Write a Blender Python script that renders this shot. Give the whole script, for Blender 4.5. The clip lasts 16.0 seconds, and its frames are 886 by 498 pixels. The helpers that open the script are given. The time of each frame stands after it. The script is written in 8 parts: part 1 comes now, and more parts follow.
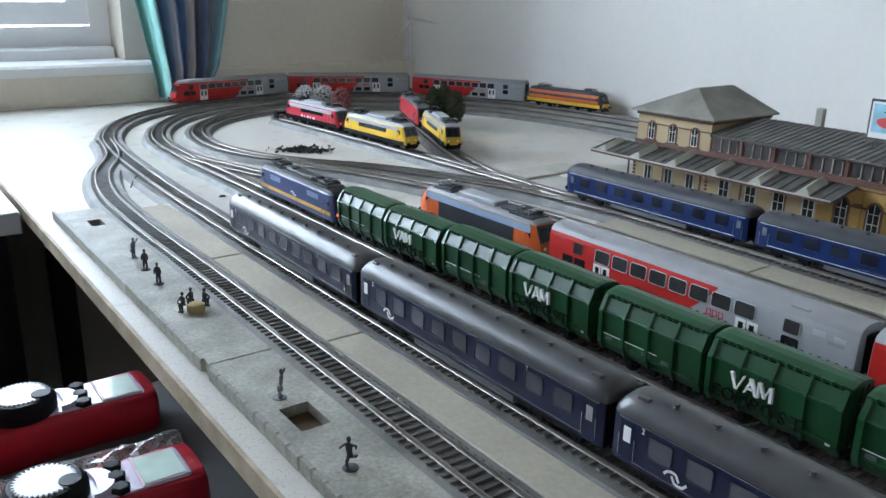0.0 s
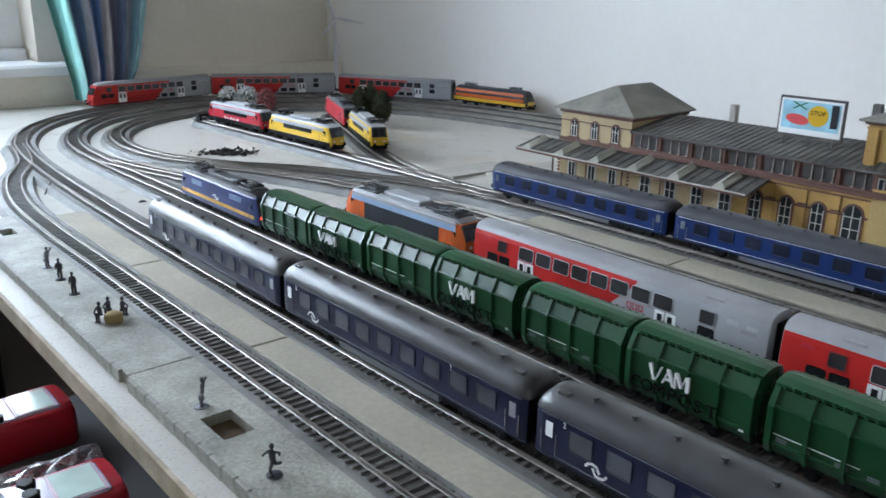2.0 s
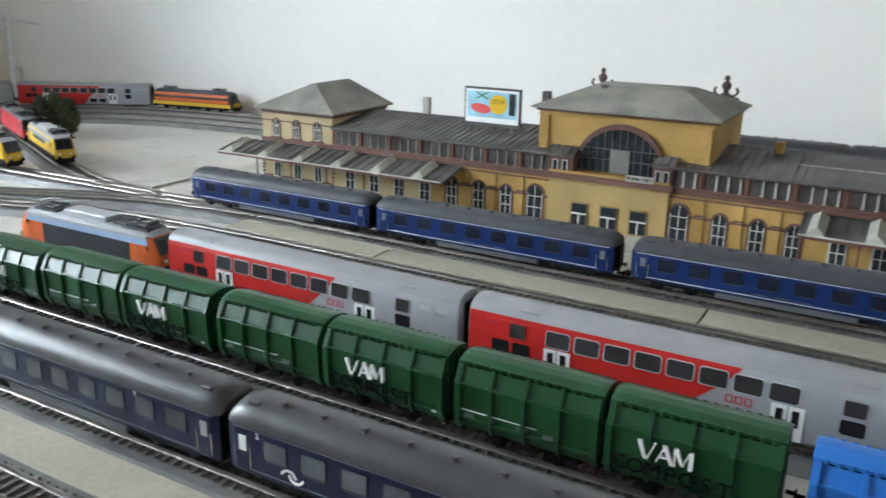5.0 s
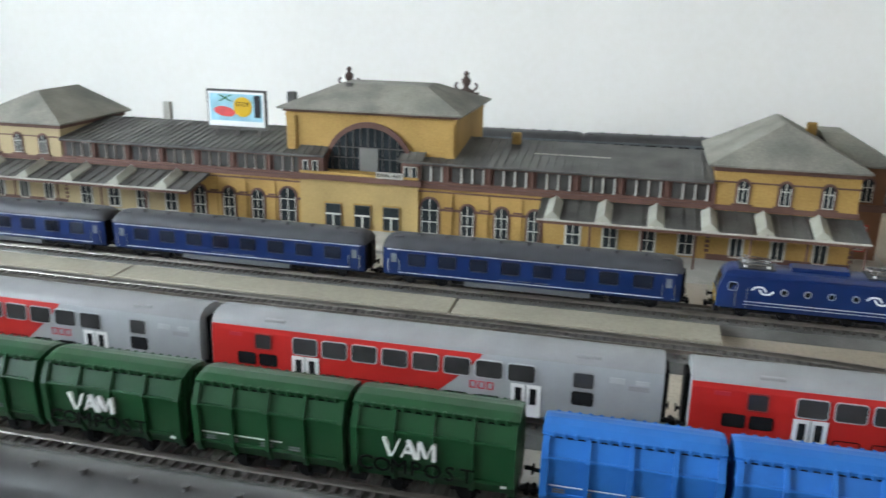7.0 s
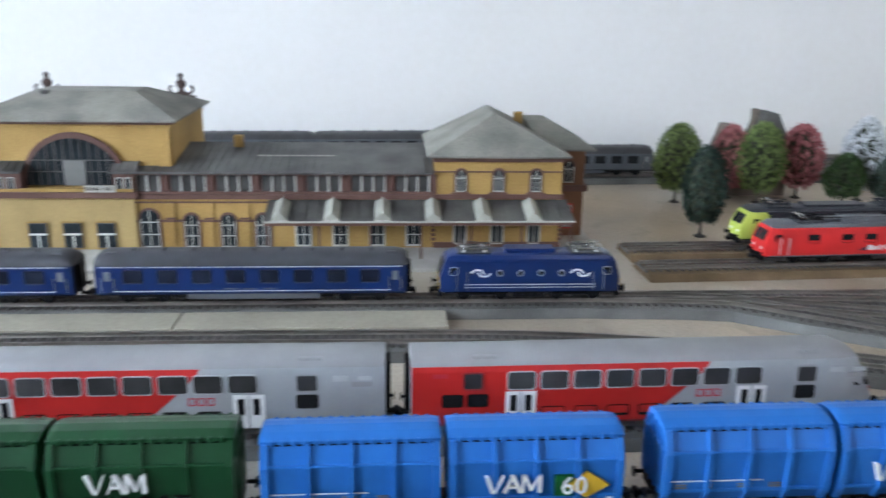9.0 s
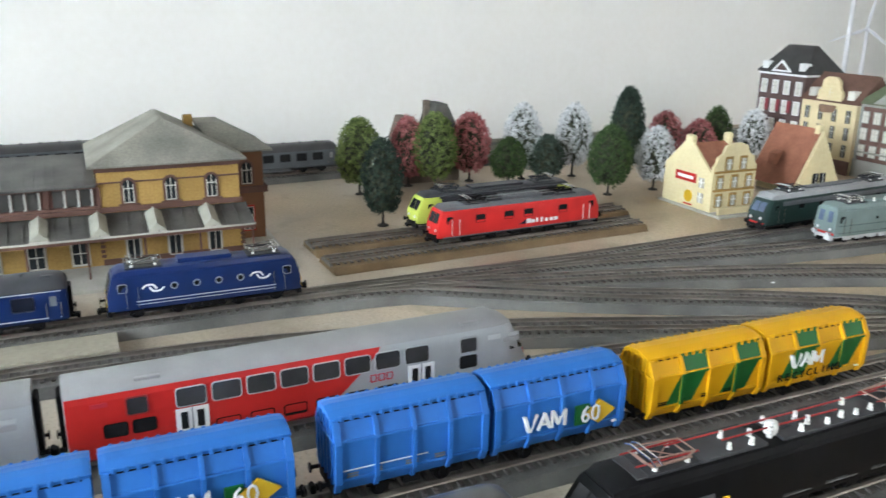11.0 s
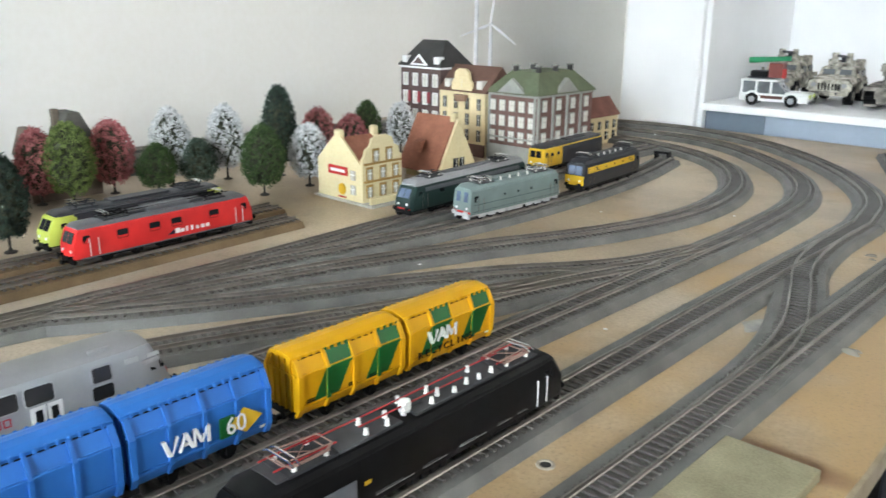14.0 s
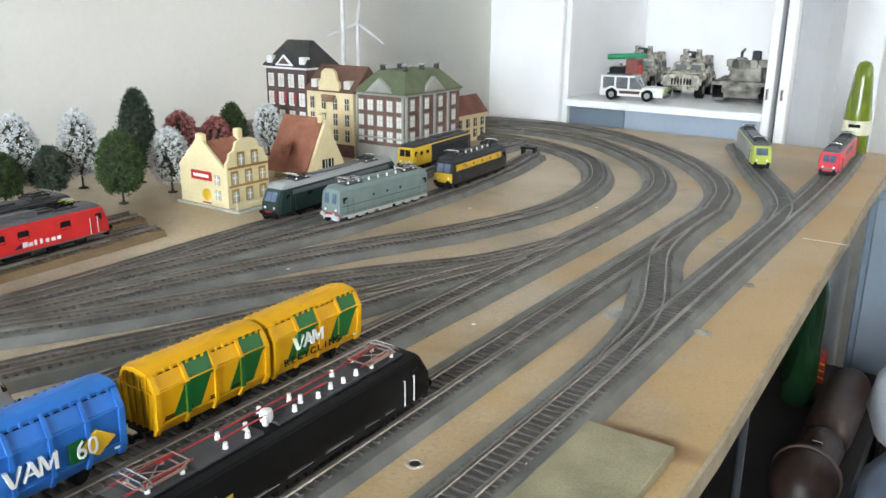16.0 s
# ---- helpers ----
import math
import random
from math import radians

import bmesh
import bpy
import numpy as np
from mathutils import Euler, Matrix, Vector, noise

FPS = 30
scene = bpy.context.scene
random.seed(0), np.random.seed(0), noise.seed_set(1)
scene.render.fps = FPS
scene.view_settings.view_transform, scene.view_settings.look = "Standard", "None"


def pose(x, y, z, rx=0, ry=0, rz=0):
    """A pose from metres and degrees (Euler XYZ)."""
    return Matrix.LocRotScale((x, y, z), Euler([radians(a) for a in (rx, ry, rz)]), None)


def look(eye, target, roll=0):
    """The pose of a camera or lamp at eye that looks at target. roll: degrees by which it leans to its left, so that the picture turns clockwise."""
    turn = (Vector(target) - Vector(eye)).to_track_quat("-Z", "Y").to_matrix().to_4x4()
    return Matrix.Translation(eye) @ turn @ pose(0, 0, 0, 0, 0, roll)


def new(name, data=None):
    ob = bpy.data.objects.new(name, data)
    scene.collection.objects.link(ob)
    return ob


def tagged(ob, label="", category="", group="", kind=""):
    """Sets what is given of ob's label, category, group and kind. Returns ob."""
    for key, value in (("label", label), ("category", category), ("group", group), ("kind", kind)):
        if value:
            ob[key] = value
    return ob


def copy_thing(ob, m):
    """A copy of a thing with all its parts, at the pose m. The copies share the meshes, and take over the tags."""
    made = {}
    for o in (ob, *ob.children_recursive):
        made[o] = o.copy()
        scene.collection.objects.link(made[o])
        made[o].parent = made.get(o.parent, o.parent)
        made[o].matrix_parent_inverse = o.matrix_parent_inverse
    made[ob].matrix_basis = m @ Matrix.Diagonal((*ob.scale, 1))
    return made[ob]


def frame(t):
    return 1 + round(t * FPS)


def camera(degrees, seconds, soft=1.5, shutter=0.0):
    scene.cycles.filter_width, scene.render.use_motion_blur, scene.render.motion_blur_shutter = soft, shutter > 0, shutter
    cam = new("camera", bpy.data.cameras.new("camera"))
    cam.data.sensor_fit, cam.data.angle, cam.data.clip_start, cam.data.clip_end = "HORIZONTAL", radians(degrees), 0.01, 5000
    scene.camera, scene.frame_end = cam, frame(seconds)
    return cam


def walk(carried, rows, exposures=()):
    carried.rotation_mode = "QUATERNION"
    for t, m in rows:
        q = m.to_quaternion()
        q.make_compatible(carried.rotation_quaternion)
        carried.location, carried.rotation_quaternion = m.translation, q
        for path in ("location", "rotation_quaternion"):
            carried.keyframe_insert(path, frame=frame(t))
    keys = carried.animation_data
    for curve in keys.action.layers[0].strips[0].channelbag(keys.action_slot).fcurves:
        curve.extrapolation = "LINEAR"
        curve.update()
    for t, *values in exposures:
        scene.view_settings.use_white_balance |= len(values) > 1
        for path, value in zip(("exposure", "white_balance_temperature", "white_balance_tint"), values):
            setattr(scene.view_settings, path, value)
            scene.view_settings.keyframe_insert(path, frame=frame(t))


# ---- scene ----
cam = camera(57.0, 16.0, soft=1.5, shutter=0.5)
METRES, EYE, TILT, LEAN, TURN = 0.18, 0.262, 0.0, 0.0, -36.4
ROWS = [
    (0.0, 0.0, 0.0, 0.0, 0.32, -17.79, -1.0),
    (0.5, 0.0059, -0.0007, -0.0, -0.22, -17.76, -1.01),
    (1.0, 0.0167, -0.0005, 0.002, -1.58, -17.77, -1.0),
    (1.5, 0.028, -0.0001, 0.0035, -2.9, -17.76, -1.01),
    (2.0, 0.0434, 0.0013, 0.0053, -4.53, -17.76, -1.01),
    (2.5, 0.0611, 0.0019, 0.0067, -6.59, -17.74, -1.04),
    (3.0, 0.0776, 0.0025, 0.0087, -8.24, -17.73, -0.79),
    (5.5, 0.2663, 0.0005, 0.0044, -27.54, -17.5, -1.01),
    (6.0, 0.3002, -0.0019, 0.0038, -30.84, -17.46, -1.02),
    (6.5, 0.3425, -0.0092, 0.0021, -35.12, -17.38, -1.03),
    (7.0, 0.3834, -0.0261, 0.0008, -39.71, -17.31, -1.0),
    (7.5, 0.4254, -0.0471, -0.0019, -45.06, -17.23, -0.99),
    (8.0, 0.4490, -0.0600, -0.0032, -48.49, -17.16, -0.99),
    (8.5, 0.4621, -0.0689, -0.0037, -50.23, -17.14, -0.99),
    (9.0, 0.5144, -0.1174, -0.0026, -57.33, -17.07, -0.91),
    (11.5, 0.6257, -0.3125, -0.0044, -81.57, -16.86, -0.67),
    (12.0, 0.638, -0.3461, -0.0046, -85.98, -16.82, -0.64),
    (12.5, 0.6495, -0.3937, -0.0031, -91.32, -16.8, -0.59),
    (13.0, 0.6545, -0.417, -0.0025, -94.37, -16.79, -0.59),
    (13.5, 0.6561, -0.442, -0.0019, -96.92, -16.77, -0.57),
    (14.0, 0.657, -0.4749, 0.0005, -100.42, -16.78, -0.54),
    (14.5, 0.6562, -0.5015, 0.0007, -103.34, -16.76, -0.51),
    (15.0, 0.6542, -0.5267, 0.0026, -106.25, -16.76, -0.49),
    (15.5, 0.6507, -0.5447, 0.0049, -108.4, -16.77, -0.49),
    (16.0, 0.6508, -0.5488, 0.0049, -109.06, -16.77, -0.49),
]
EXPOSURES = [(0.0, -1.02, 5900, 11), (3.0, -0.89, 6000, 13), (5.5, -0.55, 6350, 9), (8.2, -0.36, 6350, 9), (9.0, -0.29, 5850, 13), (11.5, -0.05, 6450, 9), (16.0, 0.02, 6500, 9)]
walk(cam, [(t, pose(0, 0, EYE, TILT, LEAN, TURN) @ pose(METRES * x, METRES * y, METRES * z, 90 + pitch, roll, yaw)) for t, x, y, z, yaw, pitch, roll in ROWS], EXPOSURES)

# ---- light: daylight through the sill window and an assumed unseen one ----
world = bpy.data.worlds.new("sky")
scene.world = world
world.use_nodes = True
wn = world.node_tree.nodes
sky = wn.new("ShaderNodeTexSky")
sky.sky_type, sky.sun_disc = "NISHITA", False
sky.sun_elevation, sky.sun_rotation = radians(38), radians(200)
world.node_tree.links.new(sky.outputs[0], wn["Background"].inputs[0])
wn["Background"].inputs[1].default_value = 0.09


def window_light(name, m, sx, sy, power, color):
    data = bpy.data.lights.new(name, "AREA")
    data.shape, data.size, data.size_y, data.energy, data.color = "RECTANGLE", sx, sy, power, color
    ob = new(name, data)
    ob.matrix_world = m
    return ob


# the window over the sill, and a larger unseen one added in the long wall behind the walker as fill
window_light("daylight_sill_window", look((-0.23, 2.24, 0.72), (0.02, 0.6, 0.28)), 1.5, 1.15, 126, (0.80, 0.90, 1.0))
window_light("assumed_window_fill", look((-1.62, -1.55, 0.95), (0.9, -1.9, 0.3)), 1.9, 0.95, 18, (1.0, 0.95, 0.88))

# ---- materials ----
TABLE_TOP, FLOOR_Z, RAIL = 0.0, -0.78, 0.012


def mat(name, color, rough=0.5, metal=0.0, var=0.12, scale=40.0, fine=600.0, bump=0.0, tint=None, stain=0.0, coat=0.0, emit=0.0, spec=0.28):
    """A painted, plastic, wood or stone surface with variation at two scales."""
    m = bpy.data.materials.new(name)
    m.use_nodes = True
    nt = m.node_tree
    n, l = nt.nodes, nt.links
    b = n["Principled BSDF"]
    b.inputs["Roughness"].default_value = rough
    b.inputs["Metallic"].default_value = metal
    b.inputs["Specular IOR Level"].default_value = spec
    b.inputs["Coat Weight"].default_value = coat
    co = n.new("ShaderNodeTexCoord")
    big, small = n.new("ShaderNodeTexNoise"), n.new("ShaderNodeTexNoise")
    big.inputs["Scale"].default_value, big.inputs["Detail"].default_value = scale, 5
    small.inputs["Scale"].default_value, small.inputs["Detail"].default_value = fine, 3
    for t in (big, small):
        l.new(co.outputs["Object"], t.inputs["Vector"])
    dark = tuple(c * (1 - var) for c in color)
    light = tuple(min(1, c * (1 + var)) for c in (tint or color))
    ramp = n.new("ShaderNodeMix")
    ramp.data_type = "RGBA"
    ramp.inputs[6].default_value, ramp.inputs[7].default_value = (*dark, 1), (*light, 1)
    rm = n.new("ShaderNodeMapRange")
    rm.inputs[1].default_value, rm.inputs[2].default_value = 0.32, 0.68
    l.new(big.outputs[0], rm.inputs[0])
    l.new(rm.outputs[0], ramp.inputs[0])
    grain = n.new("ShaderNodeMix")
    grain.data_type, grain.blend_type = "RGBA", "OVERLAY"
    grain.inputs[0].default_value = 0.05 + stain + (0.15 if bump else 0.0)
    l.new(ramp.outputs[2], grain.inputs[6])
    l.new(small.outputs[0], grain.inputs[7])
    l.new(grain.outputs[2], b.inputs["Base Color"])
    rr = n.new("ShaderNodeMapRange")
    rr.inputs[3].default_value, rr.inputs[4].default_value = max(0.02, rough - 0.04), min(1, rough + 0.04)
    l.new(small.outputs[0], rr.inputs[0])
    l.new(rr.outputs[0], b.inputs["Roughness"])
    if bump:
        bp = n.new("ShaderNodeBump")
        bp.inputs["Strength"].default_value, bp.inputs["Distance"].default_value = bump, 0.0006
        l.new(small.outputs[0], bp.inputs["Height"])
        l.new(bp.outputs[0], b.inputs["Normal"])
    if emit:
        b.inputs["Emission Color"].default_value = (*color, 1)
        b.inputs["Emission Strength"].default_value = emit
    return m


def chipboard_material():
    """Painted chipboard: tan where worn, paler grey towards the window for old paint and sky glare, with blotches,
    flakes and pencil-dark marks.
    """
    m = mat("chipboard", (0.395, 0.305, 0.205), 0.42, 0, 0.18, 5.0, 260.0, 0.2, (0.45, 0.35, 0.235), 0.12, spec=0.30)
    nt = m.node_tree
    n, l = nt.nodes, nt.links
    b = n["Principled BSDF"]
    base = b.inputs["Base Color"].links[0].from_socket
    co = n.new("ShaderNodeTexCoord")
    sep = n.new("ShaderNodeSeparateXYZ")
    l.new(co.outputs["Object"], sep.inputs[0])
    patch = n.new("ShaderNodeTexNoise")
    patch.inputs["Scale"].default_value, patch.inputs["Detail"].default_value = 3.2, 7
    l.new(co.outputs["Object"], patch.inputs["Vector"])
    # grey grows with y: paint patches plus window glare put into the colour
    add = n.new("ShaderNodeMath")
    add.operation = "MULTIPLY_ADD"
    add.inputs[1].default_value, add.inputs[2].default_value = 0.50, 0.12
    l.new(sep.outputs[1], add.inputs[0])
    s = n.new("ShaderNodeMath")
    l.new(add.outputs[0], s.inputs[0])
    l.new(patch.outputs[0], s.inputs[1])
    r = n.new("ShaderNodeMapRange")
    r.inputs[1].default_value, r.inputs[2].default_value = 0.30, 0.85
    l.new(s.outputs[0], r.inputs[0])
    mix = n.new("ShaderNodeMix")
    mix.data_type = "RGBA"
    mix.inputs[7].default_value = (0.50, 0.48, 0.43, 1)
    l.new(r.outputs[0], mix.inputs[0])
    l.new(base, mix.inputs[6])
    spots = n.new("ShaderNodeTexNoise")
    spots.inputs["Scale"].default_value, spots.inputs["Detail"].default_value = 26, 4
    l.new(co.outputs["Object"], spots.inputs["Vector"])
    sr = n.new("ShaderNodeMapRange")
    sr.inputs[1].default_value, sr.inputs[2].default_value, sr.inputs[4].default_value = 0.57, 0.74, 0.5
    l.new(spots.outputs[0], sr.inputs[0])
    mix2 = n.new("ShaderNodeMix")
    mix2.data_type = "RGBA"
    mix2.inputs[7].default_value = (0.235, 0.195, 0.125, 1)
    l.new(sr.outputs[0], mix2.inputs[0])
    l.new(mix.outputs[2], mix2.inputs[6])
    # ochre wear towards the bare front corner, and here and there elsewhere
    wear = n.new("ShaderNodeTexNoise")
    wear.inputs["Scale"].default_value, wear.inputs["Detail"].default_value = 6.0, 6
    l.new(co.outputs["Object"], wear.inputs["Vector"])
    fx, fy = n.new("ShaderNodeMapRange"), n.new("ShaderNodeMapRange")
    fx.inputs[1].default_value, fx.inputs[2].default_value = 0.55, 0.17
    fy.inputs[1].default_value, fy.inputs[2].default_value = -0.05, -0.55
    l.new(sep.outputs[0], fx.inputs[0])
    l.new(sep.outputs[1], fy.inputs[0])
    both = n.new("ShaderNodeMath")
    both.operation = "MULTIPLY"
    l.new(fx.outputs[0], both.inputs[0])
    l.new(fy.outputs[0], both.inputs[1])
    tot = n.new("ShaderNodeMath")
    tot.operation = "MULTIPLY_ADD"
    tot.inputs[1].default_value = 0.34
    l.new(both.outputs[0], tot.inputs[0])
    l.new(wear.outputs[0], tot.inputs[2])
    wr = n.new("ShaderNodeMapRange")
    wr.inputs[1].default_value, wr.inputs[2].default_value, wr.inputs[4].default_value = 0.58, 0.80, 0.75
    l.new(tot.outputs[0], wr.inputs[0])
    mix3 = n.new("ShaderNodeMix")
    mix3.data_type = "RGBA"
    mix3.inputs[7].default_value = (0.425, 0.265, 0.10, 1)
    l.new(wr.outputs[0], mix3.inputs[0])
    l.new(mix2.outputs[2], mix3.inputs[6])
    # fine dark flakes of the board
    fl = n.new("ShaderNodeTexNoise")
    fl.inputs["Scale"].default_value, fl.inputs["Detail"].default_value = 420, 2
    l.new(co.outputs["Object"], fl.inputs["Vector"])
    fr = n.new("ShaderNodeMapRange")
    fr.inputs[1].default_value, fr.inputs[2].default_value, fr.inputs[4].default_value = 0.56, 0.72, 0.45
    l.new(fl.outputs[0], fr.inputs[0])
    mix4 = n.new("ShaderNodeMix")
    mix4.data_type = "RGBA"
    mix4.inputs[7].default_value = (0.20, 0.15, 0.10, 1)
    l.new(fr.outputs[0], mix4.inputs[0])
    l.new(mix3.outputs[2], mix4.inputs[6])
    # rust-brown glue stain along the far edge of the card board
    off = n.new("ShaderNodeVectorMath")
    off.operation = "SUBTRACT"
    off.inputs[1].default_value = (0.192, -0.5985, 0)
    l.new(co.outputs["Object"], off.inputs[0])
    squash = n.new("ShaderNodeVectorMath")
    squash.operation = "MULTIPLY"
    squash.inputs[1].default_value = (28, 105, 0)
    l.new(off.outputs[0], squash.inputs[0])
    far = n.new("ShaderNodeVectorMath")
    far.operation = "LENGTH"
    l.new(squash.outputs[0], far.inputs[0])
    ragged = n.new("ShaderNodeMath")
    ragged.operation = "MULTIPLY_ADD"
    ragged.inputs[1].default_value = 1.6
    l.new(spots.outputs[0], ragged.inputs[0])
    l.new(far.outputs["Value"], ragged.inputs[2])
    stain = n.new("ShaderNodeMapRange")
    stain.inputs[1].default_value, stain.inputs[2].default_value, stain.inputs[3].default_value, stain.inputs[4].default_value = 1.45, 2.5, 0.85, 0.0
    l.new(ragged.outputs[0], stain.inputs[0])
    mix5 = n.new("ShaderNodeMix")
    mix5.data_type = "RGBA"
    mix5.inputs[7].default_value = (0.17, 0.075, 0.025, 1)
    l.new(stain.outputs[0], mix5.inputs[0])
    l.new(mix4.outputs[2], mix5.inputs[6])
    l.new(mix5.outputs[2], b.inputs["Base Color"])
    return m


def glass_material(name, color=(0.9, 0.95, 0.95)):
    m = bpy.data.materials.new(name)
    m.use_nodes = True
    b = m.node_tree.nodes["Principled BSDF"]
    b.inputs["Base Color"].default_value = (*color, 1)
    b.inputs["Roughness"].default_value, b.inputs["Transmission Weight"].default_value = 0.02, 1.0
    b.inputs["IOR"].default_value = 1.45
    return m


CHIP = chipboard_material()
WALL = mat("wall_paint", (0.88, 0.86, 0.81), 0.85, 0, 0.03, 3.0, 90.0, 0.1)
# unseen wall given a dark colour to weaken bounced light
WALL_DIM = mat("dimmed_unseen_wall", (0.20, 0.185, 0.165), 0.85, 0, 0.08, 3.0, 90.0, 0.1)
WALL_TAN = mat("window_wall_paint", (0.76, 0.70, 0.59), 0.8, 0, 0.04, 3.0, 90.0, 0.1)
WHITE = mat("white_gloss_paint", (0.88, 0.88, 0.88), 0.35, 0, 0.03, 8.0, 120.0)
CARPET = mat("dark_carpet", (0.07, 0.06, 0.06), 0.95, 0, 0.3, 20, 400, 0.5)
# ceiling out of view, darkened for less bounce
CEIL = mat("dimmed_ceiling", (0.22, 0.21, 0.19), 0.9, 0, 0.02, 3, 90)
DARK = mat("dark_metal", (0.009, 0.009, 0.010), 0.5, 0.1, 0.3, 60, 900, spec=0.2)
BLACKP = mat("black_plastic", (0.005, 0.005, 0.0055), 0.5, 0, 0.2, 60, 900, spec=0.12)
BALLAST = mat("grey_ballast", (0.112, 0.110, 0.102), 0.46, 0, 0.18, 30.0, 1500.0, 0.8, (0.138, 0.134, 0.122), 0.3, spec=0.55)
SLEEPER = mat("brown_black_sleeper", (0.092, 0.082, 0.074), 0.5, 0, 0.25, 80, 900, 0.3, spec=0.5)
RAILM = mat("nickel_rail", (0.31, 0.285, 0.255), 0.38, 0.9, 0.2, 30, 500)
BRIGHT = mat("bright_metal", (0.72, 0.72, 0.72), 0.22, 1.0, 0.1, 60, 900)
GLASSD = mat("dark_window", (0.016, 0.017, 0.019), 0.15, 0, 0.2, 30, 300, coat=0.15)
GLASSG = mat("grey_window", (0.16, 0.17, 0.18), 0.12, 0, 0.3, 30, 300, coat=0.4)
WHITEP = mat("white_print", (0.80, 0.80, 0.79), 0.5, 0, 0.04)
NAVY = mat("dark_blue_paint", (0.0085, 0.0115, 0.036), 0.30, 0, 0.12, spec=0.45)
ROYAL = mat("bright_blue_paint", (0.0056, 0.0200, 0.091), 0.30, 0, 0.12, spec=0.35)
ROOFG = mat("grey_roof_paint", (0.056, 0.055, 0.056), 0.36, 0.1, 0.18, 40, 700, spec=0.55)
ROOFD = mat("dark_roof_paint", (0.055, 0.056, 0.062), 0.5, 0, 0.15, 40, 700)
GREENV = mat("wagon_green", (0.008, 0.052, 0.017), 0.33, 0, 0.1, spec=0.5)
BLUEV = mat("wagon_sky_blue", (0.028, 0.150, 0.47), 0.42, 0, 0.05, 60, 300, spec=0.18)
YELV = mat("wagon_yellow", (0.62, 0.315, 0.006), 0.42, 0, 0.05, spec=0.18)
STRIPEG = mat("stripe_green", (0.008, 0.105, 0.022), 0.35, 0, 0.08)
RED = mat("train_red", (0.44, 0.020, 0.017), 0.36, 0, 0.07)
SILVER = mat("train_light_grey", (0.34, 0.35, 0.365), 0.38, 0.05, 0.06)
SILVERR = mat("train_grey_roof", (0.29, 0.29, 0.295), 0.45, 0.0, 0.07)
ORANGE = mat("loco_orange", (0.60, 0.12, 0.025), 0.36, 0, 0.07)
YELLOW = mat("loco_yellow", (0.66, 0.41, 0.025), 0.36, 0, 0.06)
LIME = mat("loco_lime", (0.44, 0.50, 0.085), 0.36, 0, 0.06)
TURQ = mat("loco_grey_green", (0.165, 0.215, 0.205), 0.4, 0, 0.09)
DKGREEN = mat("loco_dark_green", (0.014, 0.032, 0.028), 0.36, 0, 0.12)
GREYL = mat("loco_grey", (0.105, 0.11, 0.118), 0.42, 0, 0.1)
ANTHR = mat("loco_anthracite", (0.026, 0.028, 0.033), 0.4, 0, 0.15)
REDP = mat("panto_red", (0.34, 0.022, 0.022), 0.4, 0, 0.1)
INSUL = mat("white_insulator", (0.78, 0.77, 0.74), 0.3, 0, 0.04)
BLUEG = mat("pale_blue_stripe", (0.22, 0.30, 0.42), 0.4, 0, 0.06)


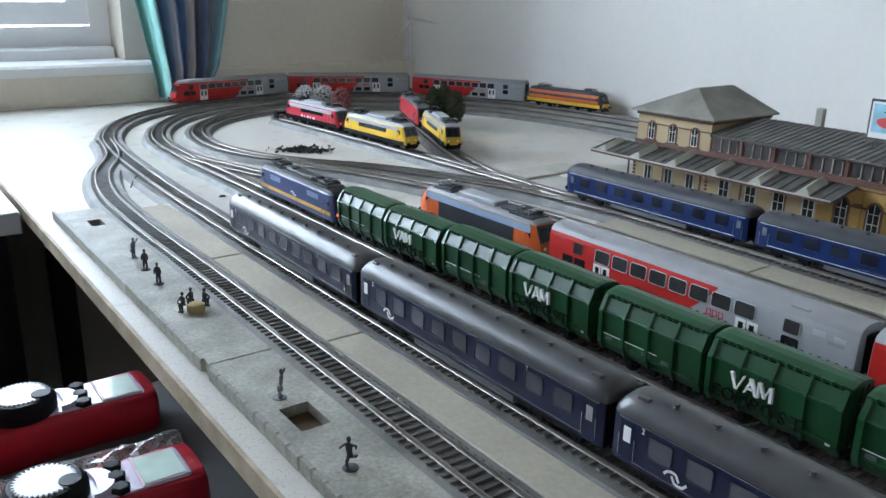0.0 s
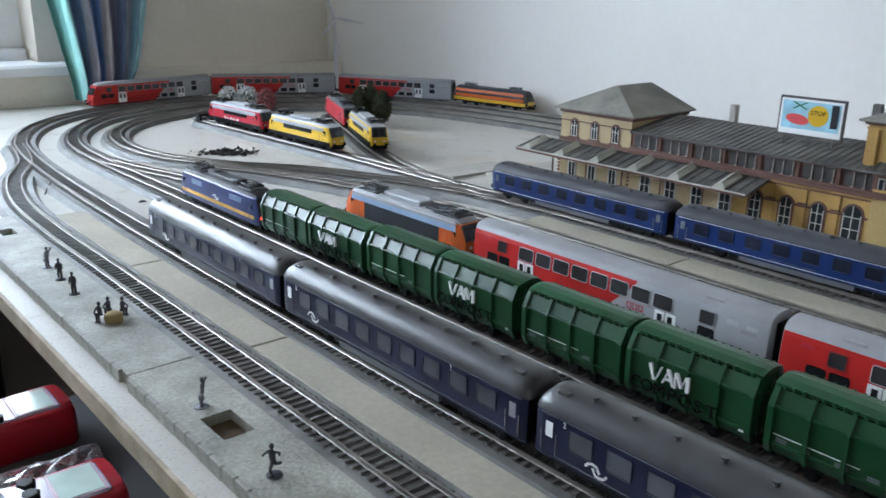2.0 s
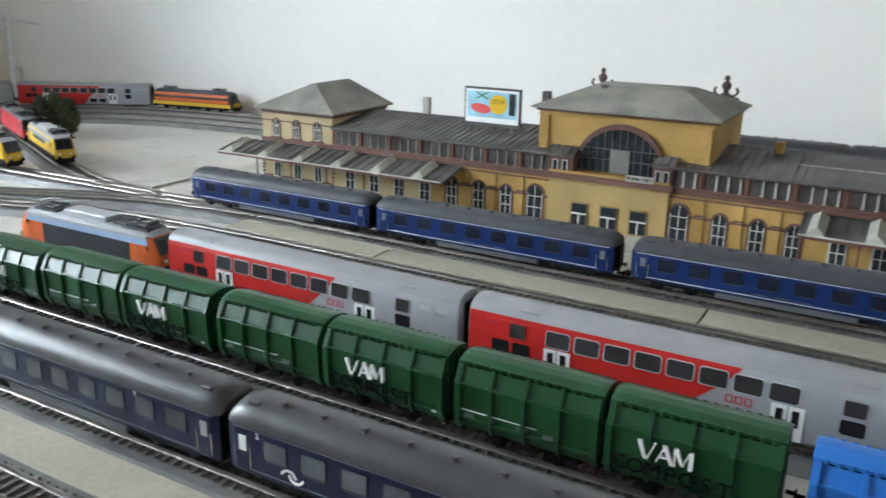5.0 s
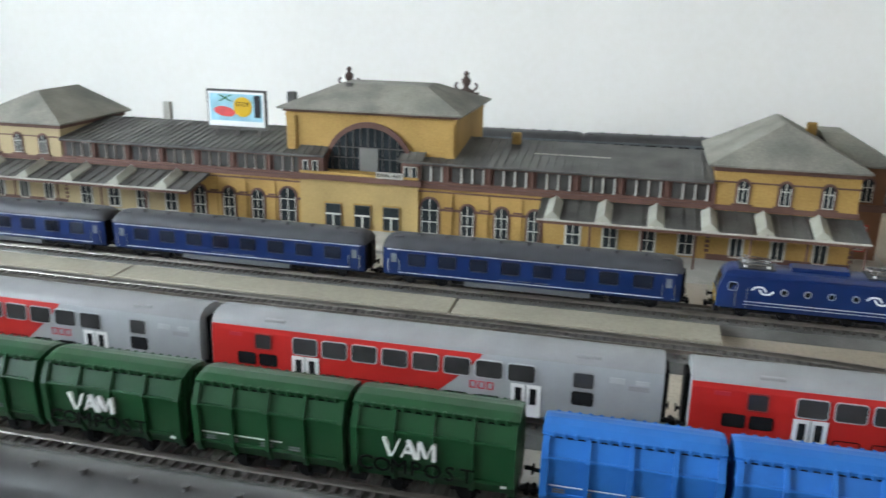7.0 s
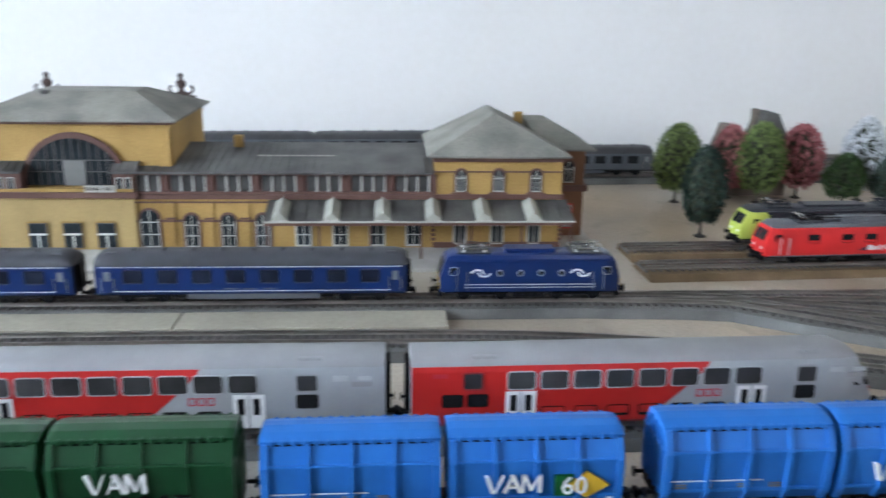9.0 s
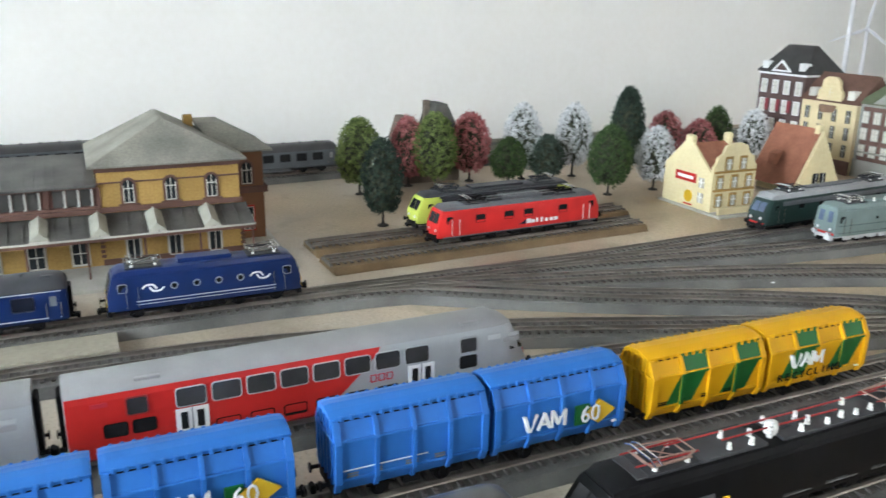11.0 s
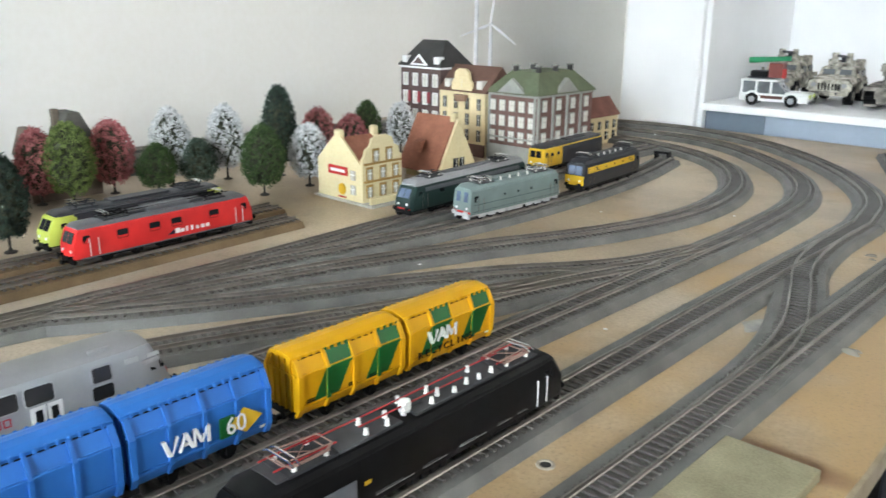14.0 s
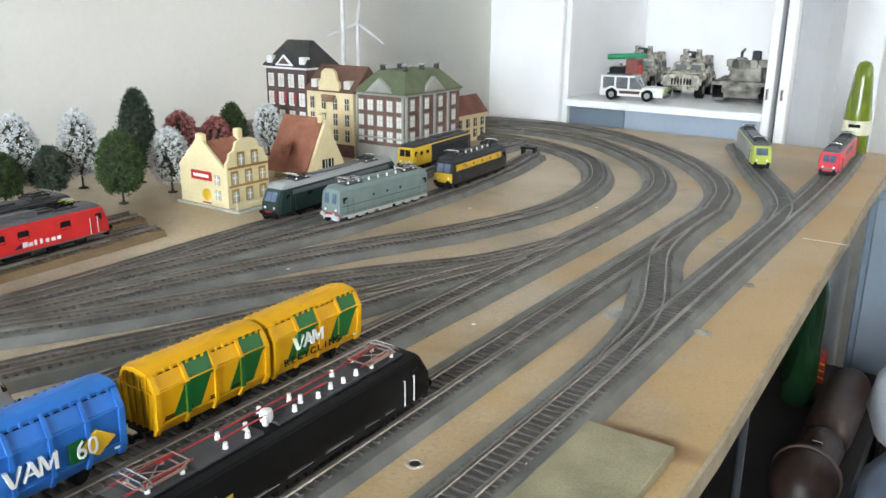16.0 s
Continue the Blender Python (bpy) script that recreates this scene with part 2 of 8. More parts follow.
# ---- mesh helpers: lengths below are in millimetres unless said otherwise ----
class Shape:
    """Collects verts and faces of one mesh."""

    def __init__(self):
        self.v, self.f, self.smooth = [], [], False

    def add(self, verts, faces):
        k = len(self.v)
        self.v += [tuple(p) for p in verts]
        self.f += [tuple(i + k for i in q) for q in faces]
        return self

    def box(self, x0, x1, y0, y1, z0, z1, m=None, c=0.0):
        """A block; c bevels its upright and top edges."""
        if c <= 0:
            vs = [(x, y, z) for x in (x0, x1) for y in (y0, y1) for z in (z0, z1)]
            fs = [(0, 1, 3, 2), (4, 6, 7, 5), (0, 4, 5, 1), (2, 3, 7, 6), (0, 2, 6, 4), (1, 5, 7, 3)]
        else:
            ring = lambda e, z: [(x0 + e + c, y0 + e, z), (x1 - e - c, y0 + e, z), (x1 - e, y0 + e + c, z), (x1 - e, y1 - e - c, z),
                                 (x1 - e - c, y1 - e, z), (x0 + e + c, y1 - e, z), (x0 + e, y1 - e - c, z), (x0 + e, y0 + e + c, z)]
            vs = ring(0, z0) + ring(0, z1 - c) + ring(c * 0.8, z1)
            fs = [tuple(range(7, -1, -1)), tuple(range(16, 24))]
            for k in (0, 8):
                fs += [(k + i, k + (i + 1) % 8, k + 8 + (i + 1) % 8, k + 8 + i) for i in range(8)]
        if m is not None:
            vs = [m @ Vector(p) for p in vs]
        return self.add(vs, fs)

    def loft(self, rings, caps=True, closed=True):
        """Skins rings of equally many points."""
        n = len(rings[0])
        vs = [p for r in rings for p in r]
        fs = []
        for k in range(len(rings) - 1):
            for i in range(n if closed else n - 1):
                j = (i + 1) % n
                fs.append((k * n + i, k * n + j, (k + 1) * n + j, (k + 1) * n + i))
        if caps and closed:
            fs += [tuple(range(n - 1, -1, -1)), tuple((len(rings) - 1) * n + i for i in range(n))]
        return self.add(vs, fs)

    def prism(self, profile, y0, y1):
        """An x-z outline drawn out along y."""
        return self.loft([[(x, y0, z) for x, z in profile], [(x, y1, z) for x, z in profile]])

    def cyl(self, p, q, r, r2=None, n=10):
        p, q = Vector(p), Vector(q)
        d = (q - p).normalized()
        a = d.orthogonal().normalized()
        b = d.cross(a)
        rings = []
        for c, rad in ((p, r), (q, r if r2 is None else r2)):
            rings.append([tuple(c + rad * (math.cos(2 * math.pi * i / n) * a + math.sin(2 * math.pi * i / n) * b)) for i in range(n)])
        return self.loft(rings)

    def lathe(self, outline, n=16, cx=0.0, cy=0.0):
        """Turns (radius, z) pairs about an upright axis."""
        return self.loft([[(cx + r * math.cos(2 * math.pi * i / n), cy + r * math.sin(2 * math.pi * i / n), z) for i in range(n)] for r, z in outline])

    def poly(self, pts):
        return self.add(pts, [tuple(range(len(pts)))])

    def slab(self, pts, off):
        """A flat outline given the thickness off (a vector)."""
        o = Vector(off)
        n = len(pts)
        vs = [tuple(p) for p in pts] + [tuple(Vector(p) + o) for p in pts]
        fs = [tuple(range(n - 1, -1, -1)), tuple(range(n, 2 * n))] + [(i, (i + 1) % n, n + (i + 1) % n, n + i) for i in range(n)]
        return self.add(vs, fs)


def mesh_of(name, s, material, unit=0.001, smooth=False):
    me = bpy.data.meshes.new(name)
    me.from_pydata([(x * unit, y * unit, z * unit) for x, y, z in s.v], [], s.f)
    bm = bmesh.new()
    bm.from_mesh(me)
    bmesh.ops.recalc_face_normals(bm, faces=bm.faces)
    bm.to_mesh(me)
    bm.free()
    if smooth:
        me.polygons.foreach_set("use_smooth", [True] * len(me.polygons))
        me.set_sharp_from_angle(angle=radians(smooth if smooth > 1 else 40))
    me.materials.append(material)
    return me


def part(name, s, material, parent, label="", unit=0.001, smooth=False):
    ob = new(name, mesh_of(name, s, material, unit, smooth))
    ob.parent = parent
    if label:
        ob["label"] = label
    return ob


def share(ob, parent, x=0.0, y=0.0, z=0.0, rz=0.0):
    """Another part on the same mesh (metres)."""
    o = ob.copy()
    scene.collection.objects.link(o)
    o.parent = parent
    o.matrix_basis = pose(x, y, z, 0, 0, rz)
    return o


def thing(name, m, label, category, group="", kind=""):
    ob = new(name)
    ob.empty_display_size = 0.02
    ob.matrix_world = m
    return tagged(ob, label, category, group, kind)


def solid(name, s, material, m, label, category="", group="", kind="", unit=0.001, smooth=False):
    ob = new(name, mesh_of(name, s, material, unit, smooth))
    ob.matrix_world = m
    return tagged(ob, label, category, group, kind)


def text_part(name, body, size, material, parent, m, label="", depth=0.15, sx=1.0):
    """Lettering in the built-in font; m in metres, size in mm."""
    cu = bpy.data.curves.new(name, "FONT")
    cu.body, cu.size, cu.extrude, cu.align_x, cu.align_y = body, size * 0.001, depth * 0.001, "CENTER", "CENTER"
    cu.resolution_u = 2
    tmp = bpy.data.objects.new("tmp", cu)
    me = bpy.data.meshes.new_from_object(tmp)
    bpy.data.objects.remove(tmp)
    me.materials.append(material)
    ob = new(name, me)
    ob.parent = parent
    ob.matrix_basis = m @ Matrix.Diagonal((sx, 1, 1, 1))
    if label:
        ob["label"] = label
    return ob


# a frame for lettering on a side that faces -x: reading runs towards -y
def on_side(x, y, z):
    return Matrix(((0, 0, -1, x * 0.001), (-1, 0, 0, y * 0.001), (0, 1, 0, z * 0.001), (0, 0, 0, 1)))


# ---- the room ----
WX, WY = 1.60, 1.93      # outermost reach of the back wall, the window wall
ROOM_L, ROOM_TOP = -1.75, 1.75


def wall_with_hole(name, axis, at, thick, a0, a1, z0, z1, hole, material, label):
    """A wall across axis 'x' or 'y' with one opening (a0, a1, z0, z1), in metres."""
    s = Shape()
    pieces = [(a0, a1, z0, z1)]
    if hole:
        h0, h1, k0, k1 = hole
        pieces = [(a0, h0, z0, z1), (h1, a1, z0, z1), (h0, h1, z0, k0), (h0, h1, k1, z1)]
    for p0, p1, q0, q1 in pieces:
        lo, hi = sorted((at, at + thick))
        if axis == "x":
            s.box(lo, hi, p0, p1, q0, q1)
        else:
            s.box(p0, p1, lo, hi, q0, q1)
    return solid(name, s, material, Matrix(), label, "wall", kind="structure", unit=1.0)


SILL_Z = 0.085
BACK = lambda y: 1.410 - 0.05 * y      # the back wall is a little out of square
solid("wall_back", Shape().slab([(BACK(2.3), 2.3, FLOOR_Z), (BACK(-2.87), -2.87, FLOOR_Z), (BACK(-2.87) + 0.12, -2.87, FLOOR_Z), (BACK(2.3) + 0.12, 2.3, FLOOR_Z)], (0, 0, ROOM_TOP - FLOOR_Z)), WALL, Matrix(), "plain off-white plastered back wall of the room", "wall", kind="structure", unit=1.0)
wall_with_hole("wall_window", "y", WY + 0.06, 0.18, ROOM_L, WX, FLOOR_Z, ROOM_TOP, (-1.0, 0.545, SILL_Z, 1.3), WALL_TAN, "beige plastered wall with a deep window recess")
wall_with_hole("wall_end", "y", -2.75, 0.12, ROOM_L, WX, FLOOR_Z, ROOM_TOP, None, WALL, "plain white end wall behind the cabinet")
# unseen wall; its opening is assumed, to let fill light in
wall_with_hole("wall_long", "x", ROOM_L, -0.2, -2.75, WY + 0.3, FLOOR_Z, ROOM_TOP, (-2.55, -0.55, 0.40, 1.40), WALL_DIM, "plain unseen wall with an assumed wide window opening")
solid("floor", Shape().box(ROOM_L, WX, -2.75, WY, FLOOR_Z - 0.05, FLOOR_Z), CARPET, Matrix(), "dark carpeted floor of the room", "floor", kind="structure", unit=1.0)
solid("ceiling", Shape().box(ROOM_L - 0.2, WX + 0.2, -2.9, WY + 0.4, ROOM_TOP, ROOM_TOP + 0.05), CEIL, Matrix(), "plain unseen ceiling, coloured dark to cut bounce", "ceiling", kind="structure", unit=1.0)


def make_window():
    w = thing("window_1", pose(0, 0, 0), "white wooden window with a wide pale sill, daylight behind it", "window", kind="structure")
    y = WY + 0.165
    s = Shape()
    for z0, z1 in ((SILL_Z + 0.03, SILL_Z + 0.075), (1.24, 1.3)):
        s.box(-1.0, 0.545, y, y + 0.05, z0, z1)
    for x0 in (-1.0, -0.24, 0.50):
        s.box(x0, x0 + 0.045, y, y + 0.05, SILL_Z + 0.075, 1.24)
    part("window_frame", s, WHITE, w, unit=1.0)
    s = Shape()
    for x0, x1 in ((-0.955, -0.24), (-0.195, 0.50)):
        s.box(x0 + 0.004, x1 - 0.004, y - 0.012, y + 0.03, SILL_Z + 0.08, SILL_Z + 0.13)
        s.box(x0 + 0.004, x0 + 0.05, y - 0.012, y + 0.03, SILL_Z + 0.13, 1.235)
        s.box(x1 - 0.05, x1 - 0.004, y - 0.012, y + 0.03, SILL_Z + 0.13, 1.235)
    part("casement", s, WHITE, w, unit=1.0)
    for x0, x1 in ((-0.905, -0.29), (-0.145, 0.45)):
        g = part("pane", Shape().box(x0, x1, y + 0.005, y + 0.009, SILL_Z + 0.13, 1.235), GLASS, w, "clear window glass", unit=1.0)
        g.visible_shadow = False
    part("window_sill", Shape().box(-1.05, 0.60, WY - 0.012, WY + 0.215, SILL_Z - 0.02, SILL_Z + 0.004, c=0.006), WHITE, w, "broad pale window sill", unit=1.0)
    part("lower_sill", Shape().box(-0.99, 0.54, WY + 0.12, WY + 0.23, SILL_Z + 0.004, SILL_Z + 0.03, c=0.004), WHITE, w, unit=1.0)
    # the boxed-out ledge below the recess
    part("ledge_front", Shape().box(-1.75, 1.312, WY - 0.004, WY + 0.06, -0.03, SILL_Z - 0.02), WALL_TAN, w, "beige ledge front under the sill", unit=1.0)


GLASS = glass_material("window_glass")
make_window()
sky_card = mat("bright_overcast_sky", (0.95, 0.97, 1.0), 1.0, 0, 0.01, emit=14.0)
solid("backdrop", Shape().box(-6, 6, 6.0, 6.02, -3, 6), sky_card, Matrix(), "bright white overcast sky outside the window", "sky", kind="structure", unit=1.0)


def make_curtain():
    """A gathered curtain, striped in sea green, blue, grey and mauve."""
    c = thing("curtain", pose(0.655, WY - 0.05, 0.0), "striped green, blue and grey curtain gathered beside the window", "curtain")
    cols = [(0.19, 0.446, 0.398), (0.35, 0.67, 0.622), (0.174, 0.254, 0.414), (0.334, 0.334, 0.382), (0.174, 0.286, 0.51), (0.414, 0.382, 0.382), (0.238, 0.238, 0.318), (0.126, 0.174, 0.27), (0.35, 0.366, 0.414), (0.206, 0.35, 0.414), (0.382, 0.606, 0.606)]
    n = len(cols)
    zs = [0.012, 0.045, 0.075, 0.11, 0.16, 0.24, 0.4, 0.8, 1.35]
    wid = [0.060, 0.064, 0.075, 0.083, 0.093, 0.108, 0.115, 0.12, 0.13]
    lean = [-0.012, -0.010, -0.004, -0.003, -0.001, 0, 0, 0, 0]

    def at(u, k):
        w = wid[k]
        x = (u - 0.5) * 2 * w + lean[k]
        y = 0.016 * math.sin(u * 2 * math.pi * 5.5 + 0.6 * zs[k]) + 0.007 * math.sin(u * 31 + k * 0.25) - 0.03 * (1 - (2 * u - 1) ** 2)
        return (x, y, zs[k])
    for i, col in enumerate(cols):
        m = mat("curtain_cloth", col, 0.9, 0, 0.12, 25, 1500, 0.3)
        s = Shape()
        m_in = 8
        front = [[at((i + j / m_in) / n, k) for j in range(m_in + 1)] for k in range(len(zs))]
        ring = [r + [(x, y + 0.002, z) for x, y, z in reversed(r)] for r in front]
        s.loft(ring)
        part("fold", s, m, c, unit=1.0, smooth=60)


make_curtain()

# ---- the layout table ----
EDGE_X = 0.157
T_Y0, T_Y1 = -1.865, WY - 0.006


SAWN = mat("sawn_edge", (0.34, 0.275, 0.18), 0.7, 0, 0.22, 40, 300, 0.4, (0.33, 0.27, 0.19))


def make_table():
    t = thing("layout_table", pose(0, 0, 0), "large chipboard layout table with worn tan top and dark frame below", "table")
    front = [(0.186, T_Y0), (0.178, -1.43), (0.150, -0.62), (0.150, -0.50), (EDGE_X, -0.30), (EDGE_X, T_Y1)]
    part("tabletop", Shape().slab([(x, y, -0.012) for x, y in front] + [(BACK(T_Y1) - 0.002, T_Y1, -0.012), (BACK(T_Y0) - 0.002, T_Y0, -0.012)], (0, 0, 0.012)), CHIP, t, unit=1.0)
    wood = mat("dark_frame_wood", (0.06, 0.052, 0.045), 0.6, 0, 0.2, 15, 200, 0.3)
    for (xa, ya), (xb, yb) in zip(front, front[1:]):
        part("edge_strip", Shape().slab([(xa - 0.003, ya, -0.016), (xa, ya, -0.016), (xb, yb, -0.016), (xb - 0.003, yb, -0.016)], (0, 0, 0.0154)), SAWN, t, "pale sawn chipboard edge", unit=1.0)
    part("apron", Shape().slab([(0.265, T_Y0 + 0.01, -0.075), (0.28, T_Y0 + 0.01, -0.075), (0.265, -0.35, -0.075), (0.25, -0.35, -0.075)], (0, 0, 0.062)), wood, t, "dark wooden apron below the top", unit=1.0)
    for y in (-1.84, -1.15, -0.72, 0.1, 0.95, 1.8):
        part("leg", Shape().box(EDGE_X + 0.14, EDGE_X + 0.185, y, y + 0.045, FLOOR_Z, -0.07, c=0.003), wood, t, unit=1.0)
        part("leg", Shape().box(1.20, 1.245, y, y + 0.045, FLOOR_Z, -0.07, c=0.003), wood, t, unit=1.0)
        part("cross_beam", Shape().box(EDGE_X + 0.06, 1.27, y, y + 0.045, -0.07, -0.012), wood, t, unit=1.0)


make_table()
# the lower, pale desk beside the table at the window end
desk = thing("side_desk", pose(0, 0, 0), "pale grey side desk butted against the layout table", "desk")
part("desktop", Shape().box(-0.75, EDGE_X - 0.006, 1.06, WY - 0.008, -0.03, -0.004, c=0.002), mat("pale_desk", (0.52, 0.53, 0.54), 0.4, 0, 0.05, 6, 200), desk, unit=1.0)
part("front_panel", Shape().box(-0.70, EDGE_X - 0.02, 1.10, 1.118, FLOOR_Z, -0.03), DARK, desk, unit=1.0)
part("side_panel", Shape().box(-0.72, -0.70, 1.10, WY - 0.01, FLOOR_Z, -0.03), DARK, desk, unit=1.0)


# ---- track ----
def glide(pts, step=0.012):
    """A smooth line through the given places, in metres, evenly stepped."""
    p = [Vector((*q, 0)) for q in pts]
    p = [2 * p[0] - p[1]] + p + [2 * p[-1] - p[-2]]
    out = []
    for i in range(1, len(p) - 2):
        a, b, c, d = p[i - 1:i + 3]
        # centripetal form, which keeps curves free of kinks
        t0, t1 = 0.0, (b - a).length ** 0.5
        t2 = t1 + (c - b).length ** 0.5
        t3 = t2 + (d - c).length ** 0.5
        k = max(2, int((c - b).length / 0.006))
        for j in range(k):
            t = t1 + (t2 - t1) * j / k
            A1 = (t1 - t) / (t1 - t0) * a + (t - t0) / (t1 - t0) * b
            A2 = (t2 - t) / (t2 - t1) * b + (t - t1) / (t2 - t1) * c
            A3 = (t3 - t) / (t3 - t2) * c + (t - t2) / (t3 - t2) * d
            B1 = (t2 - t) / (t2 - t0) * A1 + (t - t0) / (t2 - t0) * A2
            B2 = (t3 - t) / (t3 - t1) * A2 + (t - t1) / (t3 - t1) * A3
            out.append((t2 - t) / (t2 - t1) * B1 + (t - t1) / (t2 - t1) * B2)
    out.append(p[-2])
    cum = np.concatenate(([0.0], np.cumsum([(v - u).length for u, v in zip(out, out[1:])])))
    at = np.linspace(0, cum[-1], max(2, int(cum[-1] / step) + 1))
    xs, ys = np.interp(at, cum, [q.x for q in out]), np.interp(at, cum, [q.y for q in out])
    return [Vector((float(x), float(y), 0)) for x, y in zip(xs, ys)]


def line_normals(path):
    out = []
    for i in range(len(path)):
        d = (path[min(i + 1, len(path) - 1)] - path[max(i - 1, 0)]).normalized()
        out.append(Vector((d.y, -d.x, 0)))
    return out


TRACKS = {}
lift = [0]


LAID = []


def make_track(name, pts, label, bed=True, half=0.0215, single=None, bed_mat=None, bed_label="grey ballasted roadbed"):
    """Ballast bed, sleepers and two rails along a smooth line (metres)."""
    path = glide(pts, 0.010)
    TRACKS[name] = path
    nrm = line_normals(path)
    e = 0.00012 * lift[0]
    lift[0] = (lift[0] + 1) % 9
    t = thing("railway_track", Matrix(), label, "track", "model railway tracks")
    if bed:
        s = Shape()
        s.loft([[tuple(p + n * a + Vector((0, 0, z))) for a, z in ((-half - 0.0045, 0.0002), (-half, 0.0072 + e), (half, 0.0072 + e), (half + 0.0045, 0.0002))] for p, n in zip(path, nrm)])
        part("roadbed", s, bed_mat or BALLAST, t, bed_label, unit=1.0)
    for side in (-1, 1):
        s = Shape()
        prof = ((-0.0009, 0.0086), (-0.0004, 0.0093), (-0.0004, 0.0110), (-0.0006, 0.0120), (0.0006, 0.0120), (0.0004, 0.0110), (0.0004, 0.0093), (0.0009, 0.0086))
        s.loft([[tuple(p + n * (side * 0.0088 + a) + Vector((0, 0, z + e))) for a, z in prof] for p, n in zip(path, nrm)])
        part("rail", s, RAILM, t, unit=1.0)
    ties = glide(pts, 0.0074)
    tn = line_normals(ties)
    s = Shape()
    first = None
    laid = np.array([(q.x, q.y, m.x, m.y) for q, m in LAID]) if LAID else np.zeros((0, 4))
    for i, (p, n) in enumerate(zip(ties, tn)):
        if len(laid):
            # over a switch the older track's sleepers are lengthened instead
            dx, dy = p.x - laid[:, 0], p.y - laid[:, 1]
            if np.any((abs(dx * laid[:, 2] + dy * laid[:, 3]) < 0.0285) & (abs(dy * laid[:, 2] - dx * laid[:, 3]) < 0.0045)):
                continue
        ang = math.degrees(math.atan2(n.y, n.x))
        LAID.append((p, n))
        if single and single[0] < p.y < single[1]:
            if first is None:
                first = part("sleeper", Shape().box(-14.6, 14.6, -1.3, 1.3, 0, 2.6, c=0.3), SLEEPER, t)
                first.matrix_basis = pose(p.x, p.y, 0.0060 + e, 0, 0, ang)
            else:
                share(first, t, p.x, p.y, 0.0060 + e, ang)
        else:
            m = pose(p.x, p.y, 0.0060 + e, 0, 0, ang)
            s.box(-0.0146, 0.0146, -0.0013, 0.0013, 0.0, 0.0026, m)
    pp = np.array([(q.x, q.y) for q in path])
    for x, y, nx, ny in laid:
        dx, dy = pp[:, 0] - x, pp[:, 1] - y
        al = abs(dy * nx - dx * ny)
        k = int(np.argmin(al + abs(dx * nx + dy * ny) * 0.3))
        o = float(dx[k] * nx + dy[k] * ny)
        if al[k] < 0.006 and 0.0006 < abs(o) < 0.0285:
            m = pose(x, y, 0.0060 + e, 0, 0, math.degrees(math.atan2(ny, nx)))
            s.box(0.0147, 0.0146 + o, -0.0013, 0.0013, 0.0, 0.0026, m) if o > 0 else s.box(-0.0146 + o, -0.0147, -0.0013, 0.0013, 0.0, 0.0026, m)
    if s.v:
        o = part("sleeper", s, SLEEPER, t, unit=1.0)
        o["kind"] = "stuff"
    return t


X1, X2, XV, X3, X4, X5 = 0.245, 0.322, 0.425, 0.518, 0.648, 0.732
BROWNBED = mat("brown_cork", (0.17, 0.115, 0.062), 0.8, 0, 0.2, 30, 500, 0.4)
make_track("t1", [(X1, -1.24), (X1, -0.9), (X1, -0.4), (X1, 0.2), (X1, 0.7), (0.2435, 0.92), (0.250, 1.05), (0.275, 1.17), (0.318, 1.28), (0.335, 1.36), (0.345, 1.43)], "front running track on grey ballast with an empty straight", single=(-1.05, 0.97))
make_track("t2", [(0.330, -1.20), (0.330, -1.05), (0.331, -0.85), (0.3285, -0.5), (0.323, 0.0), (0.319, 0.45), (0.319, 0.9), (0.325, 1.15), (0.337, 1.33), (0.362, 1.47), (0.425, 1.61), (0.53, 1.72), (0.70, 1.80), (0.88, 1.80), (1.05, 1.735), (1.18, 1.60), (1.268, 1.41), (1.305, 1.20), (1.325, 0.9), (1.372, 0.0), (1.420, -0.9), (1.41, -1.22), (1.32, -1.51), (1.13, -1.71), (0.89, -1.79), (0.70, -1.735), (0.54, -1.61), (0.42, -1.46), (0.355, -1.33), (0.330, -1.20)], "outer loop track on grey ballast", single=(-1.25, -0.30))
make_track("vam", [(0.418, -0.93), (0.420, -0.78), (XV - 0.002, -0.55), (XV - 0.005, 0.0), (XV - 0.007, 0.5), (0.415, 0.95), (0.412, 1.25), (0.425, 1.40), (0.475, 1.53), (0.57, 1.645), (0.71, 1.715), (0.86, 1.715), (1.01, 1.65), (1.125, 1.53), (1.210, 1.37), (1.252, 1.15), (1.268, 0.8), (1.312, 0.0), (1.355, -0.8), (1.34, -1.15), (1.24, -1.44), (1.05, -1.635), (0.83, -1.672), (0.70, -1.63), (0.58, -1.53), (0.485, -1.41), (0.435, -1.28), (0.418, -1.10), (0.418, -0.93)], "second loop track on grey ballast")
make_track("t3", [(0.432, -0.86), (0.475, -0.72), (X3, -0.48), (X3 - 0.002, -0.2), (X3 - 0.003, 0.3), (X3 - 0.002, 0.72), (0.495, 0.90), (0.455, 1.06), (0.420, 1.20), (0.412, 1.32)], "yard track on grey ballast under the double-deck train")
make_track("t4", [(0.430, -0.87), (0.490, -0.70), (0.545, -0.55), (0.600, -0.40), (0.640, -0.20), (X4, 0.0), (X4, 0.3), (X4, 0.62), (0.632, 0.80), (0.585, 0.97), (0.53, 1.09)], "empty yard track on grey ballast")
make_track("t5", [(0.80, -1.52), (0.80, -1.30), (0.787, -1.17), (0.758, -1.06), (0.744, -0.94), (0.740, -0.77), (0.732, -0.58), (X5, -0.3), (X5, 0.2), (X5, 0.7), (0.728, 0.9), (0.722, 1.1), (0.712, 1.3), (0.698, 1.50)], "long yard track past the station platform")
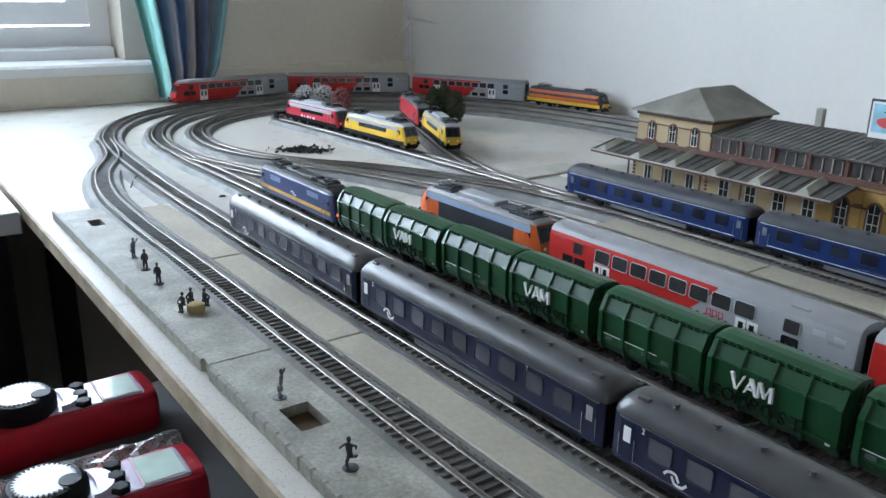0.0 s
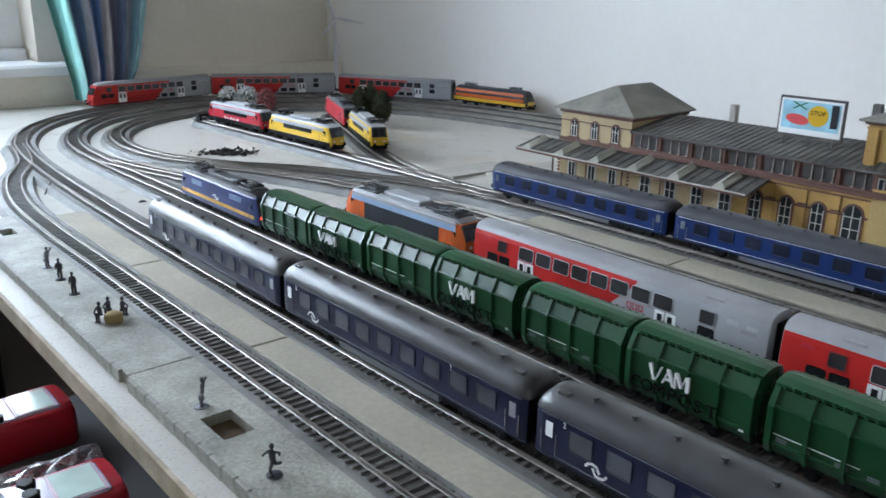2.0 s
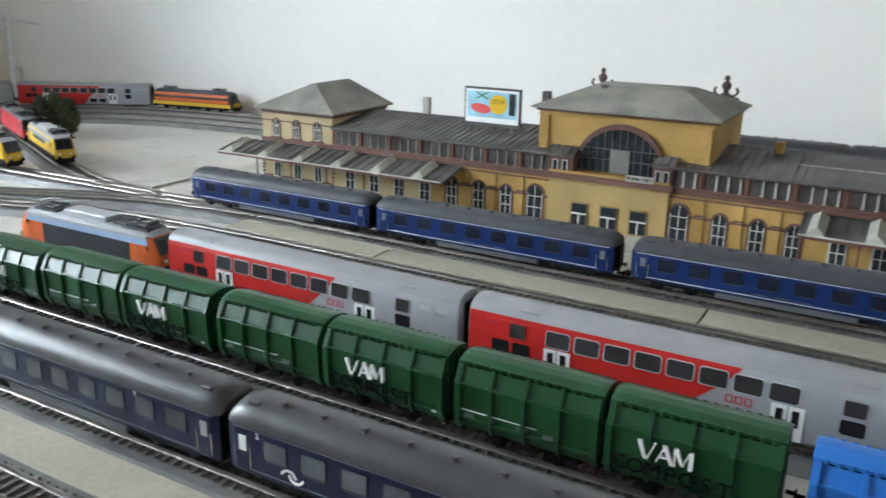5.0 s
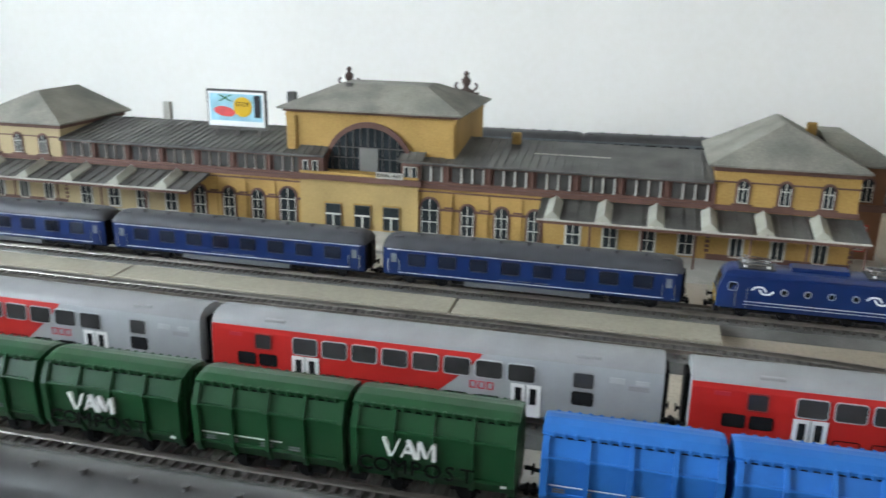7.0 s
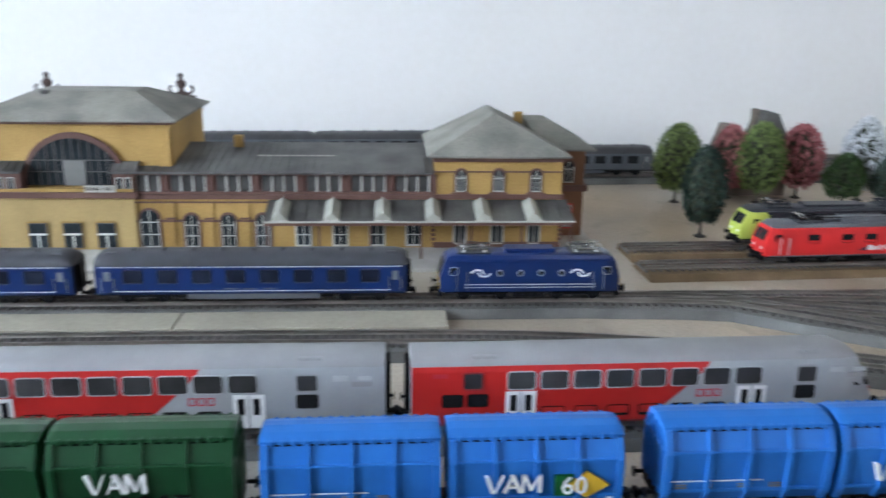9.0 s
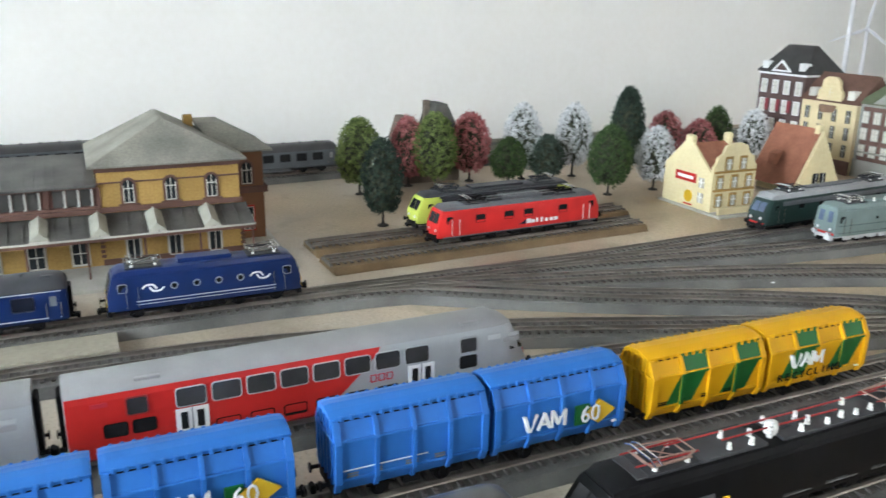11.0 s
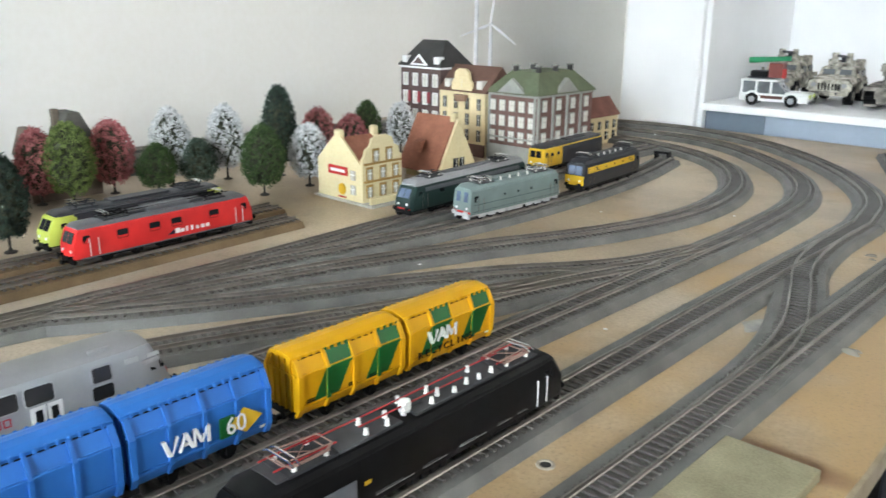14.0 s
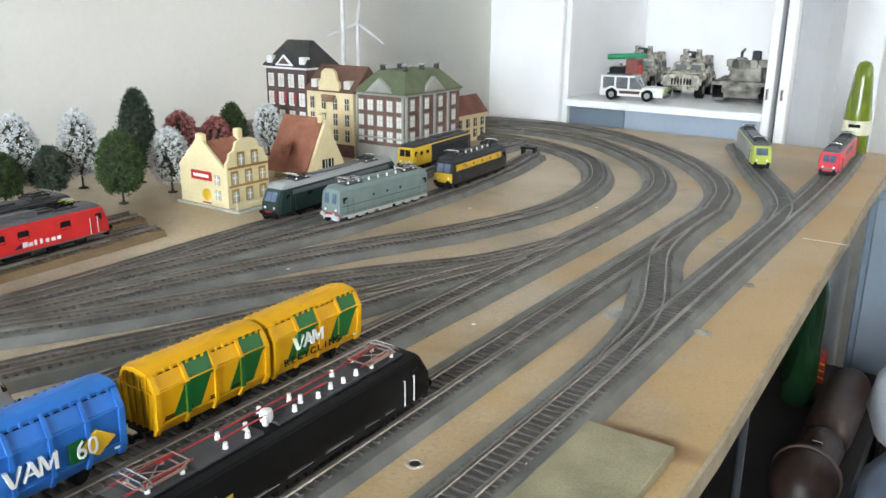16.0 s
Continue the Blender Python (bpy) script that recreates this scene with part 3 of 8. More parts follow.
make_track("inner", [(X5, -0.24), (0.722, -0.36), (0.690, -0.49), (0.652, -0.64), (0.600, -0.79), (0.545, -0.92), (0.510, -1.06), (0.512, -1.20), (0.545, -1.32), (0.620, -1.44), (0.74, -1.525), (0.88, -1.56), (1.05, -1.53), (1.18, -1.40), (1.265, -1.15), (1.275, -0.85), (1.240, 0.0), (1.205, 0.9), (1.190, 1.15), (1.135, 1.36), (1.01, 1.53), (0.88, 1.615), (0.75, 1.625), (0.62, 1.575), (0.525, 1.475), (0.485, 1.35), (0.492, 1.22), (0.545, 1.10), (0.62, 1.0), (0.68, 0.87), (0.715, 0.76), (X5, 0.62)], "inner loop track on grey ballast")
make_track("link", [(0.716, -0.38), (0.668, -0.46), (0.625, -0.54), (0.580, -0.635), (0.525, -0.735), (0.455, -0.84), (0.42, -0.95)], "connecting track across the yard throat")
make_track("siding_grey", [(X5, -0.42), (0.722, -0.54), (0.703, -0.66), (0.683, -0.78), (0.670, -0.92), (0.670, -1.10), (0.685, -1.27), (0.715, -1.42)], "loco siding on grey ballast")
make_track("siding_front", [(0.728, 0.80), (0.745, 0.92), (0.785, 1.05), (0.84, 1.18), (0.90, 1.32), (0.95, 1.43)], "loco siding on grey ballast")
make_track("stub_red", [(0.822, -0.325), (0.830, -0.5), (0.842, -0.72)], "short display track on a brown board", bed_mat=BROWNBED, bed_label="brown board under the track")
make_track("stub_lime", [(0.885, -0.325), (0.892, -0.5), (0.905, -0.74)], "short display track on a brown board", bed_mat=BROWNBED, bed_label="brown board under the track")
make_track("cross", [(X1, -0.60), (0.248, -0.70), (0.262, -0.80), (0.290, -0.89), (0.316, -0.97), (0.328, -1.06), (0.331, -1.14)], "crossover track with bright switch rails", single=(-1.2, -0.5))
make_track("spur_red", [(X1, -1.20), (0.244, -1.32), (0.248, -1.55), (0.258, -1.79)], "straight siding at the table edge")
make_track("spur_lime", [(X1, -1.18), (0.256, -1.27), (0.285, -1.36), (0.325, -1.45), (0.375, -1.57), (0.45, -1.76)], "diverging siding at the table end")


def on_track(name, y, off=0.0):
    """The pose of a vehicle whose middle stands at y on the near stretch of a track."""
    path = TRACKS[name]
    i = min(range(len(path)), key=lambda k: abs(path[k].y - y) + (0.0 if path[k].x < 0.96 else 9))
    a, b = path[max(i - 5, 0)], path[min(i + 5, len(path) - 1)]
    d = b - a
    if d.y < 0:
        d = -d
    return pose(path[i].x + off, y, RAIL + 0.0003, 0, 0, math.degrees(math.atan2(-d.x, d.y)))


PANED = mat("tinted_pane", (0.040, 0.039, 0.040), 0.12, 0, 0.35, 25, 300, spec=0.5, coat=0.4)
PANEB = mat("blue_grey_pane", (0.075, 0.079, 0.090), 0.14, 0, 0.4, 18, 300, spec=0.5)
LIGHTF = mat("pale_window_frame", (0.42, 0.43, 0.44), 0.4)
# blue-grey base stands for the bluish reflection in the windscreens
SCREENB = mat("blue_grey_windscreen", (0.10, 0.13, 0.20), 0.12, 0, 0.3, 40, 300, spec=0.5, coat=0.4)
ROOFP = mat("dark_grey_roof_plate", (0.045, 0.046, 0.05), 0.45, 0.1, 0.2, 60, 500)
REDD = mat("dull_red_frame", (0.25, 0.03, 0.03), 0.4)


# ---- vehicles: lengths in millimetres, y along the vehicle, z from the rail's top ----
def mirror(half):
    """A closed outline from its right half, listed from the bottom up."""
    return list(half) + [(-x, z) for x, z in reversed(half) if x > 1e-6]


def wheelset(s, y, r=5.6):
    for x in (-8.6, 8.6):
        s.cyl((x - 1.2, y, r), (x + 1.2, y, r), r, n=14)
    s.cyl((-8, y, r), (8, y, r), 0.9, n=6)


def bogie(parent, y, base=29, material=None, r=5.6, axles=2):
    s = Shape()
    for sx in (-1, 1):
        x = 11.2 * sx
        s.box(min(x, x + 1.8 * sx), max(x, x + 1.8 * sx), y - base / 2 - 6, y + base / 2 + 6, 5.5, 8.5)
        for k in range(axles):
            ya = y - base / 2 + base * k / (axles - 1)
            s.box(x - 1.2, x + 1.2 + sx, ya - 2.4, ya + 2.4, 3.4, 8.2)
            s.cyl((x + 1.0 * sx, ya - 4.6, 3.5), (x + 1.0 * sx, ya - 4.6, 8.0), 1.2, n=6)
            s.cyl((x + 1.0 * sx, ya + 4.6, 3.5), (x + 1.0 * sx, ya + 4.6, 8.0), 1.2, n=6)
    s.box(-9, 9, y - 4, y + 4, 6, 10)
    b = part("bogie", s, material or DARK, parent)
    for k in range(axles):
        w = Shape()
        wheelset(w, y - base / 2 + base * k / (axles - 1), r)
        part("wheelset", w, BLACKP, b)
    return b


def buffers(parent, L, z=11.5, material=None):
    for e in (-1, 1):
        for x in (-9.5, 9.5):
            s = Shape().cyl((x, e * L / 2, z), (x, e * (L / 2 + 4.5), z), 1.1, n=8)
            s.cyl((x, e * (L / 2 + 4.5), z), (x, e * (L / 2 + 5.3), z), 2.6, n=12)
            part("buffer", s, material or DARK, parent)
        c = Shape()
        c.box(-1.6, 1.6, min(e * L / 2, e * (L / 2 + 7)), max(e * L / 2, e * (L / 2 + 7)), 5.0, 7.0, c=0.5)
        c.box(-3.4, 3.4, min(e * (L / 2 + 5), e * (L / 2 + 8)), max(e * (L / 2 + 5), e * (L / 2 + 8)), 4.5, 8.2, c=0.8)
        part("coupler", c, BLACKP, parent)


def round_rect(y, z, w, h, r):
    """A rounded rectangle in the y-z plane."""
    pts = []
    for sy, sz, a0 in ((1, 1, 0), (-1, 1, 90), (-1, -1, 180), (1, -1, 270)):
        for k in range(3):
            a = radians(a0 + 45 * k)
            pts.append((y + sy * (w / 2 - r) + r * math.cos(a), z + sz * (h / 2 - r) + r * math.sin(a)))
    return pts


def side_window(parent, side, x, y, z0, z1, w, glass, frame, rim=0.7, lean=0.0, name="window", r=1.5):
    """A framed pane with rounded corners on a coach side; side is -1 (towards the walk) or 1."""
    h, zc = z1 - z0, (z0 + z1) / 2
    at = lambda pts, d: [(side * (x - lean * (zz - z0) / h + d), yy, zz) for yy, zz in pts]
    out, inn = round_rect(y, zc, w, h, r), round_rect(y, zc, w - 2 * rim, h - 2 * rim, max(0.3, r - rim * 0.6))
    f = part(name, Shape().loft([at(out, -0.6), at(out, 0.3), at(inn, 0.42), at(inn, -0.6)], caps=False), frame, parent)
    g = Shape().loft([at(inn, -0.6), at(inn, 0.14)])
    part("pane", g, glass, f)
    return f


def stroke(s, side, x, pts, w, thick=0.2):
    """A painted line of width w along points in the y-z plane, one mitred ribbon."""
    p = [Vector(q) for q in pts]
    left, right = [], []
    for i, q in enumerate(p):
        d = (p[min(i + 1, len(p) - 1)] - p[max(i - 1, 0)]).normalized()
        n = Vector((-d.y, d.x)) * w / 2
        left.append((side * x, q.x + n.x, q.y + n.y))
        right.append((side * x, q.x - n.x, q.y - n.y))
    s.loft([[l, r, (r[0] + side * thick, r[1], r[2]), (l[0] + side * thick, l[1], l[2])] for l, r in zip(left, right)])


def strip(parent, name, side, x, y0, y1, z0, z1, material, proud=0.18, label=""):
    X = side * x
    return part(name, Shape().box(min(X - side * 0.5, X + side * proud), max(X - side * 0.5, X + side * proud), y0, y1, z0, z1), material, parent, label)


def emblem(parent, side, x, y, z, w=9.0, h=4.5, material=None):
    """Two plain hooked lines, standing in for a railway's sign."""
    for c in (((-0.50, 0.0), (-0.34, 0.36), (-0.16, 0.42), (0.02, 0.36), (0.16, -0.12)), ((-0.16, 0.12), (-0.02, -0.36), (0.16, -0.42), (0.34, -0.36), (0.50, 0.0))):
        s = Shape()
        stroke(s, side, x, [(y - p * w, z + q * h) for p, q in c], h * 0.22)
        part("emblem_stroke", s, material or WHITEP, parent, "pale hooked line of the emblem")


def make_coach(name, label, L, body, roof, line, n_win=9, group="", upper_line=True, glass=None, dark_doors=False, sign=True, frame=None):
    """A four-axle passenger coach with a domed roof."""
    t = thing(name, Matrix(), label, "railway coach", group)
    hw = 15.6
    half = [(14.2, 8.5), (hw, 10.5), (hw, 31.5), (15.2, 34.5)]
    prof = mirror(half)
    ring = lambda y, k: [(x * k, y, z) for x, z in prof]
    s = Shape().loft([ring(-L / 2, 0.93), ring(-L / 2 + 5, 1.0), ring(L / 2 - 5, 1.0), ring(L / 2, 0.93)])
    part("body", s, body, t)
    rp = [(15.7, 33.6), (15.5, 35.4), (14.2, 38.6), (11.6, 41.4), (7.6, 43.4), (3.6, 44.3), (0, 44.6)]
    rprof = mirror(rp)

    def rr(y, k, drop):
        return [(x * k, y, 33.6 + (z - 33.6) * drop) for x, z in rprof]
    s = Shape().loft([rr(-L / 2 - 1, 0.80, 0.05), rr(-L / 2 - 0.4, 0.90, 0.55), rr(-L / 2 + 2.5, 0.97, 0.82), rr(-L / 2 + 8, 1.0, 0.97), rr(-L / 2 + 14, 1, 1), rr(L / 2 - 14, 1, 1), rr(L / 2 - 8, 1.0, 0.97), rr(L / 2 - 2.5, 0.97, 0.82), rr(L / 2 + 0.4, 0.90, 0.55), rr(L / 2 + 1, 0.80, 0.05)])
    part("roof", s, roof, t, smooth=50)
    for k in range(9):
        y = -L / 2 + 30 + k * (L - 60) / 8
        v = Shape().cyl((-4.5, y, 43.6), (-4.5, y, 45.7), 1.7, 1.0, n=8)
        v.cyl((-4.5, y, 45.5), (-4.5, y, 46.3), 2.1, n=8)
        part("roof_vent", v, roof, t)
    for e in (-1, 1):
        c = Shape()
        y = e * (L / 2 - 13)
        c.box(-9.6, -6.2, y - 4, y + 4, 41.2, 44.0, c=0.6)
        part("roof_vent", c, roof, t)
        g = Shape().box(-6.5, 6.5, min(e * L / 2, e * (L / 2 + 3.4)), max(e * L / 2, e * (L / 2 + 3.4)), 11, 33, c=0.8)
        part("gangway", g, BLACKP, t)
        part("end_panel", Shape().box(-13.8, 13.8, min(e * (L / 2 - 0.4), e * (L / 2 + 0.25)), max(e * (L / 2 - 0.4), e * (L / 2 + 0.25)), 9, 33.4), BLACKP, t)
    for side in (-1, 1):
        strip(t, "lower_line", side, hw, -L / 2 + 5, L / 2 - 5, 11.5, 12.0, line)
        if upper_line:
            strip(t, "upper_line", side, hw - 0.05, -L / 2 + 4, L / 2 - 4, 32.6, 33.0, line)
        step = (L - 62) / (n_win - 1)
        for k in range(n_win):
            side_window(t, side, hw, -L / 2 + 31 + k * step, 18.6, 30.4, 16.5, glass or GLASSD, frame or ANTHR, 0.7)
            strip(t, "window_sill", side, hw, -L / 2 + 31 + k * step - 7, -L / 2 + 31 + k * step + 7, 18.4, 18.7, GLASSG, 0.3)
        for e in (-1, 1):
            y = e * (L / 2 - 10)
            d = strip(t, "door", side, hw - 0.1, y - 4.2, y + 4.2, 10.5, 32.0, body, 0.35)
            strip(d, "door_pane", side, hw + 0.1, y - 2.4, y + 2.4, 21, 29, GLASSG if dark_doors else (WHITEP if e > 0 else SILVERR), 0.35)
            s = Shape()
            for dy in (-5.2, 5.2):
                s.cyl((side * (hw + 0.7), y + dy, 13), (side * (hw + 0.7), y + dy, 24), 0.28, n=5)
            part("handrail", s, BRIGHT, t)
        if sign:
            emblem(t, side, hw, L / 2 - 42, 15.6, 14, 6.4)
            for yy in (L / 2 - 20, -L / 2 + 62):
                text_part("class_number", "2", 4.2, WHITEP, t, on_side(-hw - 0.2, yy, 30.6)) if side < 0 else None
        for k in range(3):
            strip(t, "inscription", side, hw, -20 + k * 16, -8 + k * 16, 13.4, 14.0, GLASSG, 0.12)
    u = Shape()
    u.box(-11, 11, -L / 2 + 62, L / 2 - 62, 4.0, 9.0)
    for k in range(5):
        u.box(-12.5, -9, -40 + k * 17, -31 + k * 17, 3.2, 8.6)
        u.box(9, 12.5, -44 + k * 17, -33 + k * 17, 3.2, 8.6)
    u.box(-13.5, 13.5, -L / 2 + 1, L / 2 - 1, 7.6, 9.4)
    part("underframe", u, DARK, t)
    part("equipment_skirt", Shape().box(-14.4, 14.4, -L / 2 + 74, L / 2 - 74, 4.2, 9.0), GREYL, t, "grey equipment skirt")
    for e in (-1, 1):
        bogie(t, e * (L / 2 - 38), 29)
    buffers(t, L)
    return t


VP = [(12.0, 8.5), (15.2, 14.0), (15.9, 34.2), (10.7, 43.6)]
VCAP = [(11.6, 43.2), (11.6, 44.6), (5.6, 46.4), (0, 47.2)]


def make_hopper_wagon(label, paint, print_mat, words, group, stripes=False, number=False):
    """A close-coupled pair of folding-lid refuse hoppers."""
    t = thing("hopper_wagon", Matrix(), label, "freight wagon", group)
    for unit in (1, -1):
        yc, L = unit * 44.9, 85.0
        y0, y1 = yc - L / 2, yc + L / 2
        s = Shape().loft([[(x * k, y, z) for x, z in mirror(VP)] for y, k in ((y0 + 0.6, 0.97), (y0 + 1.6, 1), (y1 - 1.6, 1), (y1 - 0.6, 0.97))])
        body = part("body", s, paint, t)
        lid = Shape().loft([[(x * k, y, 43.4 + (z - 43.4) * d) for x, z in mirror(VCAP)] for y, k, d in ((y0 - 0.8, 0.95, 0.85), (y0 + 2.4, 1, 1), (y1 - 2.4, 1, 1), (y1 + 0.8, 0.95, 0.85))])
        part("lid", lid, paint, t)
        # pressed ribs over sides and ends
        for k in range(5):
            y = y0 + 1.5 + k * (L - 3.0) / 4
            w = 1.8 if k in (0, 4) else 1.2
            for side in (-1, 1):
                r = Shape()
                r.loft([[(side * (x + e), yy, z) for yy in (y - w * f, y + w * f) for e in ((-0.8, 1.8) if yy < y else (1.8, -0.8))] for x, z, f in [(12.0, 8.3, 1)] + [(*p, 1) for p in VP[1:3]] + [(10.6, 43.4, 0.9)]])
                part("rib", r, paint, body)
        for side in (-1, 1):
            for k in range(15):
                y = y0 + 5 + k * (L - 10) / 14
                p = Shape().box(side * 11.4 - 1.0, side * 11.4 + 1.0, y - 1.1, y + 1.1, 42.8, 45.2, c=0.5)
                part("hinge", p, paint, body)
            strip(body, "hinge_gap", side, 11.2, y0 + 2, y1 - 2, 42.3, 43.15, BLACKP, 0.35)
            e = Shape()
            e.box(side * 15.6 - 1.5, side * 15.6 + 1.5, y0 + 0.4, y1 - 0.4, 33.7, 35.0, c=0.35)
            part("waist_rail", e, paint, body)
            part("sill_rail", Shape().box(side * 15.1 - 1.1, side * 15.1 + 1.1, y0 + 0.6, y1 - 0.6, 14.6, 15.9), paint, body)
        for e, y in ((-1, y0), (1, y1)):
            for x in (-9, -3, 3, 9):
                part("end_rib", Shape().box(x - 0.8, x + 0.8, y - 0.5, y + 0.5, 11, 43), paint, body)
            part("end_rail", Shape().box(-14.0, 14.0, y - 0.4, y + 0.4, 33.2, 34.8), paint, body)
        if stripes:
            seg = (L - 3.0) / 4
            for k in range(4):
                if k in (0, 2):
                    ya = y0 + 1.5 + k * seg
                    side = -1
                    p = Shape().slab([(side * 10.9, ya + seg * 0.96, 43.4), (side * 10.9, ya + seg * 0.04, 43.4), (side * 15.65, ya + seg * 0.10, 34.9), (side * 15.65, ya + seg * 1.02, 34.9)], (side * 0.35, 0, 0.3))
                    part("stripe", Shape().slab([(side * 11.6, ya + seg * 0.96, 43.3), (side * 11.6, ya + seg * 0.04, 43.3), (side * 11.6, ya + seg * 0.04, 44.5), (side * 11.6, ya + seg * 0.96, 44.5)], (side * 0.2, 0, 0)), STRIPEG, body, "dark green stripe")
                    q = Shape().slab([(side * 15.85, ya + seg * 1.04, 33.6), (side * 15.85, ya + seg * 0.12, 33.6), (side * 15.2, ya + seg * 0.62, 14.0), (side * 15.2, ya + seg * 1.56, 14.0)], (side * 0.35, 0, 0))
                    part("stripe", p, STRIPEG, body, "dark green stripe")
                    part("stripe", q, STRIPEG, body, "dark green stripe")
                    yr, w = ya + seg, 1.4
                    part("stripe", Shape().loft([[(side * (x + 1.0), yr - w, z), (side * (x + 1.95), yr - w, z), (side * (x + 1.95), yr + w, z), (side * (x + 1.0), yr + w, z)] for x, z in ((15.2, 15.2), (15.88, 34.4))]), STRIPEG, body, "dark green stripe")
                    part("stripe", Shape().box(side * 16.3 - 1.0, side * 16.3 + 1.0, ya + seg * 0.1, ya + seg * 0.92, 33.3, 34.7), STRIPEG, body, "dark green stripe")
        if unit < 0:
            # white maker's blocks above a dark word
            drop = 3.6 if number else 0.0
            face = lambda yy, zz: (-15.3 - 0.7 * (zz - 14.0) / 18.4, yy, 22.2 - drop + (zz - 23.0) * 0.92)
            for k, lines in enumerate(((((4.0, 32.6), (0.6, 23.0), 2.6), ((-4.0, 32.6), (0.0, 23.0), 1.2)),
                                       (((0.5, 32.6), (-3.6, 23.0), 2.6), ((0.0, 32.6), (4.2, 23.0), 1.2), ((2.6, 26.2), (-2.6, 26.2), 1.2)),
                                       (((4.4, 23.0), (4.4, 32.6), 1.3), ((3.8, 32.6), (0.4, 24.2), 2.2), ((-3.0, 32.6), (0.2, 24.2), 1.1), ((-3.7, 23.0), (-3.7, 32.6), 2.4)))):
                yy = yc + 20.6 - k * 9.2
                o = Shape()
                for (ya, za), (yb, zb), heavy in lines:
                    w = heavy * 0.82
                    if za == zb:
                        q = [face(yy + ya, za - w / 2), face(yy + yb, za - w / 2), face(yy + yb, za + w / 2), face(yy + ya, za + w / 2)]
                    else:
                        q = [face(yy + ya + w / 2, za), face(yy + ya - w / 2, za), face(yy + yb - w / 2, zb), face(yy + yb + w / 2, zb)]
                    o.slab(q, (-2.0, 0, 0))
                part("lettering_block", o, WHITEP, body, "white block of strokes")
            if words:
                pitch = 8.9 if len(words) < 8 else 6.2
                for k, ch in enumerate(words):
                    text_part("letter", ch, 10.5 if len(words) < 8 else 6.6, print_mat, body, on_side(-17.3, yc + 8 + pitch * ((len(words) - 1) / 2 - k), 16.9), "", 0.3, 1.2)
            if number:
                sq = Shape().slab([(-15.9, yc - 9, 27.0), (-15.9, yc - 18, 27.0), (-15.5, yc - 18, 16.2), (-15.5, yc - 9, 16.2)], (-1.6, 0, 0))
                part("green_square", sq, STRIPEG, body, "dark green field")
                dm = Shape().slab([(-15.8, yc - 14, 21.6), (-16.1, yc - 25, 28.6), (-15.8, yc - 36, 21.6), (-15.5, yc - 25, 15.0)], (-1.7, 0, 0))
                part("yellow_diamond", dm, YELLOW, body)
                text_part("number", "60", 13.5, WHITEP, body, on_side(-18.0, yc - 18.5, 21.6), "white number", 0.3)
            strip(body, "plate", -1, 15.7, y0 + 4, y0 + 7, 13, 14.6, WHITEP)
        else:
            if not stripes:
                strip(body, "inscription_line", -1, 15.75, yc - 8, y1 - 4, 19.6, 20.0, WHITEP)
            for yy, w in ((y1 - 6, 6), (y1 - 22, 3), (y1 - 38, 7), (yc - 12, 6)):
                strip(body, "inscription", -1, 15.7, yy - w, yy, 16.2, 17.0, GLASSG if not stripes else BLACKP)
                strip(body, "inscription", -1, 15.7, yy - w, yy, 17.6, 18.2, GLASSG if not stripes else BLACKP)
    u = Shape()
    u.box(-4, 4, -88, 88, 6.5, 9.5)
    u.box(-12, 12, -88, -84, 6.5, 11)
    u.box(-12, 12, 84, 88, 6.5, 11)
    for y in (-30, -8, 14, 40):
        u.box(-11, -6, y, y + 9, 3.5, 8)
    part("underframe", u, DARK, t)
    for y in (-62, -26, 26, 62):
        s = Shape()
        wheelset(s, y)
        for x in (-11.2, 11.2):
            s.box(x - 1, x + 1, y - 2.5, y + 2.5, 3.5, 8.5)
            s.box(x - 0.6, x + 0.6, y - 8, y + 8, 6.4, 7.4)
        part("wheelset", s, BLACKP, t)
    buffers(t, 178)
    return t


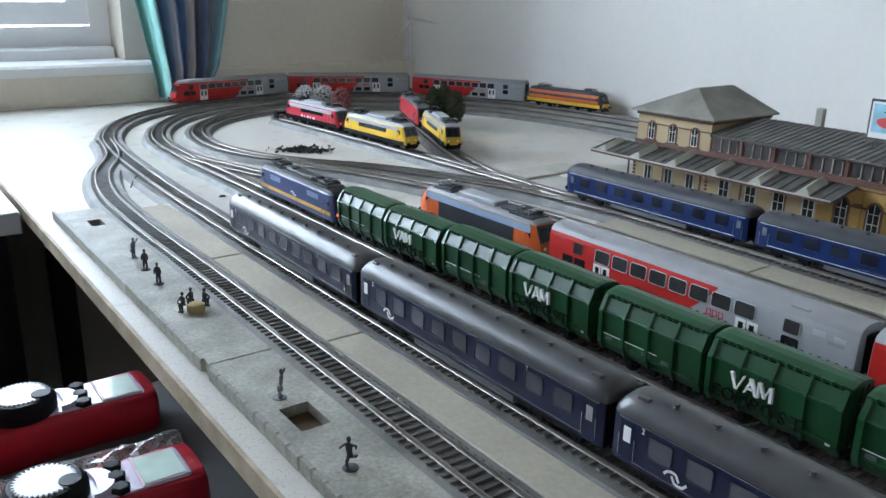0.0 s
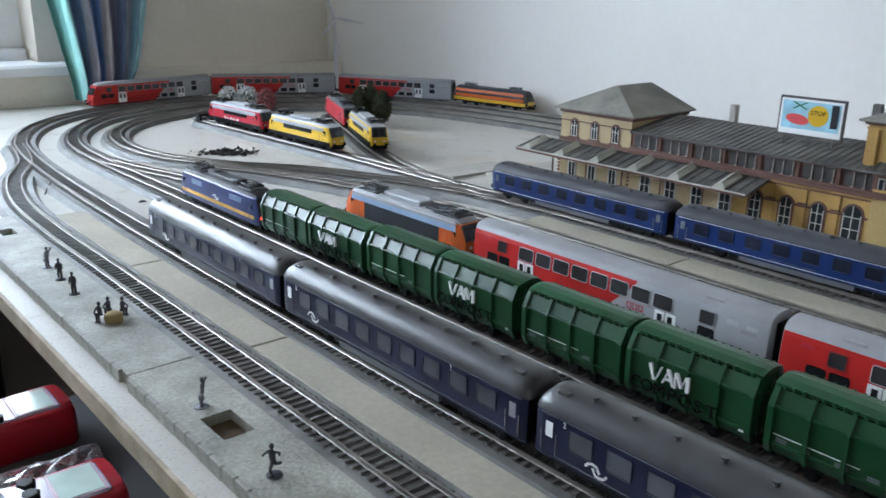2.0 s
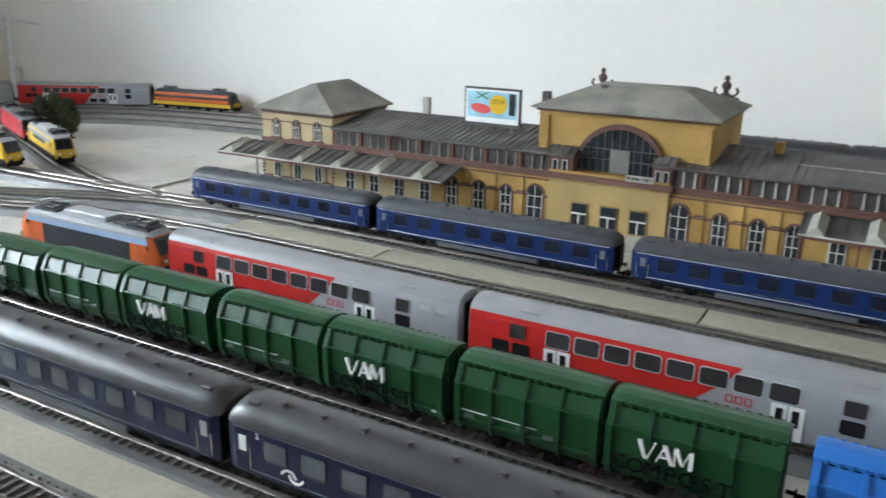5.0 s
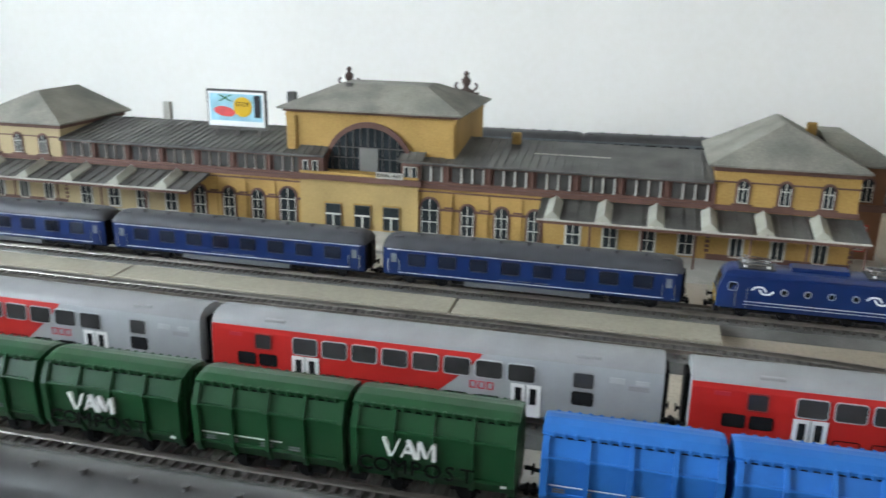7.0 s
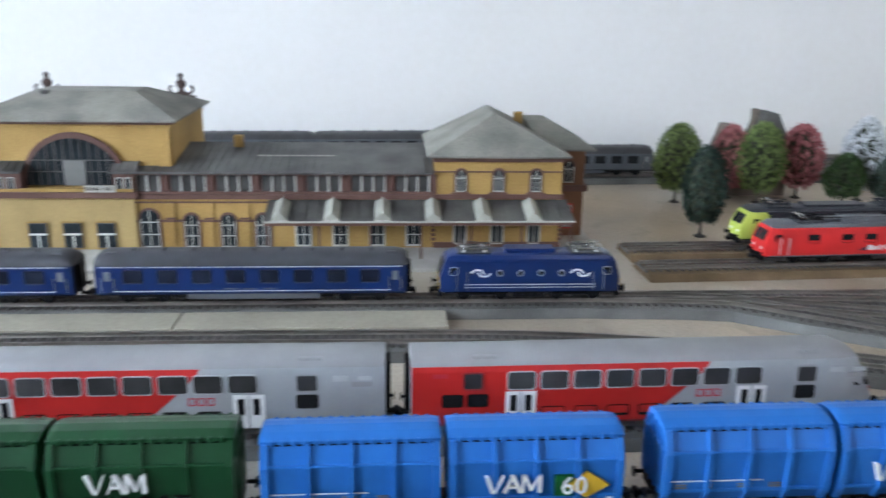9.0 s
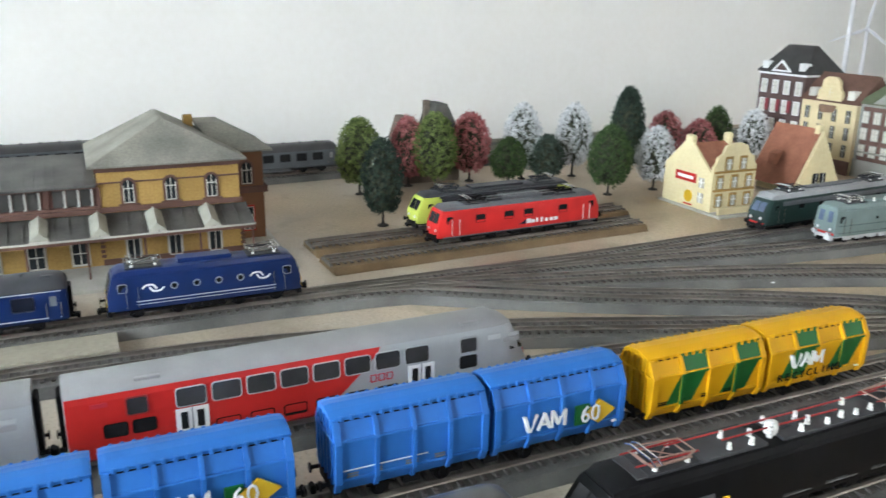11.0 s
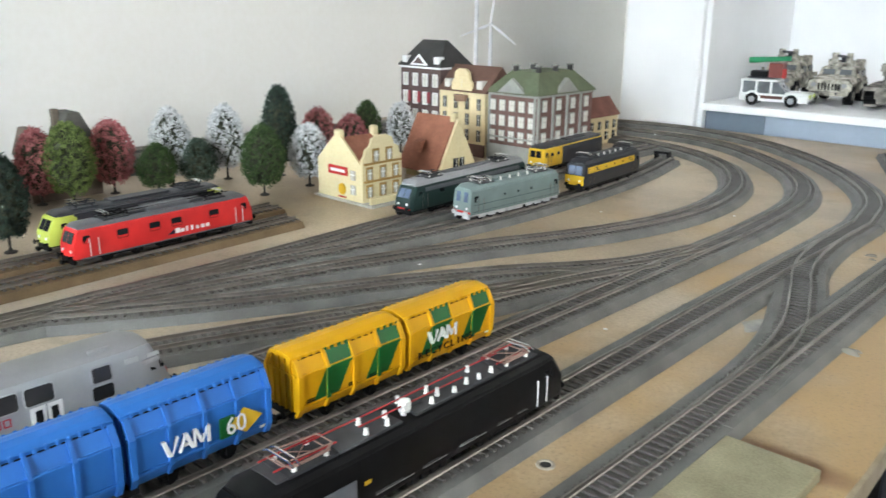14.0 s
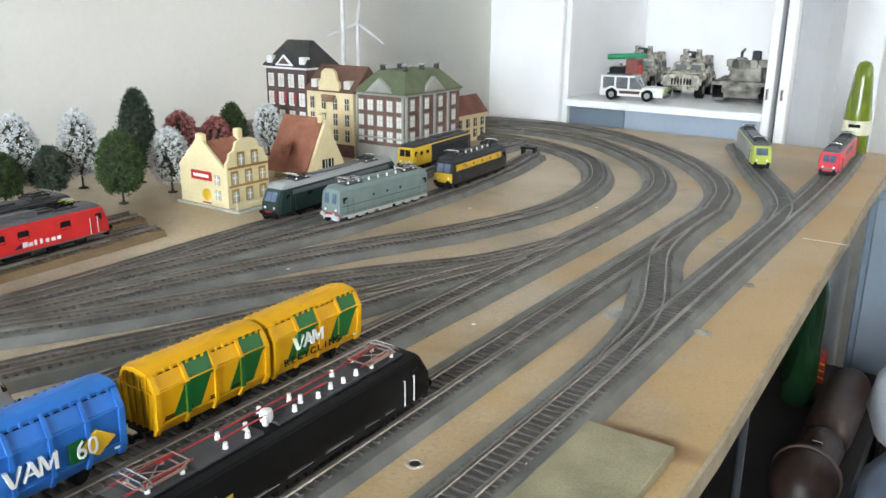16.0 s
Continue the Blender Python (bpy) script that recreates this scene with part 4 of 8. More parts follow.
def panto(parent, y, z, frame, base=None, w=7.5, up=False, facing=1):
    """A lowered diamond pantograph on four insulators, with springs, cross rods and a double collector head."""
    p = part("pantograph", Shape().box(-w - 3, w + 3, y - 14, y + 14, z - 0.5, z + 0.7, c=0.3), ANTHR, parent)
    rods = []
    for x in (-w, w):
        rods += [("base_rail", (x, y - 11, z + 3), (x, y + 11, z + 3), 0.8), ("arm", (x, y - 9, z + 3.2), (x * 0.8, y + 14 * facing, z + 4.8), 0.6),
                 ("arm", (x * 0.8, y + 14 * facing, z + 4.8), (x * 0.9, y - 10 * facing, z + 6.4), 0.4), ("arm", (x, y + 9, z + 3.2), (x * 0.8, y - 14 * facing, z + 4.8), 0.45)]
    rods += [("cross_rod", (-w, yy, z + 3), (w, yy, z + 3), 0.5) for yy in (y - 11, y + 11)]
    rods += [("cross_rod", (-w * 0.8, yy, z + 4.8), (w * 0.8, yy, z + 4.8), 0.4) for yy in (y - 14, y + 14)]
    rods += [("stay", (-w, y - 9, z + 3.2), (w, y + 9, z + 4.2), 0.35), ("stay", (w, y - 9, z + 3.2), (-w, y + 9, z + 4.2), 0.35)]
    for name, a, b, r in rods:
        part(name, Shape().cyl(a, b, r, n=6), frame, p)
    h = Shape()
    for dy in (-1.8, 1.8):
        h.cyl((-w - 4, y - 10 * facing + dy, z + 5.2), (-w, y - 10 * facing + dy, z + 6.9), 0.5, n=6)
        h.cyl((-w, y - 10 * facing + dy, z + 6.9), (w, y - 10 * facing + dy, z + 6.9), 0.55, n=6)
        h.cyl((w, y - 10 * facing + dy, z + 6.9), (w + 4, y - 10 * facing + dy, z + 5.2), 0.5, n=6)
    part("contact_strip", h, BRIGHT, p)
    for x in (-w, w):
        for yy in (y - 9, y + 9):
            i = Shape().lathe([(1.2, z - 0.5), (1.5, z + 0.6), (0.9, z + 1.0), (1.4, z + 1.8), (0.8, z + 2.8)], 8, x, yy)
            part("insulator", i, base or INSUL, p)


def make_loco(name, label, L, body, roof, side_bands=(), nose=8.0, side_wins=(), round_wins=(), grilles=(), pantos=(-0.33, 0.33),
              panto_mat=None, ins=None, height=37.5, roof_h=41.5, cab_front=None, roof_boxes=(), roof_rail=(), rails_white=False, chassis=None,
              cab_taper=0.86, rim=None, shed=True, axles=2, base=32, front_band=None, emblems=(), roof_ins=(), lamps=True, hw=15.6, cab_windows=True, group="locomotives on the layout", overhang=0.0, mask=None,
              screens=((-11.2, -0.8), (0.8, 11.2)), screen_mat=None):
    """An electric locomotive with two cabs; sloped noses, windscreens, roof gear and bogies."""
    t = thing(name, Matrix(), label, "locomotive", group)
    z0 = 9.0
    lo = [(hw - 0.8, z0), (hw, z0 + 2), (hw, 22.0), (hw - 0.3, 30.0), (hw - 1.0, height - 1.5), (hw - 2.6, height)]

    def ring(y, k=1.0, back=0.0, low=0.0):
        pr = mirror(lo)
        return [(x * k, y - math.copysign(1, y) * (back * max(0.0, (z - 21.0) / (height - 21.0)) + low * max(0.0, (16.0 - z) / 8.0)), z) for x, z in pr]
    e = L / 2
    s = Shape().loft([ring(-e, cab_taper, nose), ring(-e + 3.5, 0.97, nose * 0.9), ring(-e + nose + 8, 1.0), ring(e - nose - 8, 1.0), ring(e - 3.5, 0.97, nose * 0.9), ring(e, cab_taper, nose)])
    part("body", s, body, t, smooth=28)
    ro = mirror([(hw - 2.4, height - 0.4), (hw - 3.6, roof_h - 0.9), (hw - 5.4, roof_h), (4, roof_h + 0.5), (0, roof_h + 0.6)])
    y1 = e - nose - 1.0
    rr = lambda y, k, d: [(x * k, y, height - 0.4 + (z - height + 0.4) * d) for x, z in ro]
    part("roof", Shape().loft([rr(-y1 - overhang, 0.90, 0.35), rr(-y1 + 5, 1, 1), rr(y1 - 5, 1, 1), rr(y1 + overhang, 0.90, 0.35)]), roof, t, smooth=40)
    for sgn in (-1, 1):
        # windscreens lie on the sloped nose
        if mask:
            zb, zt = 22.5, height - 0.6
            yb, yt = sgn * (e - nose * (zb - 21) / (height - 21) + 0.1), sgn * (e - nose * (zt - 21) / (height - 21) + 0.1)
            k = hw * cab_taper
            part("windscreen_surround", Shape().slab([(-k, yb, zb), (k, yb, zb), (k * 0.94, yt, zt), (-k * 0.94, yt, zt)], (0, sgn * 0.5, 0.15)), mask, t, "dark band round the windscreens")
        for x0, x1 in screens:
            if not cab_windows:
                continue
            zb, zt = 24.0, height - 3.2
            yb = sgn * (e - nose * (zb - 21) / (height - 21) + 0.5)
            yt = sgn * (e - nose * (zt - 21) / (height - 21) + 0.5)
            kx = cab_taper * 1.0
            q = [(x0 * kx, yb, zb), (x1 * kx, yb, zb), (x1 * kx * 0.97, yt, zt), (x0 * kx * 0.97, yt, zt)]
            w = Shape().slab(q, (0, sgn * 0.3, 0.1))
            part("windscreen", w, screen_mat or GLASSD, t)
        if front_band:
            zlo, zhi, fm = front_band
            part("front_panel", Shape().slab([(-hw * cab_taper * 0.98, sgn * (e + 0.1), zlo), (hw * cab_taper * 0.98, sgn * (e + 0.1), zlo), (hw * cab_taper * 0.98, sgn * (e + 0.1), zhi), (-hw * cab_taper * 0.98, sgn * (e + 0.1), zhi)], (0, sgn * 0.35, 0)), fm, t)
        if lamps:
            for x in (-9, 9):
                part("headlight", Shape().cyl((x * cab_taper, sgn * (e - 0.2), 16.5), (x * cab_taper, sgn * (e + 0.9), 16.5), 1.5, n=10), WHITEP, t, "small round headlight")
        pl = Shape().box(-12, 12, min(sgn * (e - 3), sgn * (e + 1.2)), max(sgn * (e - 3), sgn * (e + 1.2)), 4.0, 10.0, c=0.6)
        part("buffer_beam", pl, chassis or DARK, t)
    for side in (-1, 1):
        for a, b, zl, zh, m in side_bands:
            st = Shape().box(min(side * (hw - 0.7), side * (hw + 0.2)), max(side * (hw - 0.7), side * (hw + 0.2)), a * e, b * e, zl, min(zh, 30.0))
            if zh > 30.0:
                st.slab([(side * (hw - 0.1), a * e, 30.0), (side * (hw - 0.1), b * e, 30.0), (side * (hw - 0.95), b * e, min(zh, height - 1.5)), (side * (hw - 0.95), a * e, min(zh, height - 1.5))], (side * 0.3, 0, 0))
            part("band", st, m, t)
        for y, w, zl, zh in side_wins:
            side_window(t, side, hw - 0.25, y * e, zl, zh, w, GLASSD, rim or body, 0.5)
        for y, zc, r in round_wins:
            o = Shape().cyl((side * (hw - 0.8), y * e, zc), (side * (hw + 0.35), y * e, zc), r, n=14)
            p = part("porthole", o, rim or BRIGHT, t)
            part("pane", Shape().cyl((side * (hw - 0.6), y * e, zc), (side * (hw + 0.45), y * e, zc), r * 0.72, n=14), GLASSD, p)
        for y, w, zl, zh, m in grilles:
            g = Shape()
            n = max(3, int((zh - zl) / 1.6))
            for k in range(n):
                zz = zl + (zh - zl) * (k + 0.2) / n
                g.box(min(side * (hw - 0.6), side * (hw + 0.25)), max(side * (hw - 0.6), side * (hw + 0.25)), y * e - w / 2, y * e + w / 2, zz, zz + (zh - zl) / n * 0.6)
            part("grille", g, m, t)
        for y, zc, w, h, m in emblems:
            emblem(t, side, hw + 0.1, y * e, zc, w, h, m)
        for sgn in (-1, 1):
            if cab_windows:
                side_window(t, side, hw - 0.4, sgn * (e - nose - 7), 24.0, 31.5, 7.5, GLASSD, rim or body, 0.5)
            h = Shape()
            for dy in (-4.5, 4.5):
                h.cyl((side * (hw + 0.9), sgn * (e - nose - 14) + dy, 11), (side * (hw + 0.9), sgn * (e - nose - 14) + dy, 28), 0.4 if rails_white else 0.28, n=6)
                for zz in (11.5, 27.5):
                    h.cyl((side * (hw - 0.3), sgn * (e - nose - 14) + dy, zz), (side * (hw + 0.9), sgn * (e - nose - 14) + dy, zz), 0.25, n=5)
            part("handrail", h, INSUL if rails_white else BRIGHT, t)
    for y in pantos:
        panto(t, y * e, roof_h + 0.4, panto_mat or BRIGHT, ins, facing=1 if y < 0 else -1)
    for y, w, d, h, m in roof_boxes:
        part("roof_unit", Shape().box(-w / 2, w / 2, y * e - d / 2, y * e + d / 2, roof_h - 0.5, roof_h + h, c=min(1.2, h * 0.3)), m, t)
    for x, a, b, m in roof_rail:
        r = Shape().cyl((x, a * e, roof_h + 4.4), (x, b * e, roof_h + 4.4), 0.5, n=6)
        part("roof_conduit", r, m, t)
    for x, y, h in roof_ins:
        part("insulator", Shape().lathe([(1.5, roof_h), (1.6, roof_h + h * 0.3), (1.1, roof_h + h * 0.4), (1.5, roof_h + h * 0.6), (1.0, roof_h + h * 0.7), (1.2, roof_h + h)], 9, x, y * e), INSUL, t)
    u = Shape()
    u.box(-13, 13, -e + 4, e - 4, 7.0, 10.2)
    u.box(-11, 11, -14, 14, 3.0, 8.0)
    for k in range(4):
        u.box(-12.6, 12.6, -13 + k * 7, -8.5 + k * 7, 3.4, 7.6)
    part("underframe", u, chassis or DARK, t)
    for sgn in (-1, 1):
        bogie(t, sgn * (e * 0.52), base, chassis if chassis else DARK, 5.8, axles)
    buffers(t, L, 11.5, chassis)
    return t


def make_double_decker(label, cab=False, group="double-deck train"):
    """A double-deck coach, red at one end, grey at the other, the colours parting on a slant."""
    L = 289.0
    e = L / 2
    t = thing("double_deck_coach", Matrix(), label, "railway coach", group)
    half = [(14.0, 2.6), (15.8, 5.0), (16.1, 14), (16.1, 28.5), (15.4, 38.5), (14.6, 42.0)]
    prof = mirror(half)
    rg = lambda y, k, b=0.0: [(x * k, y + b * max(0, (z - 16) / 27.0), z) for x, z in prof]
    red_cab = cab == "red"
    if red_cab:
        rings = [rg(-e, 0.98), rg(-e + 2, 1.0), rg(e - 20, 1.0, 0), rg(e - 4, 0.92, -11), rg(e, 0.80, -13)]
    elif cab:
        rings = [rg(-e, 0.80, 13), rg(-e + 4, 0.92, 11), rg(-e + 20, 1.0, 0), rg(e - 2, 1.0), rg(e, 0.98)]
    else:
        rings = [rg(-e, 0.98), rg(-e + 2, 1.0), rg(e - 2, 1.0), rg(e, 0.98)]
    part("body", Shape().loft(rings), SILVER, t, smooth=25)
    rp = mirror([(14.7, 41.6), (13.7, 44.4), (11.2, 46.7), (7.4, 48.1), (3.6, 48.7), (0, 48.9)])
    rr = lambda y, k, d: [(x * k, y, 41.6 + (z - 41.6) * d) for x, z in rp]
    if red_cab:
        rings = [rr(-e, 0.98, 0.97), rr(-e + 2, 1, 1), rr(e - 24, 1, 1), rr(e - 13, 0.86, 0.35)]
    else:
        rings = [rr(-e + (13 if cab else 0), 0.86 if cab else 0.98, 0.35 if cab else 0.97), rr(-e + (24 if cab else 2), 1, 1), rr(e - 2, 1, 1), rr(e, 0.98, 0.97)]
    part("roof", Shape().loft(rings), SILVERR, t, smooth=45)
    for yy in (e - 44, -e + 44):
        part("roof_hatch", Shape().box(-12.5, -8.5, yy - 7, yy + 7, 44.2, 47.3, c=0.5), SILVERR, t)
    yr, slope, far = -18.0, 19.0, e - (20.5 if red_cab else 0.5)
    for side in (-1, 1):
        s = Shape()
        lv = [(14.1, 2.8, -1.0), (15.85, 5.0, -0.9), (16.1, 14, -0.45), (16.1, 28.5, 0.4), (15.4, 38.5, 0.9), (14.62, 41.9, 1.0)]
        s.loft([[(side * (x + 0.16), far, z), (side * (x + 0.16), yr - f * slope, z), (side * (x - 0.3), yr - f * slope, z), (side * (x - 0.3), far, z)] for x, z, f in lv])
        part("red_panel", s, RED, t, "bright red side panel")
        ups = [e - 66 - k * 20.0 for k in range(8)]
        for y in ups:
            side_window(t, side, 16.5, y, 26.8, 38.6, 17.4, PANED, LIGHTF, 0.55, 0.85, r=2.0)
        side_window(t, side, 16.5, e - 37, 27.2, 38.4, 12.5, PANED, REDD, 0.9, 0.85, r=1.8)
        side_window(t, side, 16.5, -e + 46, 27.2, 38.4, 13.5, PANED, SILVERR, 0.9, 0.85, r=1.8)
        side_window(t, side, 16.1, -e + 46, 16.5, 25.5, 13, GLASSD, BLACKP, 0.7)
        for y in (e - 25, e - 40):
            side_window(t, side, 16.2, y, 16.0, 24.5, 13, GLASSD, BLACKP, 0.7)
        for y in ups:
            if y < ups[0] - 8 and y > -62:
                side_window(t, side, 16.0, y, 8.0, 15.5, 14.6, GLASSD, BLACKP, 0.7)
        for y in (e - 66, -e + 80):
            d = strip(t, "door", side, 16.25, y - 9.2, y + 9.2, 4.5, 25.8, WHITEP, 0.3, "white double door")
            for dy in (-4.5, 4.5):
                strip(d, "door_pane", side, 16.5, y + dy - 2.0, y + dy + 2.0, 13, 23.5, GLASSD, 0.25)
            strip(d, "door_gap", side, 16.5, y - 0.3, y + 0.3, 4.5, 25.8, GLASSG, 0.2)
        for k in range(3):
            o = Shape()
            stroke(o, side, 16.1, [(-30.0 - k * 5.4, 19.6), (-30.0 - k * 5.4, 24.0), (-33.6 - k * 5.4, 24.0), (-33.6 - k * 5.4, 19.6), (-30.0 - k * 5.4, 19.6)], 1.1, 0.15)
            part("sign_block", o, REDSIGN, t, "small red outlined sign block")
        for y0, y1, z0, z1 in ((-e + 8, -e + 20, 30, 33), (-e + 8, -e + 16, 34, 36.5), (-e + 22, -e + 31, 33.5, 37)):
            strip(t, "service_panel", side, 15.7, y0, y1, z0, z1, LIGHTF if z0 > 33 else SILVERR, 0.3)
        strip(t, "service_panel", side, 15.7, e - 22, e - 13, 35, 37.5, REDSIGN, 0.3)
        if cab and not red_cab:
            side_window(t, side, 15.2, -e + 26, 20, 27, 9, GLASSD, BLACKP, 0.7)
    if cab and not red_cab:
        q = [(-12.2, -e + 4.0, 23.5), (12.2, -e + 4.0, 23.5), (11.4, -e + 10.6, 36.5), (-11.4, -e + 10.6, 36.5)]
        part("windscreen", Shape().slab(q, (0, -1.0, 0.4)), GLASSD, t)
        for side in (-1, 1):
            part("cab_window", Shape().slab([(side * 13.3, -e + 4.5, 24), (side * 14.8, -e + 14, 24), (side * 14.3, -e + 17, 33), (side * 12.7, -e + 10, 33)], (side * 0.8, -0.3, 0)), GLASSD, t)
        part("red_nose", Shape().slab([(-12.9, -e - 0.1, 7), (12.9, -e - 0.1, 7), (12.9, -e + 3.0, 22.0), (-12.9, -e + 3.0, 22.0)], (0, -0.5, 0)), RED, t)
    if red_cab:
        part("red_nose", Shape().loft([rg(e - 20.4, 1.012, 0), rg(e - 4, 0.93, -10.7), rg(e + 0.5, 0.81, -12.6)]), RED, t, "sloped red cab", smooth=25)
        part("windscreen", Shape().slab([(-11.0, e - 3.6, 24.0), (11.0, e - 3.6, 24.0), (10.4, e - 9.6, 37.0), (-10.4, e - 9.6, 37.0)], (0, 1.2, 0.5)), GLASSD, t)
    for sgn in (-1,) if red_cab else (1,) if cab else (-1, 1):
        part("gangway", Shape().box(-7.5, 7.5, min(sgn * e, sgn * (e + 3.0)), max(sgn * e, sgn * (e + 3.0)), 8, 42, c=1.0), BLACKP, t)
    part("underframe", Shape().box(-12, 12, -e + 6, e - 6, 1.6, 5.0), DARK, t)
    for sgn in (-1, 1):
        bogie(t, sgn * (e - 40), 29)
    buffers(t, L, 11.0)
    return t


REDSIGN = mat("dark_red_print", (0.42, 0.03, 0.05), 0.5)


def put(t, m):
    t.matrix_world = m
    return t


# ---- the trains ----
ns = make_coach("passenger_coach", "dark blue passenger coach with grey domed roof on the near track", 256, NAVY, ROOFG, GLASSG, 9, "dark blue coaches", True, PANEB, frame=NAVY)
NS_TALL = Matrix.Diagonal((1, 1, 1.05, 1))
put(ns, on_track("t2", 0.655) @ NS_TALL)
for y in (0.392, 0.129, -0.134):
    copy_thing(ns, on_track("t2", y) @ NS_TALL)
blue = make_coach("express_coach", "bright blue express coach with dark roof and white lines", 258, ROYAL, ROOFD, WHITEP, 8, "bright blue coaches", True, mat("coach_pane", (0.013, 0.017, 0.030), 0.15, 0, 0.4, 25, 300, spec=0.4), dark_doors=True, sign=False, frame=NAVY)
put(blue, on_track("t5", 0.585))
for y in (0.317, 0.0415):
    copy_thing(blue, on_track("t5", y))

green = make_hopper_wagon("dark green twin hopper wagon with ribbed sides and white lettering", GREENV, BLACKP, "COMPOST", "hopper wagons")
TALL = Matrix.Diagonal((1, 1, 1.06, 1))
put(green, on_track("vam", 0.641) @ TALL)
for y in (0.4575, 0.2725, 0.0890):
    copy_thing(green, on_track("vam", y) @ TALL)
sky_blue = make_hopper_wagon("sky blue twin hopper wagon with a yellow diamond and number", BLUEV, BLACKP, "", "hopper wagons", number=True)
put(sky_blue, on_track("vam", -0.0985) @ TALL)
copy_thing(sky_blue, on_track("vam", -0.2945) @ TALL)
yellow = make_hopper_wagon("yellow twin hopper wagon with slanted dark green stripes", YELV, BLACKP, "RECYCLING", "hopper wagons", stripes=True)
put(yellow, on_track("vam", -0.4925) @ Matrix.Diagonal((1, 1.03, 1.06, 1)))

dd = make_double_decker("red and light grey double-deck coach behind the hopper wagons")
put(dd, on_track("t3", 0.3715))
copy_thing(dd, on_track("t3", 0.0745))
ddc = make_double_decker("red and light grey double-deck driving coach with sloped cab", True)
put(ddc, on_track("t3", -0.2290))

acts = make_loco("electric_locomotive", "dark blue electric locomotive with a yellow waist band", 186, mat("loco_steel_blue", (0.035, 0.05, 0.14), 0.36), ROOFP, [(-0.93, 0.93, 14.5, 18.5, mat("waist_ochre", (0.55, 0.30, 0.05), 0.4))], 6.0,
                 [], [], [(-0.5, 26, 27, 33, BLUEG), (0.5, 26, 27, 33, BLUEG)], (-0.62, 0.62), BLACKP, GREYL, roof_boxes=((0, 15, 60, 3.4, ROOFP), (0.3, 12, 16, 5, ROOFP), (-0.3, 12, 16, 5, ROOFP)), roof_rail=((-7, -0.7, 0.7, BLACKP),), emblems=((0, 22, 14, 5, WHITEP),), mask=ANTHR)
put(acts, on_track("vam", 0.834))
part("tail_lamp", Shape().cyl((-10.5, -93.5, 17), (-10.5, -94.6, 17), 1.6, n=10), mat("red_lamp", (1.0, 0.05, 0.02), 0.4, emit=6.0), acts, "small red tail lamp, lit")
train_loco = make_loco("electric_locomotive", "orange, grey and dark blue electric locomotive ahead of the double-deck train", 196, ORANGE, SILVERR, [(-0.62, 0.62, 10, 30, ANTHR), (-0.86, 0.86, 30, 36.0, BLUEG)], 9.0,
                       [], [], [], (-0.66, 0.62), ANTHR, GREYL, roof_boxes=((0.05, 19, 60, 5.0, SILVER), (-0.42, 16, 20, 2.5, ANTHR), (-0.66, 22, 34, 1.2, ANTHR), (0.62, 22, 34, 1.2, ANTHR)), mask=ANTHR)
for x in (-13.6, 13.6):
    part("cant_rail", Shape().box(x - 1.7, x + 1.7, -84, 84, 35.4, 38.4, c=0.6), SILVERR, train_loco)
put(train_loco, on_track("t3", 0.630))
royal_loco = make_loco("electric_locomotive", "bright blue electric locomotive with round windows and white signs", 156, ROYAL, ROYAL, [(-0.72, 0.72, 15.5, 16.0, WHITEP), (-0.72, 0.72, 13.0, 13.3, WHITEP)], 5.0,
                       [], [(-0.34, 26, 3.0), (-0.113, 26, 3.0), (0.113, 26, 3.0), (0.34, 26, 3.0)], [], (-0.62, 0.62), BRIGHT, INSUL, roof_boxes=((0, 15, 44, 3.6, ROYAL),), emblems=((-0.55, 26, 17, 7.0, WHITEP), (0.55, 26, 17, 7.0, WHITEP)), front_band=(11, 20, YELLOW), rim=SILVER)
put(royal_loco, on_track("t5", -0.1935))
black_loco = make_loco("electric_locomotive", "black electric locomotive with red pantograph frames and white insulators", 232, BLACKP, BLACKP, [], 10.0,
                       [], [], [], (-0.66, 0.62), mat("worn_panto", (0.36, 0.24, 0.20), 0.4, 0.6, 0.2), INSUL, roof_boxes=((-0.2, 21, 62, 1.4, ROOFP), (0.32, 21, 40, 1.4, ROOFP), (-0.62, 20, 44, 0.8, ROOFP), (0.62, 20, 40, 0.8, ROOFP), (0.02, 6, 14, 2.6, ANTHR)), roof_rail=((4, -0.62, 0.58, REDP), (-3, -0.30, 0.34, REDP), (-6, -0.80, -0.52, REDP), (6, -0.80, -0.52, REDP), (-6, 0.48, 0.78, REDP), (6, 0.48, 0.78, REDP)), rails_white=True,
                       roof_ins=((-6, -0.3, 5), (-8, -0.2, 4.5), (-4, -0.12, 6), (2, -0.1, 6), (-8, -0.05, 5), (6, 0.05, 5), (-5, 0.1, 6), (-1, 0.18, 5), (-8, 0.22, 5), (-6, -0.48, 4.5), (-7, 0.33, 4.5), (3, 0.3, 5), (-7, -0.38, 4.5), (4, -0.4, 5)))
put(black_loco, on_track("t2", -0.4200) @ Matrix.Diagonal((1, 1.06, 1, 1)))
for k, (a, w) in enumerate(((60, 10), (40, 26), (8, 18), (-20, 22), (-52, 12), (-70, 9))):
    strip(black_loco, "inscription", -1, 15.5, a - w, a, 12.4, 12.8, SILVERR)
    strip(black_loco, "inscription", -1, 15.5, a - w * 0.7, a, 13.6, 13.9, GLASSG)
part("number_panel", Shape().box(-16.0, -15.2, 52, 74, 17, 27), GREYL, black_loco, "grey panel behind the cab")
part("maker_mark", Shape().box(-16.0, -15.2, 43, 47, 21.5, 23.5), YELLOW, black_loco, "small yellow mark")
